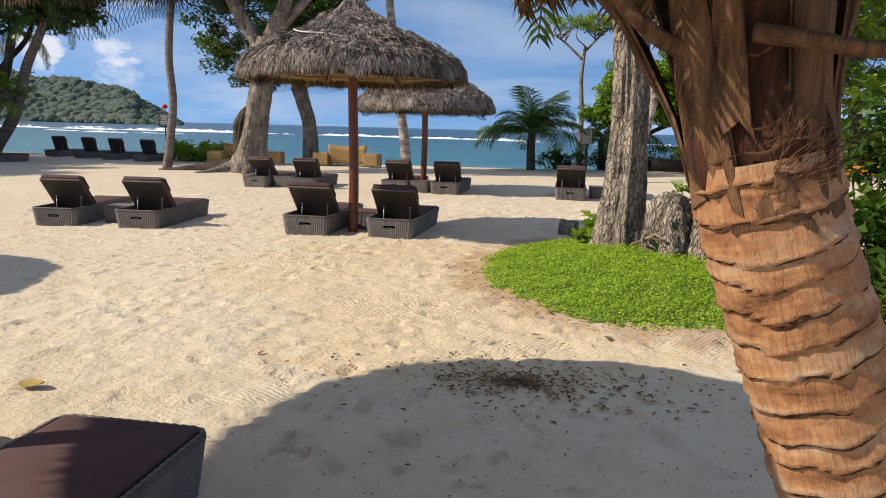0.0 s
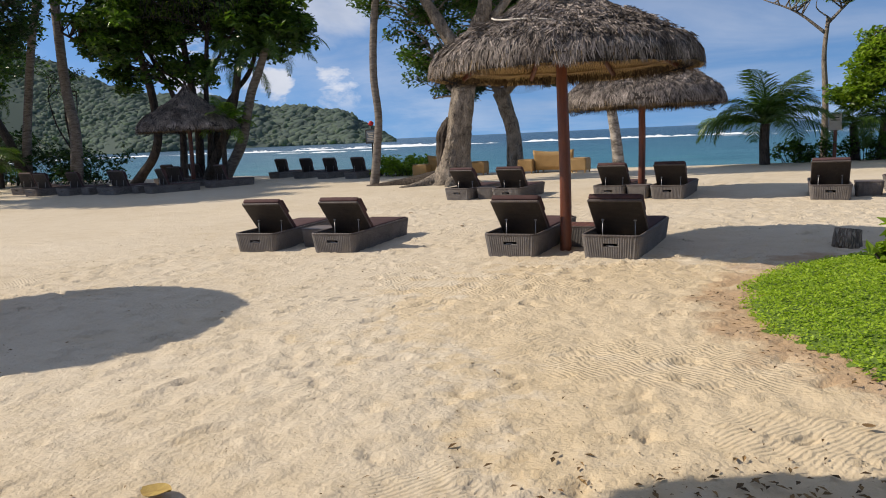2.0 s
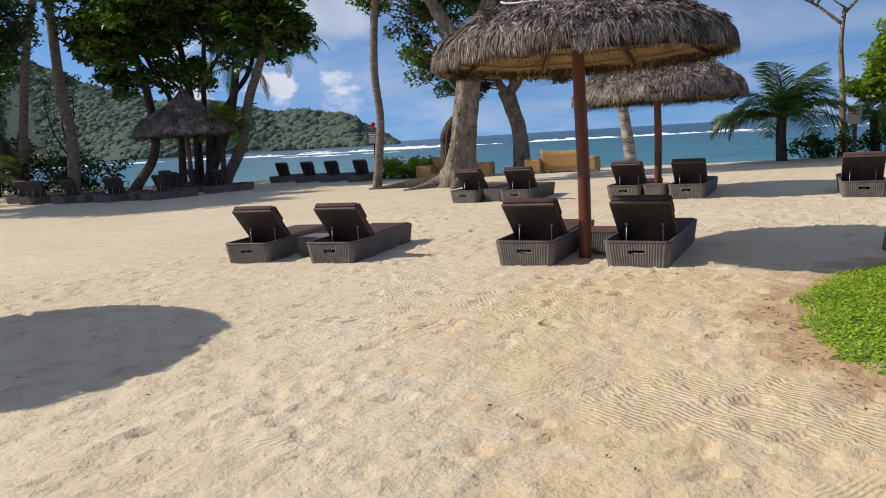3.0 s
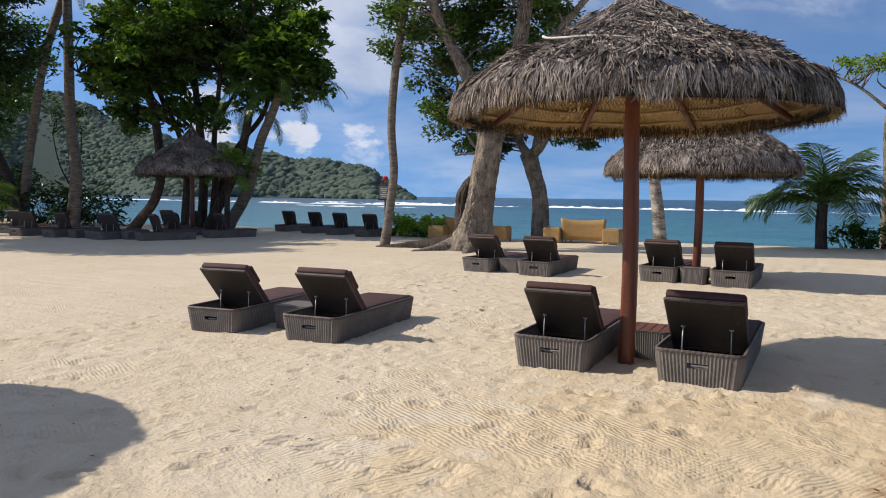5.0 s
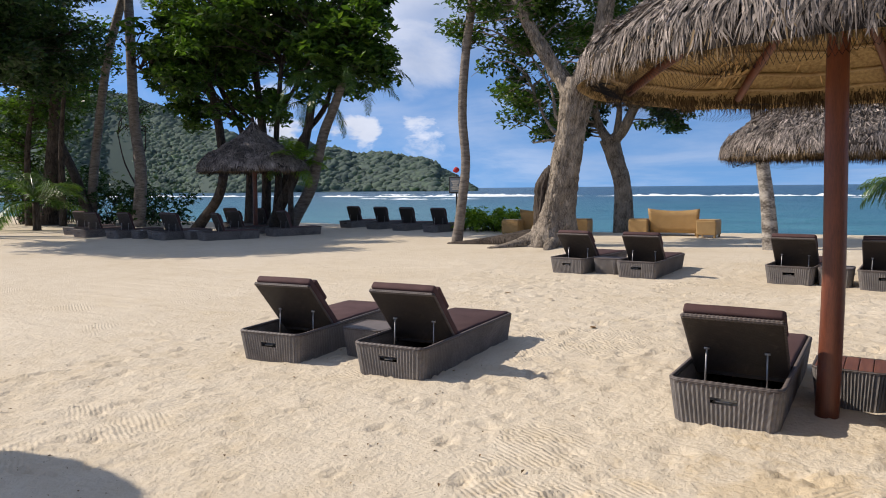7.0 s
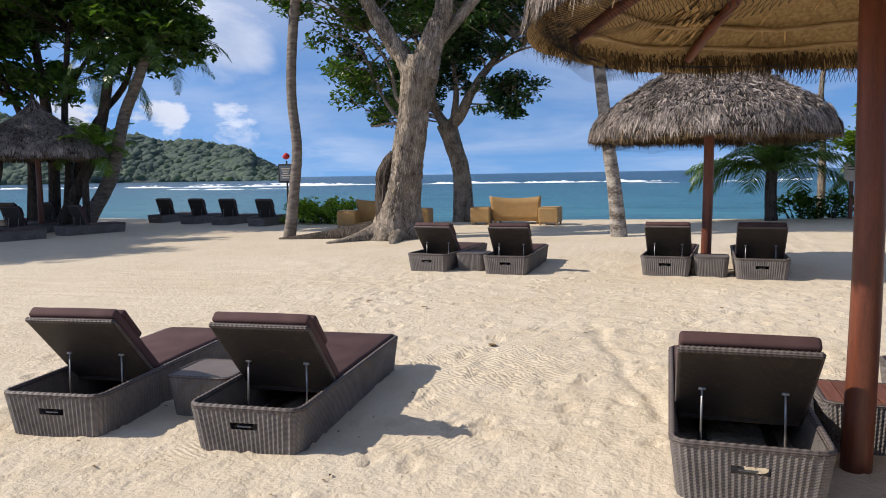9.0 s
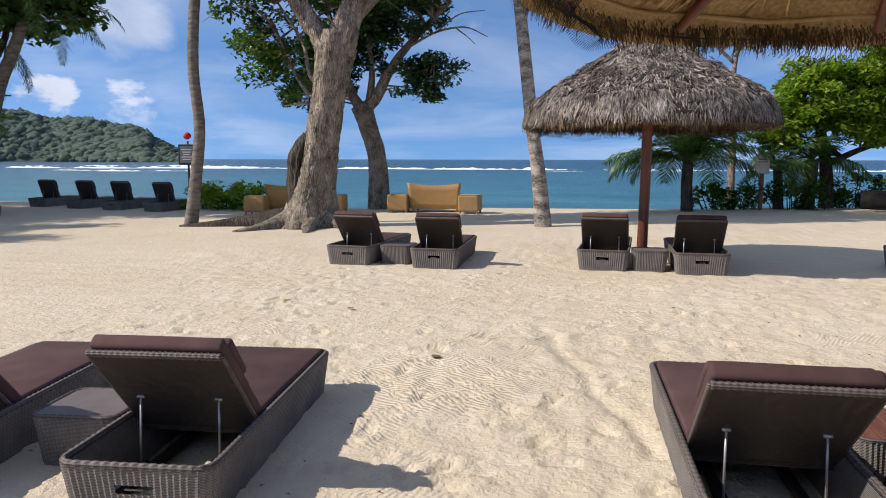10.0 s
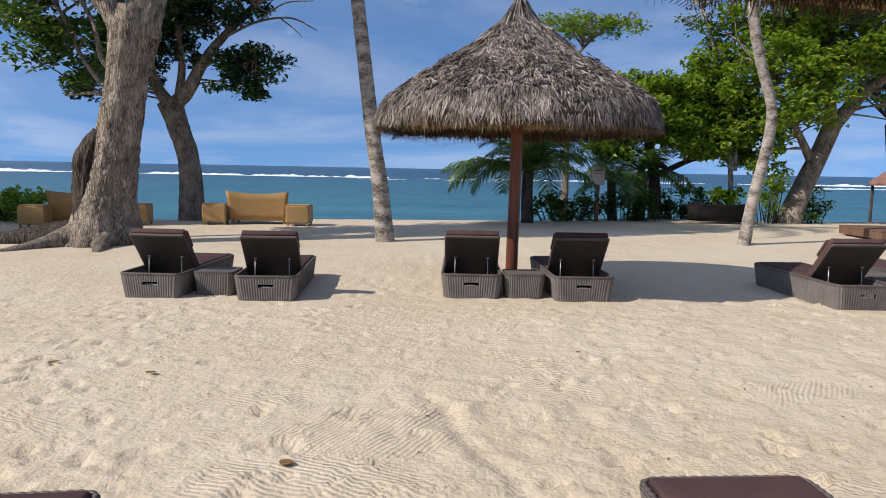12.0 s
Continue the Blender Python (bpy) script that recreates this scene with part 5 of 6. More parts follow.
# tall palms whose heads rise out of sight
build_palm("tall curving palm with a grey trunk", [g3(-13.95, 23.7, -0.3), (-13.72, 23.7, 1.0), (-13.58, 23.7, 2.2), (-13.68, 23.7, 3.6), (-13.55, 23.7, 5.3), (-13.2, 23.7, 7.4), (-12.7, 23.7, 9.6)], 0.14, 0.115, 15, 31, PALM_BARK)
build_palm("tall leaning palm with a pale mottled trunk", [g3(-5.36, 24.3, -0.3), (-5.5, 24.35, 1.0), (-5.68, 24.4, 2.2), (-5.85, 24.4, 3.6), (-6.05, 24.4, 5.2), (-6.3, 24.4, 7.2), (-6.5, 24.4, 9.2)], 0.165, 0.12, 15, 32, PALM_WHITE)
build_palm("tall curving palm with a whitish trunk", [g3(2.08, 24.0, -0.3), (2.26, 24.0, 0.9), (2.48, 24.0, 2.0), (2.52, 24.0, 2.8), (2.2, 24.0, 3.8), (2.0, 24.0, 4.9), (2.1, 24.1, 7.0), (2.3, 24.2, 8.8), (2.4, 24.3, 10.8)], 0.108, 0.10, 15, 33, PALM_WHITE)
# palms of the grove
build_palm("tall palm leaning over the grove", [g3(-36.2, 26.0, -0.3), (-35.9, 26.0, 1.6), (-35.4, 26.0, 3.7), (-34.2, 26.0, 7.6), (-32.8, 26.0, 10.2), (-32.0, 26.0, 11.6)], 0.23, 0.17, 12, 34, PALM_BARK)
build_palm("tall upright palm behind the loungers", [g3(-32.5, 26.0, -0.3), (-32.1, 26.0, 2.3), (-32.4, 26.0, 4.9), (-32.45, 26.0, 10.0), (-32.6, 26.0, 12.4)], 0.27, 0.19, 12, 35, PALM_BARK)
build_palm("leaning palm with drooping fronds over the water", [g3(-23.5, 26.4, -0.3), (-23.0, 26.4, 0.3), (-22.1, 26.3, 1.4), (-21.65, 26.2, 2.3), (-21.15, 26.1, 3.5), (-20.55, 26.0, 4.4), (-20.1, 26.0, 5.3)], 0.25, 0.15, 20, 36, PALM_BARK, False, 0.95)
build_palm("curved palm trunk rising behind the umbrella", [g3(-28.9, 26.2, -0.3), (-27.9, 26.1, 0.35), (-27.0, 26.0, 1.1), (-26.6, 26.0, 2.1), (-26.7, 26.0, 3.7), (-27.0, 26.0, 5.0), (-27.6, 26.0, 6.6)], 0.22, 0.15, 12, 37, BARK_DARK)
build_palm("slanting palm trunk among the cluster", [g3(-24.2, 26.1, -0.3), (-23.7, 26.0, 0.3), (-22.9, 26.0, 1.5), (-22.4, 26.0, 2.3), (-21.9, 26.0, 3.6), (-21.6, 26.0, 4.8)], 0.22, 0.15, 14, 44, BARK_DARK, False, 0.85)
build_palm("young palm with bright fronds beside the umbrella", [g3(-22.3, 25.4, -0.3), (-22.25, 25.4, 1.0), (-22.2, 25.4, 2.1)], 0.12, 0.10, 16, 38, BARK_DARK, "bright", 0.95, 1.35, 20.0)
build_palm("leaning palm with withered fronds in the undergrowth", [g3(-35.4, 25.6, -0.3), (-36.4, 25.6, 1.75), (-37.5, 25.6, 3.4), (-38.7, 25.6, 4.9)], 0.24, 0.18, 14, 45, BARK_DARK, False, 0.9, 1.35, -20.0)
build_palm("young palm among the shrubs", [g3(-34.0, 22.2, -0.2), (-34.0, 22.2, 1.0)], 0.16, 0.14, 12, 39, BARK_DARK, True, 1.4)
# low palms on the shore to the east
build_palm("young coconut palm with full fronds at the water's edge", [g3(-1.45, 29.6, -0.3), (-1.5, 29.6, 0.7), (-1.48, 29.6, 1.35)], 0.17, 0.15, 30, 40, BARK_DARK, True, 1.26, 1.35, 16.0)
build_palm("low palm among the shore shrubs", [g3(2.2, 31.0, -0.3), (2.25, 31.0, 0.6), (2.3, 31.0, 1.4)], 0.2, 0.16, 15, 41, BARK_DARK, True, 0.95)
build_palm("low palm among the shore shrubs", [g3(1.4, 30.9, -0.3), (1.35, 30.9, 0.6), (1.3, 30.9, 1.2)], 0.15, 0.12, 13, 42, BARK_DARK, True, 0.8)

# the broad trees of the grove
def lean_trunks(base, n, spread, height, r, seed):
    rng = random.Random(seed)
    out = []
    for i in range(n):
        x, y = base[0] + spread * (i / max(1, n - 1) - 0.5) * 2, base[1] + rng.uniform(-0.6, 0.6)
        dx, dy = rng.uniform(-0.8, 1.6), rng.uniform(-0.8, 0.8)
        out.append(([(x, y, -0.6), (x + dx * 0.2, y + dy * 0.2, height * 0.3), (x + dx * 0.5, y + dy * 0.5, height * 0.65), (x + dx * 1.6, y + dy * 1.6, height)], r * rng.uniform(0.7, 1.1), r * 0.4))
    return out


build_tree("almond_tree", "broad many-stemmed tree shading the grove", "tree",
           [(-24.9, 26.6, -0.6), (-24.85, 26.6, 0.3), (-24.75, 26.6, 2.2), (-24.9, 26.6, 4.1), (-25.3, 26.6, 7.4)], [0.3, 0.2, 0.175, 0.16, 0.1],
           [([(-25.9, 26.6, -0.6), (-25.8, 26.6, 0.6), (-25.7, 26.6, 2.3), (-26.1, 26.6, 3.9), (-27.4, 26.6, 6.0)], 0.19, 0.08),
            ([(-24.2, 26.5, -0.6), (-24.1, 26.5, 0.6), (-23.95, 26.5, 2.0), (-24.0, 26.5, 3.6), (-23.6, 26.5, 6.4)], 0.20, 0.08),
            ([(-24.3, 26.9, -0.6), (-24.2, 26.9, 0.8), (-23.75, 26.8, 2.2), (-22.75, 26.6, 3.4), (-21.3, 26.5, 4.7), (-20.7, 26.4, 6.6)], 0.18, 0.07),
            ([(-24.85, 26.6, 3.6), (-25.7, 26.3, 4.6), (-27.4, 26.0, 5.4)], 0.1, 0.04), ([(-26.4, 26.6, 4.4), (-28.6, 25.6, 5.6), (-30.4, 24.6, 6.8)], 0.12, 0.05),
            ([(-23.9, 26.5, 4.4), (-22.6, 26.2, 5.4), (-21.0, 26.0, 7.0)], 0.1, 0.04), ([(-22.6, 26.6, 3.5), (-22.0, 26.3, 4.6), (-21.8, 26.0, 5.6)], 0.06, 0.03)],
           [((-25.0, 26.8, 8.4), (4.4, 3.2, 2.8)), ((-21.3, 26.6, 6.7), (1.9, 2.0, 1.6)), ((-27.6, 25.6, 6.4), (1.7, 2.0, 1.3)), ((-25.6, 26.2, 5.0), (2.8, 1.8, 0.9)), ((-28.0, 25.8, 4.6), (1.2, 1.2, 0.7)), ((-26.4, 23.7, 5.7), (1.5, 1.5, 0.9)), ((-25.0, 24.0, 7.6), (2.2, 2.0, 1.6)), ((-20.0, 26.4, 7.4), (1.8, 1.8, 1.9)), ((-29.4, 26.0, 7.6), (1.8, 2.0, 2.0)), ((-19.1, 26.4, 6.3), (1.2, 1.4, 1.4)), ((-20.4, 26.4, 5.2), (1.2, 1.4, 0.9))],
           430, 66, 0.6, 0.34, BARK_DARK, LEAF, 15, 14, hollow=False)
build_tree("almond_tree", "dense dark tree at the edge of the grove", "tree",
           [(-38.5, 25.2, -0.6), (-38.0, 25.2, 2.0), (-37.4, 25.2, 5.0), (-37.2, 25.2, 8.0)], [0.5, 0.36, 0.3, 0.16],
           lean_trunks((-38.8, 25.0), 3, 2.2, 6.0, 0.2, 6),
           [((-39.6, 25.4, 8.0), (3.6, 4.0, 4.2)), ((-40.6, 24.6, 4.0), (2.6, 3.0, 2.2))], 190, 70, 0.9, 0.28, BARK_DARK, LEAF, 16, 14, hollow=False)
# added up-sun and mostly out of view, to block sun from the grove
build_tree("almond_tree", "broad tree, mostly out of view, added to shade the grove's loungers", "tree",
           [(-36.5, 17.5, -0.6), (-36.3, 17.5, 2.0), (-36.0, 17.5, 5.0), (-35.8, 17.5, 8.0)], [0.5, 0.36, 0.3, 0.16],
           lean_trunks((-36.0, 17.4), 3, 2.0, 6.0, 0.2, 8),
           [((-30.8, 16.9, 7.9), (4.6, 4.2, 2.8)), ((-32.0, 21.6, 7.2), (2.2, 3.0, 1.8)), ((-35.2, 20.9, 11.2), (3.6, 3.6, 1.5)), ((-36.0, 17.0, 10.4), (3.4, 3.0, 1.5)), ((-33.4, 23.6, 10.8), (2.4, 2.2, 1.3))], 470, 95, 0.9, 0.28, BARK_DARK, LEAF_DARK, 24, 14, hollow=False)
build_tree("sapling", "thin bare-stemmed sapling behind the loungers", "tree",
           [(-33.6, 26.8, -0.5), (-33.5, 26.8, 1.6), (-33.7, 26.8, 3.4), (-33.3, 26.8, 5.0)], [0.09, 0.07, 0.05, 0.02],
           [([(-33.5, 26.8, 1.5), (-34.3, 26.7, 2.8), (-34.6, 26.6, 4.2)], 0.05, 0.02), ([(-33.6, 26.8, 2.2), (-32.9, 26.8, 3.2), (-32.7, 26.8, 4.4)], 0.04, 0.02)],
           [((-33.6, 26.8, 5.0), (1.2, 1.0, 0.9))], 14, 40, 0.5, 0.14, BARK_DARK, LEAF, 17, 8)

# trees of the eastern shore
build_tree("almond_tree", "leaning pale-trunked tree with bright leaves by the water", "tree",
           [(6.3, 30.0, -0.5), (6.7, 30.0, 0.8), (7.2, 30.0, 2.0), (7.6, 30.0, 3.0)], [0.42, 0.29, 0.25, 0.25],
           [([(7.6, 30, 2.9), (8.5, 30, 3.9), (9.6, 29.8, 4.8), (11.0, 29.6, 6.2)], 0.22, 0.08), ([(7.5, 30, 2.8), (7.3, 30, 4.2), (6.6, 29.9, 5.6), (5.6, 29.8, 7.0)], 0.2, 0.06),
            ([(7.0, 30, 1.8), (6.2, 29.8, 3.0), (5.2, 29.6, 4.4)], 0.13, 0.04)],
           [((9.0, 29.6, 5.6), (2.8, 2.2, 1.6)), ((6.0, 29.8, 4.2), (2.0, 1.8, 1.7)), ((7.6, 29.5, 7.2), (3.4, 2.4, 1.4)), ((5.2, 29.8, 2.3), (1.0, 1.0, 0.8)), ((10.6, 29.4, 3.4), (1.6, 1.6, 1.0)), ((6.2, 30.6, 5.4), (1.6, 1.2, 1.0)), ((4.6, 30.4, 5.6), (0.9, 0.9, 0.8))],
           390, 80, 0.5, 0.21, BARK, LEAF_BRIGHT, 18, 16)
build_tree("almond_tree", "leafy tree with bright green foliage behind the notice", "tree",
           [(2.9, 31.4, -0.5), (2.8, 31.4, 1.2), (2.5, 31.3, 2.6), (2.3, 31.2, 4.0)], [0.24, 0.18, 0.14, 0.08],
           [([(2.6, 31.3, 2.3), (3.6, 31.0, 3.2), (4.4, 30.8, 3.9)], 0.1, 0.04), ([(2.8, 31.4, 1.3), (4.2, 31.4, 1.9), (5.8, 31.2, 2.0)], 0.1, 0.05)],
           [((2.6, 31.0, 3.3), (1.5, 1.4, 1.25)), ((3.9, 30.8, 2.6), (1.3, 1.2, 0.8)), ((1.4, 31.0, 2.2), (0.8, 0.8, 0.6)), ((4.3, 31.0, 4.4), (0.9, 0.9, 0.6)), ((4.9, 31.2, 3.4), (1.1, 1.0, 1.0)), ((5.4, 31.4, 2.2), (0.8, 0.8, 0.5))],
           290, 80, 0.45, 0.20, BARK_DARK, LEAF_BRIGHT, 19, 12)
build_tree("almond_tree", "thin flat-topped tree with a sparse twiggy crown", "tree",
           [(0.5, 33.5, -1.0), (0.5, 33.5, 2.0), (0.4, 33.5, 3.8), (0.5, 33.5, 5.2)], [0.16, 0.12, 0.09, 0.07],
           [([(0.45, 33.5, 4.6), (-0.6, 33.4, 5.5), (-1.8, 33.4, 6.1)], 0.06, 0.02), ([(0.5, 33.5, 5.0), (1.4, 33.5, 5.9), (2.4, 33.5, 6.4)], 0.06, 0.02)],
           [((0.4, 33.5, 6.2), (2.5, 1.4, 0.35))], 48, 34, 0.42, 0.17, BARK, LEAF_BRIGHT, 20, 8)
build_tree("almond_tree", "slender sapling with thin pale stems", "tree",
           [(5.0, 30.6, -0.5), (4.8, 30.6, 2.0), (4.4, 30.6, 4.2), (3.7, 30.6, 6.2)], [0.09, 0.075, 0.055, 0.03],
           [([(5.0, 30.6, 1.5), (4.9, 30.6, 3.6), (4.7, 30.6, 5.6)], 0.06, 0.03)],
           [((3.7, 30.6, 6.2), (0.7, 0.7, 0.8)), ((4.8, 30.6, 5.6), (0.5, 0.6, 0.6))], 14, 30, 0.4, 0.14, PALM_WHITE, LEAF, 22, 8)
build_tree("almond_tree", "far dark tree leaning over the shore", "tree",
           [(12.2, 33.0, -1.0), (11.8, 33.0, 1.5), (11.5, 33.0, 3.2)], [0.4, 0.3, 0.24],
           [([(11.9, 33, 0.8), (12.7, 33, 2.4), (13.4, 33, 4.4)], 0.18, 0.08)],
           [((12.4, 33.0, 5.4), (3.2, 2.4, 1.8))], 70, 70, 0.65, 0.18, BARK_DARK, LEAF, 23, 12)


# ---- shrubs ----
def build_shrub(name, label, spots, leaf, per, radius, mat, seed, group="shrubs along the shore"):
    """Low shrub: stems from one foot to each leafy spot, given from the foot."""
    rng = random.Random(seed)
    t = thing(name, label, "shrub", group)
    V, F = [], []
    foot = Vector((sum(s[0] for s in spots) / len(spots), sum(s[1] for s in spots) / len(spots), 0))
    foot.z = gz(foot.x, foot.y) - 0.05
    for s in spots:
        tip = Vector(s)
        root = Vector((tip.x * 0.7 + foot.x * 0.3, tip.y * 0.7 + foot.y * 0.3, foot.z))
        tube([root, root.lerp(tip, 0.5) + Vector((rng.uniform(-0.1, 0.1), rng.uniform(-0.1, 0.1), 0.05)), tip], [0.02, 0.014, 0.006], 5, verts=V, faces=F)
    mesh_part("branchwork", V, F, BARK_DARK, t, smooth=True)["kind"] = "stuff"
    v, f = leaf_cloud(spots, per, radius, leaf, rng, 0.75, 0.25)
    ob = mesh_part("foliage", v, f, mat, t)
    ob["kind"] = "stuff"
    return t


def spread(x0, x1, y0, y1, z0, z1, n, seed):
    rng = random.Random(seed)
    out = []
    for _ in range(n):
        x, y = rng.uniform(x0, x1), rng.uniform(y0, y1)
        out.append((x, y, gz(x, min(y, 30.0)) + rng.uniform(z0, z1)))
    return out


build_shrub("beach_shrub", "leafy green hedge of sea lettuce beside the palm", spread(-17.2, -14.5, 28.6, 30.2, 0.15, 0.75, 46, 1), 0.16, 60, 0.32, LEAF_BRIGHT, 1)
build_shrub("beach_shrub", "low dark green shrub at the water's edge", spread(-1.2, 0.6, 30.0, 30.9, 0.1, 0.7, 26, 2), 0.15, 50, 0.3, LEAF, 2)
build_shrub("beach_shrub", "low dark green shrub at the water's edge", spread(0.9, 2.6, 30.3, 31.0, 0.1, 0.8, 22, 3), 0.15, 50, 0.3, LEAF, 3)
build_shrub("beach_shrub", "rounded green shrub before the water", spread(2.9, 4.6, 31.2, 32.2, 0.1, 0.95, 30, 4), 0.14, 55, 0.3, LEAF, 4)
build_shrub("beach_shrub", "broad-leaved green plant beside the dark boat", spread(4.3, 5.0, 30.0, 30.6, 0.4, 0.9, 8, 5), 0.28, 26, 0.3, LEAF_BRIGHT, 5)
build_shrub("beach_shrub", "yellow-green shrub at the tree's foot", spread(5.4, 6.2, 29.6, 30.4, 0.2, 1.8, 16, 6), 0.15, 45, 0.3, LEAF_BRIGHT, 6)
build_shrub("beach_shrub", "green shrub under the leaning tree", spread(6.6, 7.8, 29.8, 30.6, 0.1, 0.9, 14, 7), 0.15, 45, 0.3, LEAF, 7)
build_shrub("garden_shrub", "dense glossy green shrub beside the near palm", spread(2.5, 4.2, 6.5, 7.9, 0.2, 1.9, 95, 8), 0.14, 110, 0.34, LEAF, 8, "plants round the near palm")
build_shrub("garden_shrub", "broad-leaved plant at the grey tree's foot", spread(0.2, 0.48, 10.5, 10.9, 0.1, 0.42, 6, 9), 0.2, 16, 0.16, LEAF_BRIGHT, 9, "plants round the near palm").matrix_basis = drawn_in(0.9)
build_shrub("garden_shrub", "small broad-leaved plant on the rotten stump", [(1.42, 9.75, 0.80), (1.55, 9.7, 0.84), (1.6, 9.8, 0.78)], 0.2, 9, 0.12, LEAF_BRIGHT, 10, "plants round the near palm").matrix_basis = drawn_in(0.9)
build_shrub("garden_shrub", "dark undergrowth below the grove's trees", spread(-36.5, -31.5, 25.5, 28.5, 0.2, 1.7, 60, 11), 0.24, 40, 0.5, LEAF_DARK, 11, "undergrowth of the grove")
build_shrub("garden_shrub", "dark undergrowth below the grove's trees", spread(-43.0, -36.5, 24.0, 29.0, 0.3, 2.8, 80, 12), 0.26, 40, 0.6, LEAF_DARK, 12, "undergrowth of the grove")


# ---- the green patch ----
def patch_height(x, y):
    e = math.hypot((x - 1.42) / 2.42, (y - 8.62) / 2.6) + 0.06 * noise.noise(Vector((x * 1.3, y * 1.3, 2.0))) + 0.03 * noise.noise(Vector((x * 4, y * 4, 5.0)))
    return e, 0.24 * max(0.0, 1 - max(0.0, e) ** 2.4) + 0.03 * noise.noise(Vector((x * 2.4, y * 2.4, 1.0)))


def build_patch():
    rng = random.Random(77)
    verts, faces, index = [], [], {}
    n = 70
    for i in range(n + 1):
        for j in range(n + 1):
            x, y = -1.2 + 5.2 * i / n, 5.5 + 6.2 * j / n
            e, h = patch_height(x, y)
            if e < 1.02:
                index[i, j] = len(verts)
                verts.append((x, y, gz(x, y) - 0.02 + max(0.0, h) * (1 if e < 0.97 else 0)))
    for i in range(n):
        for j in range(n):
            q = [(i, j), (i + 1, j), (i + 1, j + 1), (i, j + 1)]
            if all(k in index for k in q):
                faces.append(tuple(index[k] for k in q))
    bed = thing("ground_cover", "bright green creeping plants covering the planted patch", "ground cover", kind="stuff")
    mesh_part("soil", verts, faces, COVER_SOIL, bed, smooth=True)
    V, F = [], []
    while len(V) < 90000 * 4:
        x, y = rng.uniform(-1.2, 3.6), rng.uniform(5.5, 11.6)
        e, h = patch_height(x, y)
        if e > 1.0 or (e > 0.93 and rng.random() < 0.4) or math.hypot(x - 0.66, y - 9.28) < 0.34 or math.hypot(x - 1.8, y - 8.8) < 0.45:
            continue
        p = Vector((x, y, gz(x, y) + max(0.0, h) + rng.uniform(-0.03, 0.035) + 0.03 * noise.noise(Vector((x * 7, y * 7, 3.0)))))
        a = Vector((rng.gauss(0, 1), rng.gauss(0, 1), rng.uniform(-0.3, 0.8))).normalized()
        b = a.cross(Vector((rng.gauss(0, 0.5), rng.gauss(0, 0.5), 1))).normalized()
        s = rng.uniform(0.014, 0.034)
        k = len(V)
        V += [p - a * s * 0.5, p + b * s * 0.36, p + a * s * 0.5, p - b * s * 0.36]
        F.append((k, k + 1, k + 2, k + 3))
    ob = mesh_part("leaves", V, F, COVER, bed)
    ob["kind"] = "stuff"


build_patch()


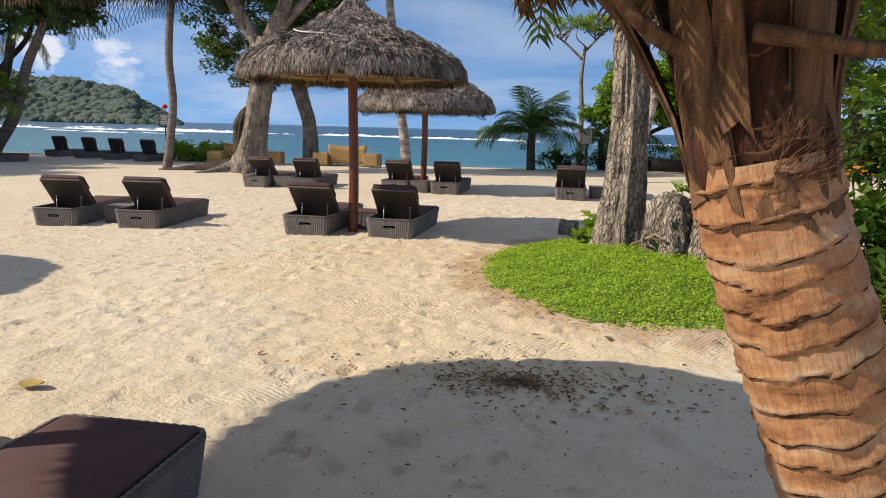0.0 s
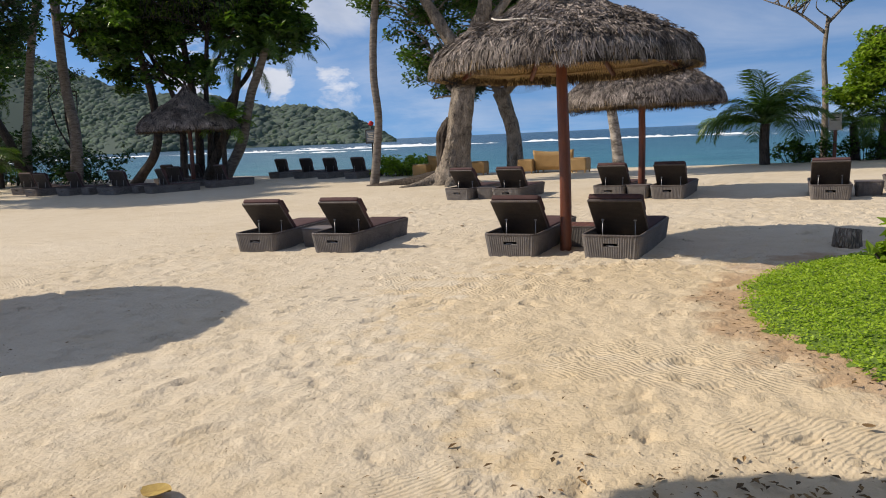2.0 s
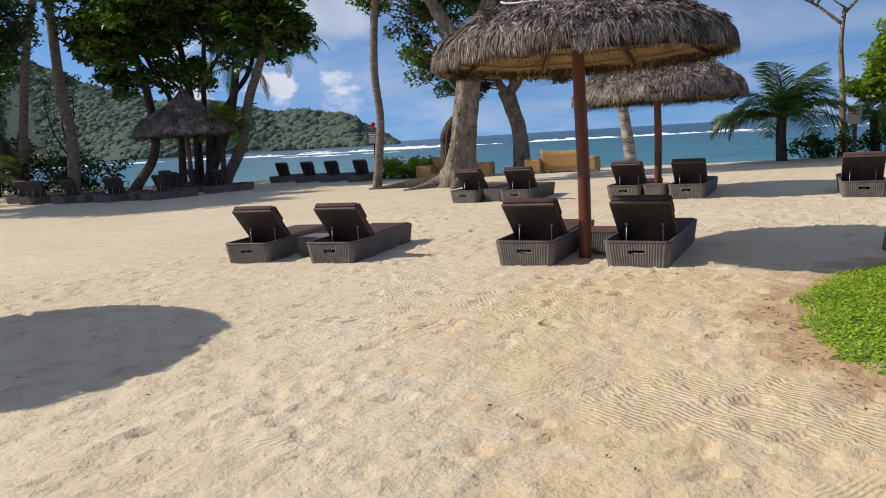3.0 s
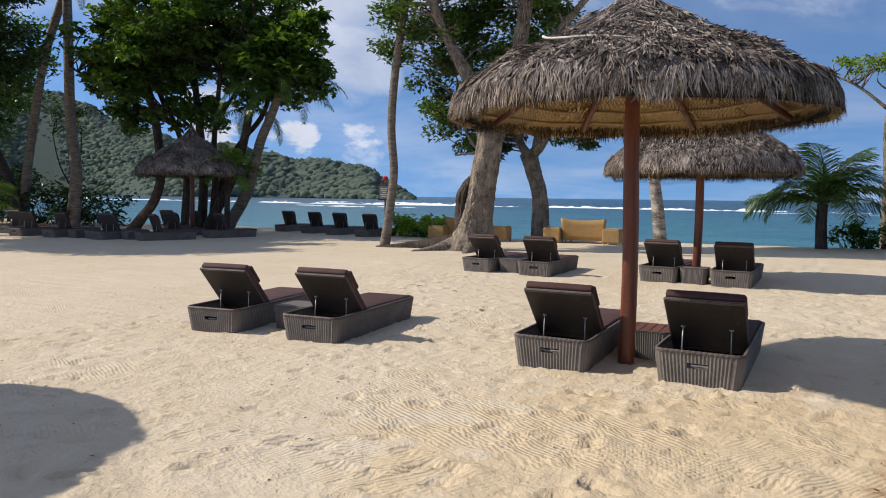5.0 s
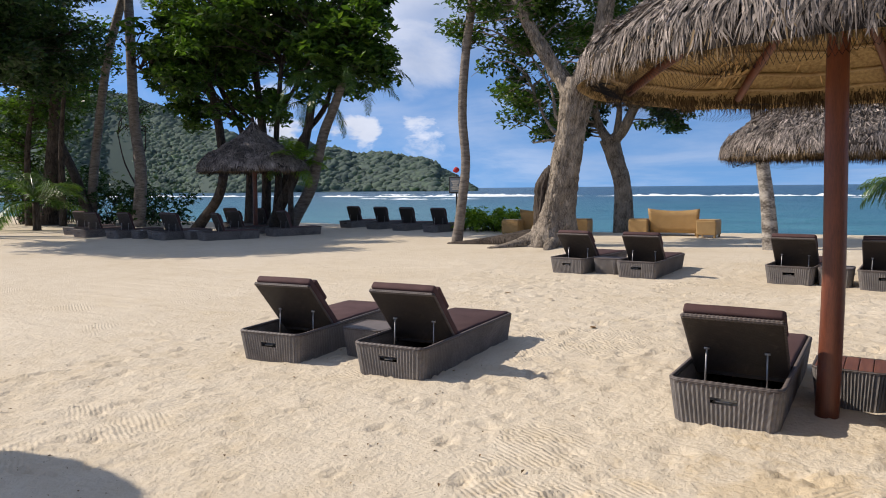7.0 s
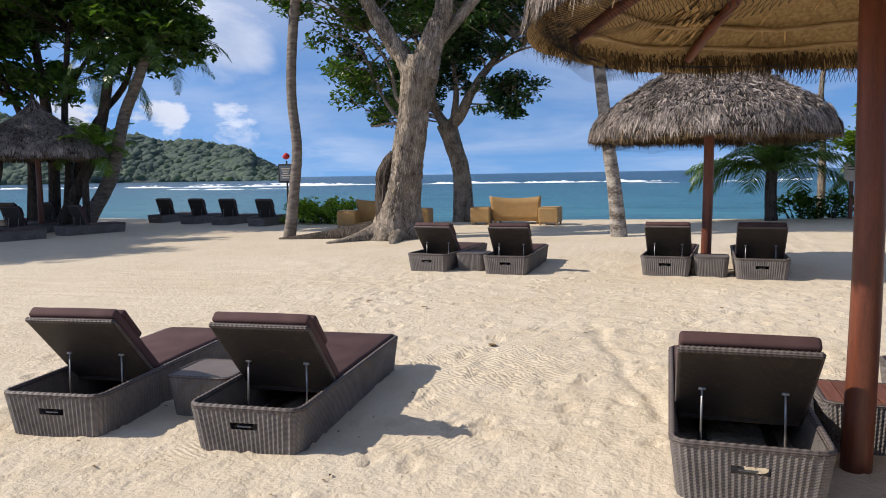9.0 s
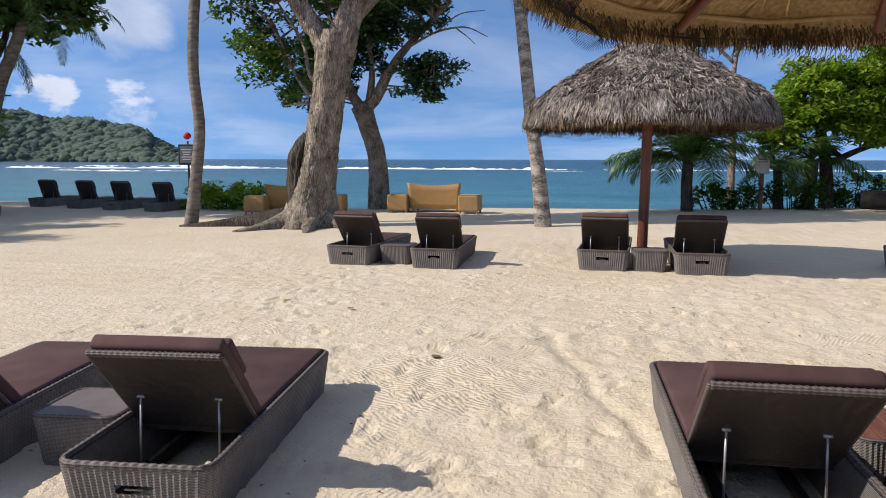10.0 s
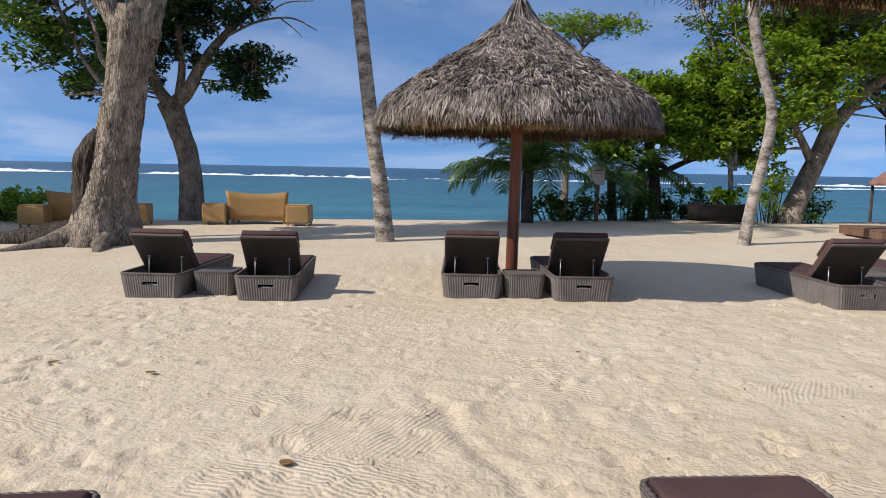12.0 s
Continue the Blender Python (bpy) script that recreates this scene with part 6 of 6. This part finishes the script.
# ---- the near palm with the ringed orange trunk ----
def build_near_palm():
    t = thing("palm_tree", "stout palm with an orange-brown ringed trunk and torn fibre", "palm tree", "palms along the beach", drawn_in(0.66) @ pose(-0.12, -0.12, 0))
    path = smooth_path([(1.62, 3.3, -1.15), (1.34, 3.22, -0.45), (1.26, 3.2, 0.0), (1.12, 3.17, 0.4), (0.97, 3.15, 0.8), (0.82, 3.14, 1.2), (0.72, 3.14, 1.6), (0.66, 3.16, 2.0), (0.62, 3.2, 2.5), (0.62, 3.2, 3.0)], 40)
    n, sides = len(path), 40
    verts, faces = [], []
    rng = random.Random(3)
    rings = np.cumsum([0] + [rng.uniform(0.08, 0.14) for _ in range(60)])
    s = 0.0
    for i, p in enumerate(path):
        if i:
            s += (p - path[i - 1]).length
        d = (path[min(i + 1, n - 1)] - path[max(i - 1, 0)]).normalized()
        a = d.cross(Vector((0, 1, 0))).normalized()
        b = d.cross(a).normalized()
        for k in range(sides):
            th = 2 * math.pi * k / sides
            ss = s + 0.035 * math.sin(th + 0.4) + 0.05 * noise.noise(Vector((math.cos(th) * 2, math.sin(th) * 2, s * 2)))
            j = int(np.searchsorted(rings, ss))
            frac = (ss - rings[j - 1]) / (rings[j] - rings[j - 1]) if 0 < j < len(rings) else 0.5
            step = 0.012 * (1 - frac) - 0.018 * math.exp(-((frac - 0.05) / 0.045) ** 2) + 0.008 * math.exp(-((frac - 0.14) / 0.05) ** 2)
            r = 0.246 + step + 0.012 * noise.noise(Vector((math.cos(th) * 4, math.sin(th) * 4, s * 7)))
            r *= 1.0 + 0.35 * math.exp(-s * 3.0)
            verts.append(p + (a * math.cos(th) + b * math.sin(th)) * r)
    top_row = next(i for i, p in enumerate(path) if p.z > 1.40)
    for i in range(top_row):
        for k in range(sides):
            faces.append((i * sides + k, i * sides + (k + 1) % sides, (i + 1) * sides + (k + 1) % sides, (i + 1) * sides + k))
    mesh_part("trunk", verts[:(top_row + 1) * sides], faces, ORANGE_BARK, t, "orange-brown trunk with leaf-scar rings", True)
    neck = [p for p in path if p.z > 1.30][::6]
    v, f = tube(neck, [0.228 + 0.02 * math.sin(i * 0.7) for i in range(len(neck))], 24, 0.25, seed=8)
    mesh_part("neck", v, f, NECK, t, "dark red-brown fibrous neck with the crown's shade in its colour", True)
    # ragged fibre collars along the scars
    r_skin = lambda th, s: 0.246 + 0.012 * noise.noise(Vector((math.cos(th) * 4, math.sin(th) * 4, s * 7)))
    lengths = np.concatenate([[0], np.cumsum([(path[i] - path[i - 1]).length for i in range(1, n)])])
    for q, ring in enumerate(rings[1:29]):
        V, F, last = [], [], False
        for k in range(121):
            th = 2 * math.pi * k / 120
            wide = 0.0085 * max(0.0, 0.55 + 1.3 * noise.noise(Vector((math.cos(th) * 1.7, math.sin(th) * 1.7, q * 3.1))) + 0.45 * noise.noise(Vector((math.cos(th) * 9, math.sin(th) * 9, q * 1.7))))
            sw = 0.035 * math.sin(th + 0.4) + 0.05 * noise.noise(Vector((math.cos(th) * 2, math.sin(th) * 2, ring * 2)))
            s = ring - sw + 0.006 + 0.004 * noise.noise(Vector((math.cos(th) * 14, math.sin(th) * 14, q)))
            i = int(np.clip(np.searchsorted(lengths, s), 1, n - 2))
            d = (path[i + 1] - path[i - 1]).normalized()
            a = d.cross(Vector((0, 1, 0))).normalized()
            out = a * math.cos(th) + d.cross(a).normalized() * math.sin(th)
            base = path[i] + d * (s - lengths[i]) + out * (r_skin(th, s) + 0.004) * (1.0 + 0.35 * math.exp(-s * 3.0))
            V += [base - d * wide, base + out * 0.004, base + d * wide * rng.uniform(0.5, 1.0)]
            if last and wide > 0.002:
                o = len(V) - 6
                F += [(o, o + 3, o + 4, o + 1), (o + 1, o + 4, o + 5, o + 2)]
            last = wide > 0.002
        if F:
            mesh_part("scar_ring", V, F, DARKFIBRE, t, "torn dark leaf-scar ring", True)
    V, F = [], []
    for ring in rings:
        if ring > 2.8:
            break
        dense = rng.choice((12, 26, 44))
        mids = [rng.uniform(3.2, 6.2) for _ in range(3)]
        for _ in range(dense):
            th = rng.gauss(rng.choice(mids), 0.22)
            sw = 0.035 * math.sin(th + 0.4) + 0.05 * noise.noise(Vector((math.cos(th) * 2, math.sin(th) * 2, ring * 2)))
            i = int(np.clip(np.searchsorted(lengths, ring - sw + rng.uniform(-0.012, 0.02)), 1, n - 2))
            p = path[i]
            d = (path[i + 1] - path[i - 1]).normalized()
            a = d.cross(Vector((0, 1, 0))).normalized()
            b = d.cross(a).normalized()
            out = a * math.cos(th) + b * math.sin(th)
            base = p + out * rng.uniform(0.246, 0.26) * (1.0 + 0.35 * math.exp(-lengths[i] * 3.0))
            way_ = (a * -math.sin(th) + b * math.cos(th)) * rng.choice((-1, 1)) + d * rng.uniform(-0.45, 0.2)
            L = rng.uniform(0.012, 0.05)
            w = d * rng.uniform(0.0006, 0.0022)
            k = len(V)
            V += [base - w, base + w, base + way_ * L * 0.6 + w + out * 0.004, base + way_ * L * 0.6 - w + out * 0.004, base + way_ * L + out * rng.uniform(-0.004, 0.006)]
            F += [(k, k + 1, k + 2, k + 3), (k + 3, k + 2, k + 4)]
    half = len(F) // 4 * 2
    low_v = max(max(q) for q in F[:half]) + 1
    ob = mesh_part("scar_fibre", V[:low_v], F[:half], DARKFIBRE, t, "dark frayed fibres along the rings")
    ob["kind"] = "stuff"
    ob = mesh_part("scar_fibre", V[low_v:], [tuple(i - low_v for i in q) for q in F[half:]], PALEFIBRE, t, "pale frayed fibres along the upper rings")
    ob["kind"] = "stuff"
    # broad leaf bases wrapping the neck, each a curved, torn sheet
    for q, (th, z0, L, w, lean, curl) in enumerate([(214, 1.26, 1.05, 0.27, 0.10, 0.5), (322, 1.24, 1.05, 0.25, 0.06, 0.5), (5, 1.28, 0.9, 0.24, 0.2, 0.6), (168, 1.34, 0.85, 0.2, 0.42, 0.7), (45, 1.3, 0.9, 0.24, 0.2, 0.5), (90, 1.3, 0.9, 0.24, 0.2, 0.5), (128, 1.34, 0.9, 0.2, 0.25, 0.4), (246, 1.52, 0.8, 0.12, 0.12, 0.4), (300, 1.55, 0.8, 0.12, 0.12, 0.4), (268, 1.20, 0.16, 0.36, 0.015, 0.4)]):
        a = radians(th)
        ax = np.interp(z0, [0.0, 0.4, 0.8, 1.2, 1.6, 2.0], [1.26, 1.12, 0.97, 0.82, 0.72, 0.66])
        V, F = [], []
        rows, cols = 12, 9
        for i in range(rows):
            s_ = i / (rows - 1)
            half = w * (1 - 0.65 * s_ ** 1.5) / 0.56
            zc = z0 + L * s_
            cx = np.interp(zc, [0.0, 0.4, 0.8, 1.2, 1.6, 2.0, 2.6], [1.26, 1.12, 0.97, 0.82, 0.72, 0.66, 0.62])
            for j in range(cols):
                u = (j / (cols - 1) - 0.5) * 2
                an = a + u * half
                r = 0.262 + lean * s_ ** 1.8 + 0.015 * noise.noise(Vector((u * 3, s_ * 6, q))) - 0.05 * u * u * s_
                V.append((cx + r * math.cos(an), 3.15 + r * math.sin(an), zc + 0.05 * noise.noise(Vector((u * 4, q, s_ * 3))) - 0.06 * abs(u) * (1 - s_)))
        for i in range(rows - 1):
            for j in range(cols - 1):
                F.append((i * cols + j, i * cols + j + 1, (i + 1) * cols + j + 1, (i + 1) * cols + j))
        o = len(V)
        V2 = [Vector(p) + Vector((math.cos(a), math.sin(a), 0)) * -0.018 for p in V]
        F += [tuple(reversed([i + o for i in fc])) for fc in F]
        rim = [j for j in range(cols)] + [i * cols + cols - 1 for i in range(1, rows)] + [(rows - 1) * cols + j for j in range(cols - 2, -1, -1)] + [i * cols for i in range(rows - 2, 0, -1)]
        F += [(rim[i], rim[(i + 1) % len(rim)], rim[(i + 1) % len(rim)] + o, rim[i] + o) for i in range(len(rim))]
        mesh_part("leaf_base", V + V2, F, FIBRE, t, "dry torn brown leaf base", True)
    # loose wiry fibres in the opening of the neck
    V, F = [], []
    for _ in range(90):
        th = radians(rng.uniform(258, 300))
        z = rng.uniform(1.30, 1.45)
        cx = np.interp(z, [1.2, 1.6, 2.0], [0.82, 0.72, 0.66])
        p = Vector((cx + 0.25 * math.cos(th), 3.15 + 0.25 * math.sin(th), z))
        w_ = Vector((rng.uniform(0.0, 0.9), rng.uniform(-0.35, 0.05), rng.uniform(0.1, 0.9))).normalized() * rng.uniform(0.08, 0.26)
        mid = p + w_ * 0.5 + Vector((0, -0.03, 0.02))
        tube([p, mid, p + w_], [0.0016, 0.0012, 0.0006], 3, verts=V, faces=F)
    ob = mesh_part("loose_fibre", V, F, FIBRE, t, "wiry red-brown fibres")
    ob["kind"] = "stuff"
    # cut leaf stalks
    for i, pts in enumerate([[(0.66, 2.9, 1.80), (0.8, 2.82, 1.77), (1.0, 2.8, 1.74), (1.25, 2.85, 1.80)], [(0.5, 3.05, 1.75), (0.36, 2.98, 1.80), (0.18, 2.95, 1.98), (0.05, 2.95, 2.3)]]):
        sp = smooth_path(pts, 5)
        v, f = tube(sp, lerp_list([0.035, 0.03, 0.028, 0.03], len(sp)), 10, 0.15, seed=i)
        mesh_part("cut_stalk", v, f, FIBRE, t, "pale dry cut stalk", True)
    for i in range(16):
        ob = new("frond", FRONDS[i % 3])
        ob.parent = t
        ob.matrix_basis = Matrix.Translation((0.62, 3.2, 2.95)) @ pose(0, 0, 0, 0, -rng.uniform(-14, 40), 360 * i / 16 * 2.4)
    # skirt of dead leaves under the head, mostly unseen, added to shade the neck
    dead = [frond_mesh(1.25, 1.9, 0.42, 40, 50 + k, 0.02, DEADLEAF) for k in range(2)]
    for i in range(14):
        ob = new("dead_frond", dead[i % 2])
        ob.parent = t
        ob.matrix_basis = Matrix.Translation((0.62, 3.19, 2.62)) @ pose(0, 0, 0, 0, rng.uniform(0, 34), 95 + 200 * i / 14)
    return t


build_near_palm()


# ---- seats by the water ----
def build_sofa(m):
    s = thing("wicker_sofa", "tan wicker sofa facing the sea", "sofa", "wicker seats by the water", m)
    # back with a dipped top edge, leaning out
    V, F = [], []
    nx = 16
    for th in (0.0, 0.09):
        for zi in range(5):
            z = zi / 4
            for i in range(nx + 1):
                u = i / nx * 2 - 1
                top = 0.80 + 0.07 * u * u
                V.append((u * (0.72 + 0.08 * z), -0.10 * z + th + 0.05 * (1 - u * u), 0.10 + z * (top - 0.10)))
    c = nx + 1
    for k in (0, 1):
        o = k * 5 * c
        for j in range(4):
            for i in range(nx):
                q = (o + j * c + i, o + j * c + i + 1, o + (j + 1) * c + i + 1, o + (j + 1) * c + i)
                F.append(q if k == 0 else tuple(reversed(q)))
    o = 5 * c
    ring = list(range(c)) + [j * c + nx for j in range(1, 5)] + [4 * c + i for i in range(nx - 1, -1, -1)] + [j * c for j in range(3, 0, -1)]
    F += [(ring[(i + 1) % len(ring)], ring[i], ring[i] + o, ring[(i + 1) % len(ring)] + o) for i in range(len(ring))]
    mesh_part("back", V, F, TAN, s, "curved woven back", True)
    part("seat", box_bm((1.44, 0.72, 0.26), (0, 0.46, 0.25), 0.03, 2), TAN, s)
    part("seat_cushion", soft_pad((1.36, 0.66, 0.1), (0, 0.5, 0.42), 0.03), CUSHION, s, smooth=True)
    for x in (-0.66, 0.66):
        for y in (0.08, 0.76):
            part("leg", box_bm((0.06, 0.06, 0.13), (x, y, 0.055), 0.008, 1), TAN, s)
    return s


def build_ottoman(m, label="tan wicker stool beside the sofa"):
    s = thing("wicker_stool", label, "stool", "wicker seats by the water", m)
    part("body", box_bm((0.60, 0.60, 0.44), (0, 0, 0.30), 0.035, 3), TAN, s)
    part("top", box_bm((0.56, 0.56, 0.03), (0, 0, 0.53), 0.01, 2), TAN, s)
    for x in (-0.25, 0.25):
        for y in (-0.25, 0.25):
            part("leg", box_bm((0.05, 0.05, 0.1), (x, y, 0.04), 0.006, 1), TAN, s)
    return s


sofa = build_sofa(at_ground(-8.78, 28.45, 0.0, 0.0))
copy_thing(sofa, at_ground(-12.95, 27.75, 4.0, 0.0))
stool = build_ottoman(at_ground(-9.87, 28.5, 3.0, 0.0))
for x, y, rz in [(-7.67, 28.2, -4), (-13.85, 27.3, 6), (-11.75, 28.2, 2)]:
    copy_thing(stool, at_ground(x, y, rz, 0.0))


# ---- notices ----
def build_black_notice(m):
    s = thing("notice_board", "small black-framed notice with a red cap beside the palm", "sign", m=m)
    v, f = tube([(0, 0, -0.2), (0, 0, 1.5), (0, 0, 2.05)], [0.028, 0.026, 0.024], 10)
    mesh_part("post", v, f, BLACKBOARD, s, smooth=True)
    fr = part("frame", box_bm((0.46, 0.04, 0.5), (0, -0.03, 1.72), 0.01, 2), BLACKBOARD, s)
    pn = part("face", box_bm((0.37, 0.02, 0.41), (0, -0.05, 1.72), 0.004, 1), GLASSY, fr, "dark notice sheet with pale lines")
    for i in range(5):
        part("text_bar", box_bm((0.26 - 0.05 * (i % 3), 0.006, 0.025), (-0.01, -0.063, 1.84 - 0.06 * i), 0.001, 1), PALEBOARD, pn)
    bm = bmesh.new()
    bmesh.ops.create_icosphere(bm, subdivisions=2, radius=0.075)
    for q in bm.verts:
        q.co = Vector((q.co.x, q.co.y * 0.7, q.co.z * 1.25 + 2.18)) + Vector((1, 0.5, 0.6)) * 0.05 * noise.noise(q.co * 9)
    part("red_cap", bm, REDCLOTH, s, "red cloth cap", True)


build_black_notice(at_ground(-14.08, 24.0, 6.0, 0.0))


def build_pale_notice(m):
    s = thing("notice_board", "pale notice board on a red-brown post", "sign", m=m)
    part("post", box_bm((0.11, 0.11, 1.7), (0, 0, 0.7), 0.012, 2), REDWOOD, s)
    b = part("board", box_bm((0.40, 0.05, 0.56), (-0.02, -0.08, 1.36), 0.01, 2), PALEBOARD, s)
    part("text_bar", box_bm((0.24, 0.008, 0.03), (-0.02, -0.11, 1.5), 0.002, 1), BLACKBOARD, b)
    part("text_bar", box_bm((0.28, 0.008, 0.02), (-0.02, -0.11, 1.42), 0.002, 1), BLACKBOARD, b)


build_pale_notice(at_ground(0.72, 30.3, 4.0, 0.0))


# ---- boats and deck to the east ----
def hull(length, beam, height, sheer, mat, m, name, label):
    b = thing(name, label, "boat", m=m)
    V, F = [], []
    n, k = 22, 12
    for i in range(n + 1):
        u = i / n * 2 - 1
        half = beam / 2 * max(0.03, (1 - abs(u) ** 2.6))
        keel = 0.05 + sheer * 0.6 * u ** 4
        top = height + sheer * u * u
        for j in range(k):
            a = math.pi * j / (k - 1)
            V.append((u * length / 2, half * math.cos(a), top - (top - keel) * math.sin(a) ** 0.7))
    for i in range(n):
        for j in range(k - 1):
            F.append((i * k + j, i * k + j + 1, (i + 1) * k + j + 1, (i + 1) * k + j))
    body = mesh_part("hull", V, F, mat, b, smooth=True)
    V2 = []
    for i in range(n + 1):
        u = i / n * 2 - 1
        half = beam / 2 * max(0.03, (1 - abs(u) ** 2.6))
        V2 += [(u * length / 2, half, height + sheer * u * u - 0.02), (u * length / 2, 0, height + sheer * u * u + 0.03), (u * length / 2, -half, height + sheer * u * u - 0.02)]
    F2 = []
    for i in range(n):
        for j in range(2):
            F2.append((i * 3 + j, i * 3 + j + 1, i * 3 + j + 4, i * 3 + j + 3))
    mesh_part("deck", V2, F2, mat, b, smooth=True)
    return b


hull(1.9, 0.7, 0.52, 0.06, DARK, at_ground(4.2, 29.7, -4.0, 0.0), "covered_boat", "small boat under a dark cover by the shrubs")
hull(3.0, 0.75, 0.36, 0.12, ORANGE, at_ground(10.7, 28.4, 12.0, 0.12), "kayak", "bright orange kayak lying on the sand")


def build_platform(m):
    p = thing("timber_platform", "low dark timber platform on the sand", "platform", m=m)
    for i in range(12):
        part("board", box_bm((2.4, 0.14, 0.04), (0, -0.85 + 0.155 * i, 0.22), 0.008, 1), DECKWOOD, p)
    part("skirt", box_bm((2.4, 0.06, 0.16), (0, -0.92, 0.12), 0.01, 1), DECKWOOD, p)
    part("skirt", box_bm((0.06, 1.8, 0.16), (-1.17, 0.0, 0.12), 0.01, 1), DECKWOOD, p)
    part("skirt", box_bm((0.06, 1.8, 0.16), (1.17, 0.0, 0.12), 0.01, 1), DECKWOOD, p)
    for x in (-1.0, 1.0):
        for y in (-0.8, 0.8):
            part("foot", box_bm((0.12, 0.12, 0.14), (x, y, 0.05), 0.008, 1), DECKWOOD, p)


build_platform(at_ground(6.75, 25.3, -6.0, 0.0))


def build_hut(m):
    """A thatched shelter down the shore: a hipped roof on timber posts."""
    h = thing("beach_hut", "far thatched shelter with a reddish roof on posts", "hut", m=m)
    rings = [(3.0, 1.9, 1.75), (2.9, 1.8, 1.95), (2.2, 1.25, 2.55), (1.2, 0.45, 3.2), (0.9, 0.08, 3.5)]
    V, F, per = [], [], 40
    for a, b, z in rings:
        for k in range(per):
            t = 2 * math.pi * k / per
            c, d = math.cos(t), math.sin(t)
            V.append((a * math.copysign(abs(c) ** 0.5, c), b * math.copysign(abs(d) ** 0.5, d), z + 0.06 * noise.noise(Vector((c * 4, d * 4, z)))))
    for i in range(len(rings) - 1):
        for k in range(per):
            F.append((i * per + k, i * per + (k + 1) % per, (i + 1) * per + (k + 1) % per, (i + 1) * per + k))
    F.append(tuple((len(rings) - 1) * per + k for k in range(per)))
    F.append(tuple(reversed(range(per))))
    mesh_part("roof", V, F, HUT_THATCH, h, "reddish brown thatch", True)
    for x in (-2.4, 0.0, 2.4):
        for y in (-1.4, 1.4):
            v, f = tube([(x, y, -2.2), (x, y, 1.9)], [0.08, 0.07], 10)
            mesh_part("post", v, f, BARK_DARK, h, smooth=True)


build_hut(pose(20.9, 43.0, -0.75, 0, 0, 20))


# ---- small things on the sand ----
def build_litter():
    rng = random.Random(41)
    V, F = [], []

    def bit(x, y, s):
        a = rng.uniform(0, 6.28)
        d, e = Vector((math.cos(a), math.sin(a), rng.uniform(-0.1, 0.3))), Vector((-math.sin(a), math.cos(a), rng.uniform(-0.2, 0.2)))
        p = Vector((x, y, gz(x, y) + 0.012))
        k = len(V)
        V.extend([p - d * s, p + e * s * 0.4 + Vector((0, 0, 0.006)), p + d * s, p - e * s * 0.4 + Vector((0, 0, 0.006))])
        F.append((k, k + 1, k + 2, k + 3))

    for _ in range(760):
        r, a = abs(rng.gauss(0, 0.55)), rng.uniform(0, 6.28)
        bit(-0.25 + r * 1.2 * math.cos(a), 4.65 + r * 0.55 * math.sin(a), rng.uniform(0.009, 0.034))
    for _ in range(520):
        bit(rng.uniform(-2.4, 1.3), rng.uniform(1.9, 5.4), rng.uniform(0.004, 0.014))
    for _ in range(700):
        bit(rng.uniform(-12, 4), rng.uniform(1.5, 22), rng.uniform(0.006, 0.022))
    for _ in range(160):
        a = rng.uniform(3.0, 5.2)
        bit(1.42 + 2.57 * math.cos(a) + rng.gauss(0, 0.12), 8.62 + 2.75 * math.sin(a) + rng.gauss(0, 0.12), rng.uniform(0.008, 0.03))
    tagged(mesh_part("leaf_litter", V, F, DEADLEAF), "dark scraps of leaf and bark scattered on the sand", "leaf litter", kind="stuff")


build_litter()


def build_fallen_leaf(x, y, s, rz, label, mat=DEADLEAF):
    V, F = [], []
    n = 8
    for i in range(n + 1):
        t = i / n
        w = 0.4 * math.sin(math.pi * min(1, t * 0.95 + 0.03)) ** 0.8
        lift = 0.12 * (t - 0.5) ** 2 + 0.03
        V += [((t - 0.5), w, lift + 0.06), ((t - 0.5), 0, lift), ((t - 0.5), -w, lift + 0.07 * t)]
    for i in range(n):
        for j in range(2):
            F.append((i * 3 + j, i * 3 + j + 1, i * 3 + j + 4, i * 3 + j + 3))
    V += [(a, b, c - 0.015) for a, b, c in V]
    o = 3 * (n + 1)
    F += [tuple(reversed([k + o for k in q])) for q in F]
    ob = mesh_part("fallen_leaf", [Vector(q) * s for q in V], F, mat, smooth=True)
    ob.matrix_basis = pose(x, y, gz(x, y) + 0.018, 0, 0, rz)
    tagged(ob, label, "leaf", "fallen leaves on the sand")


build_fallen_leaf(-3.14, 3.93, 0.15, 15, "curled yellow-brown leaf lying on the sand", YELLOWLEAF)
for x, y, s, rz in [(-5.70, 13.03, 0.13, -25), (-6.94, 14.7, 0.11, 10), (-7.77, 15.0, 0.12, 30), (-3.62, 15.2, 0.09, 70), (-0.2, 5.7, 0.09, 0), (0.35, 5.75, 0.1, 160)]:
    build_fallen_leaf(x, y, s * 0.65, rz, "dry brown leaf lying on the sand")
for i, (x, y, rz, L) in enumerate([(1.05, 9.6, 40, 0.6), (1.12, 9.5, 150, 0.5), (0.98, 9.62, 80, 0.4), (1.2, 9.55, 15, 0.45), (1.1, 9.45, 120, 0.35)]):
    a = radians(rz)
    z = gz(x, y) + 0.14 + 0.02 * i
    v, f = tube([(x - math.cos(a) * L / 2, y - math.sin(a) * L / 2, z), (x, y, z + 0.05), (x + math.cos(a) * L / 2, y + math.sin(a) * L / 2, z - 0.02)], [0.02, 0.017, 0.012], 6, 0.2, seed=i)
    branch = mesh_part("dead_branch", v, f, TWIG, smooth=True)
    branch.matrix_basis = drawn_in(0.9) @ Matrix.Translation((0, 0, 0.06))
    tagged(branch, "dead branch heaped between the two trunks", "branch", "dead wood between the trunks")
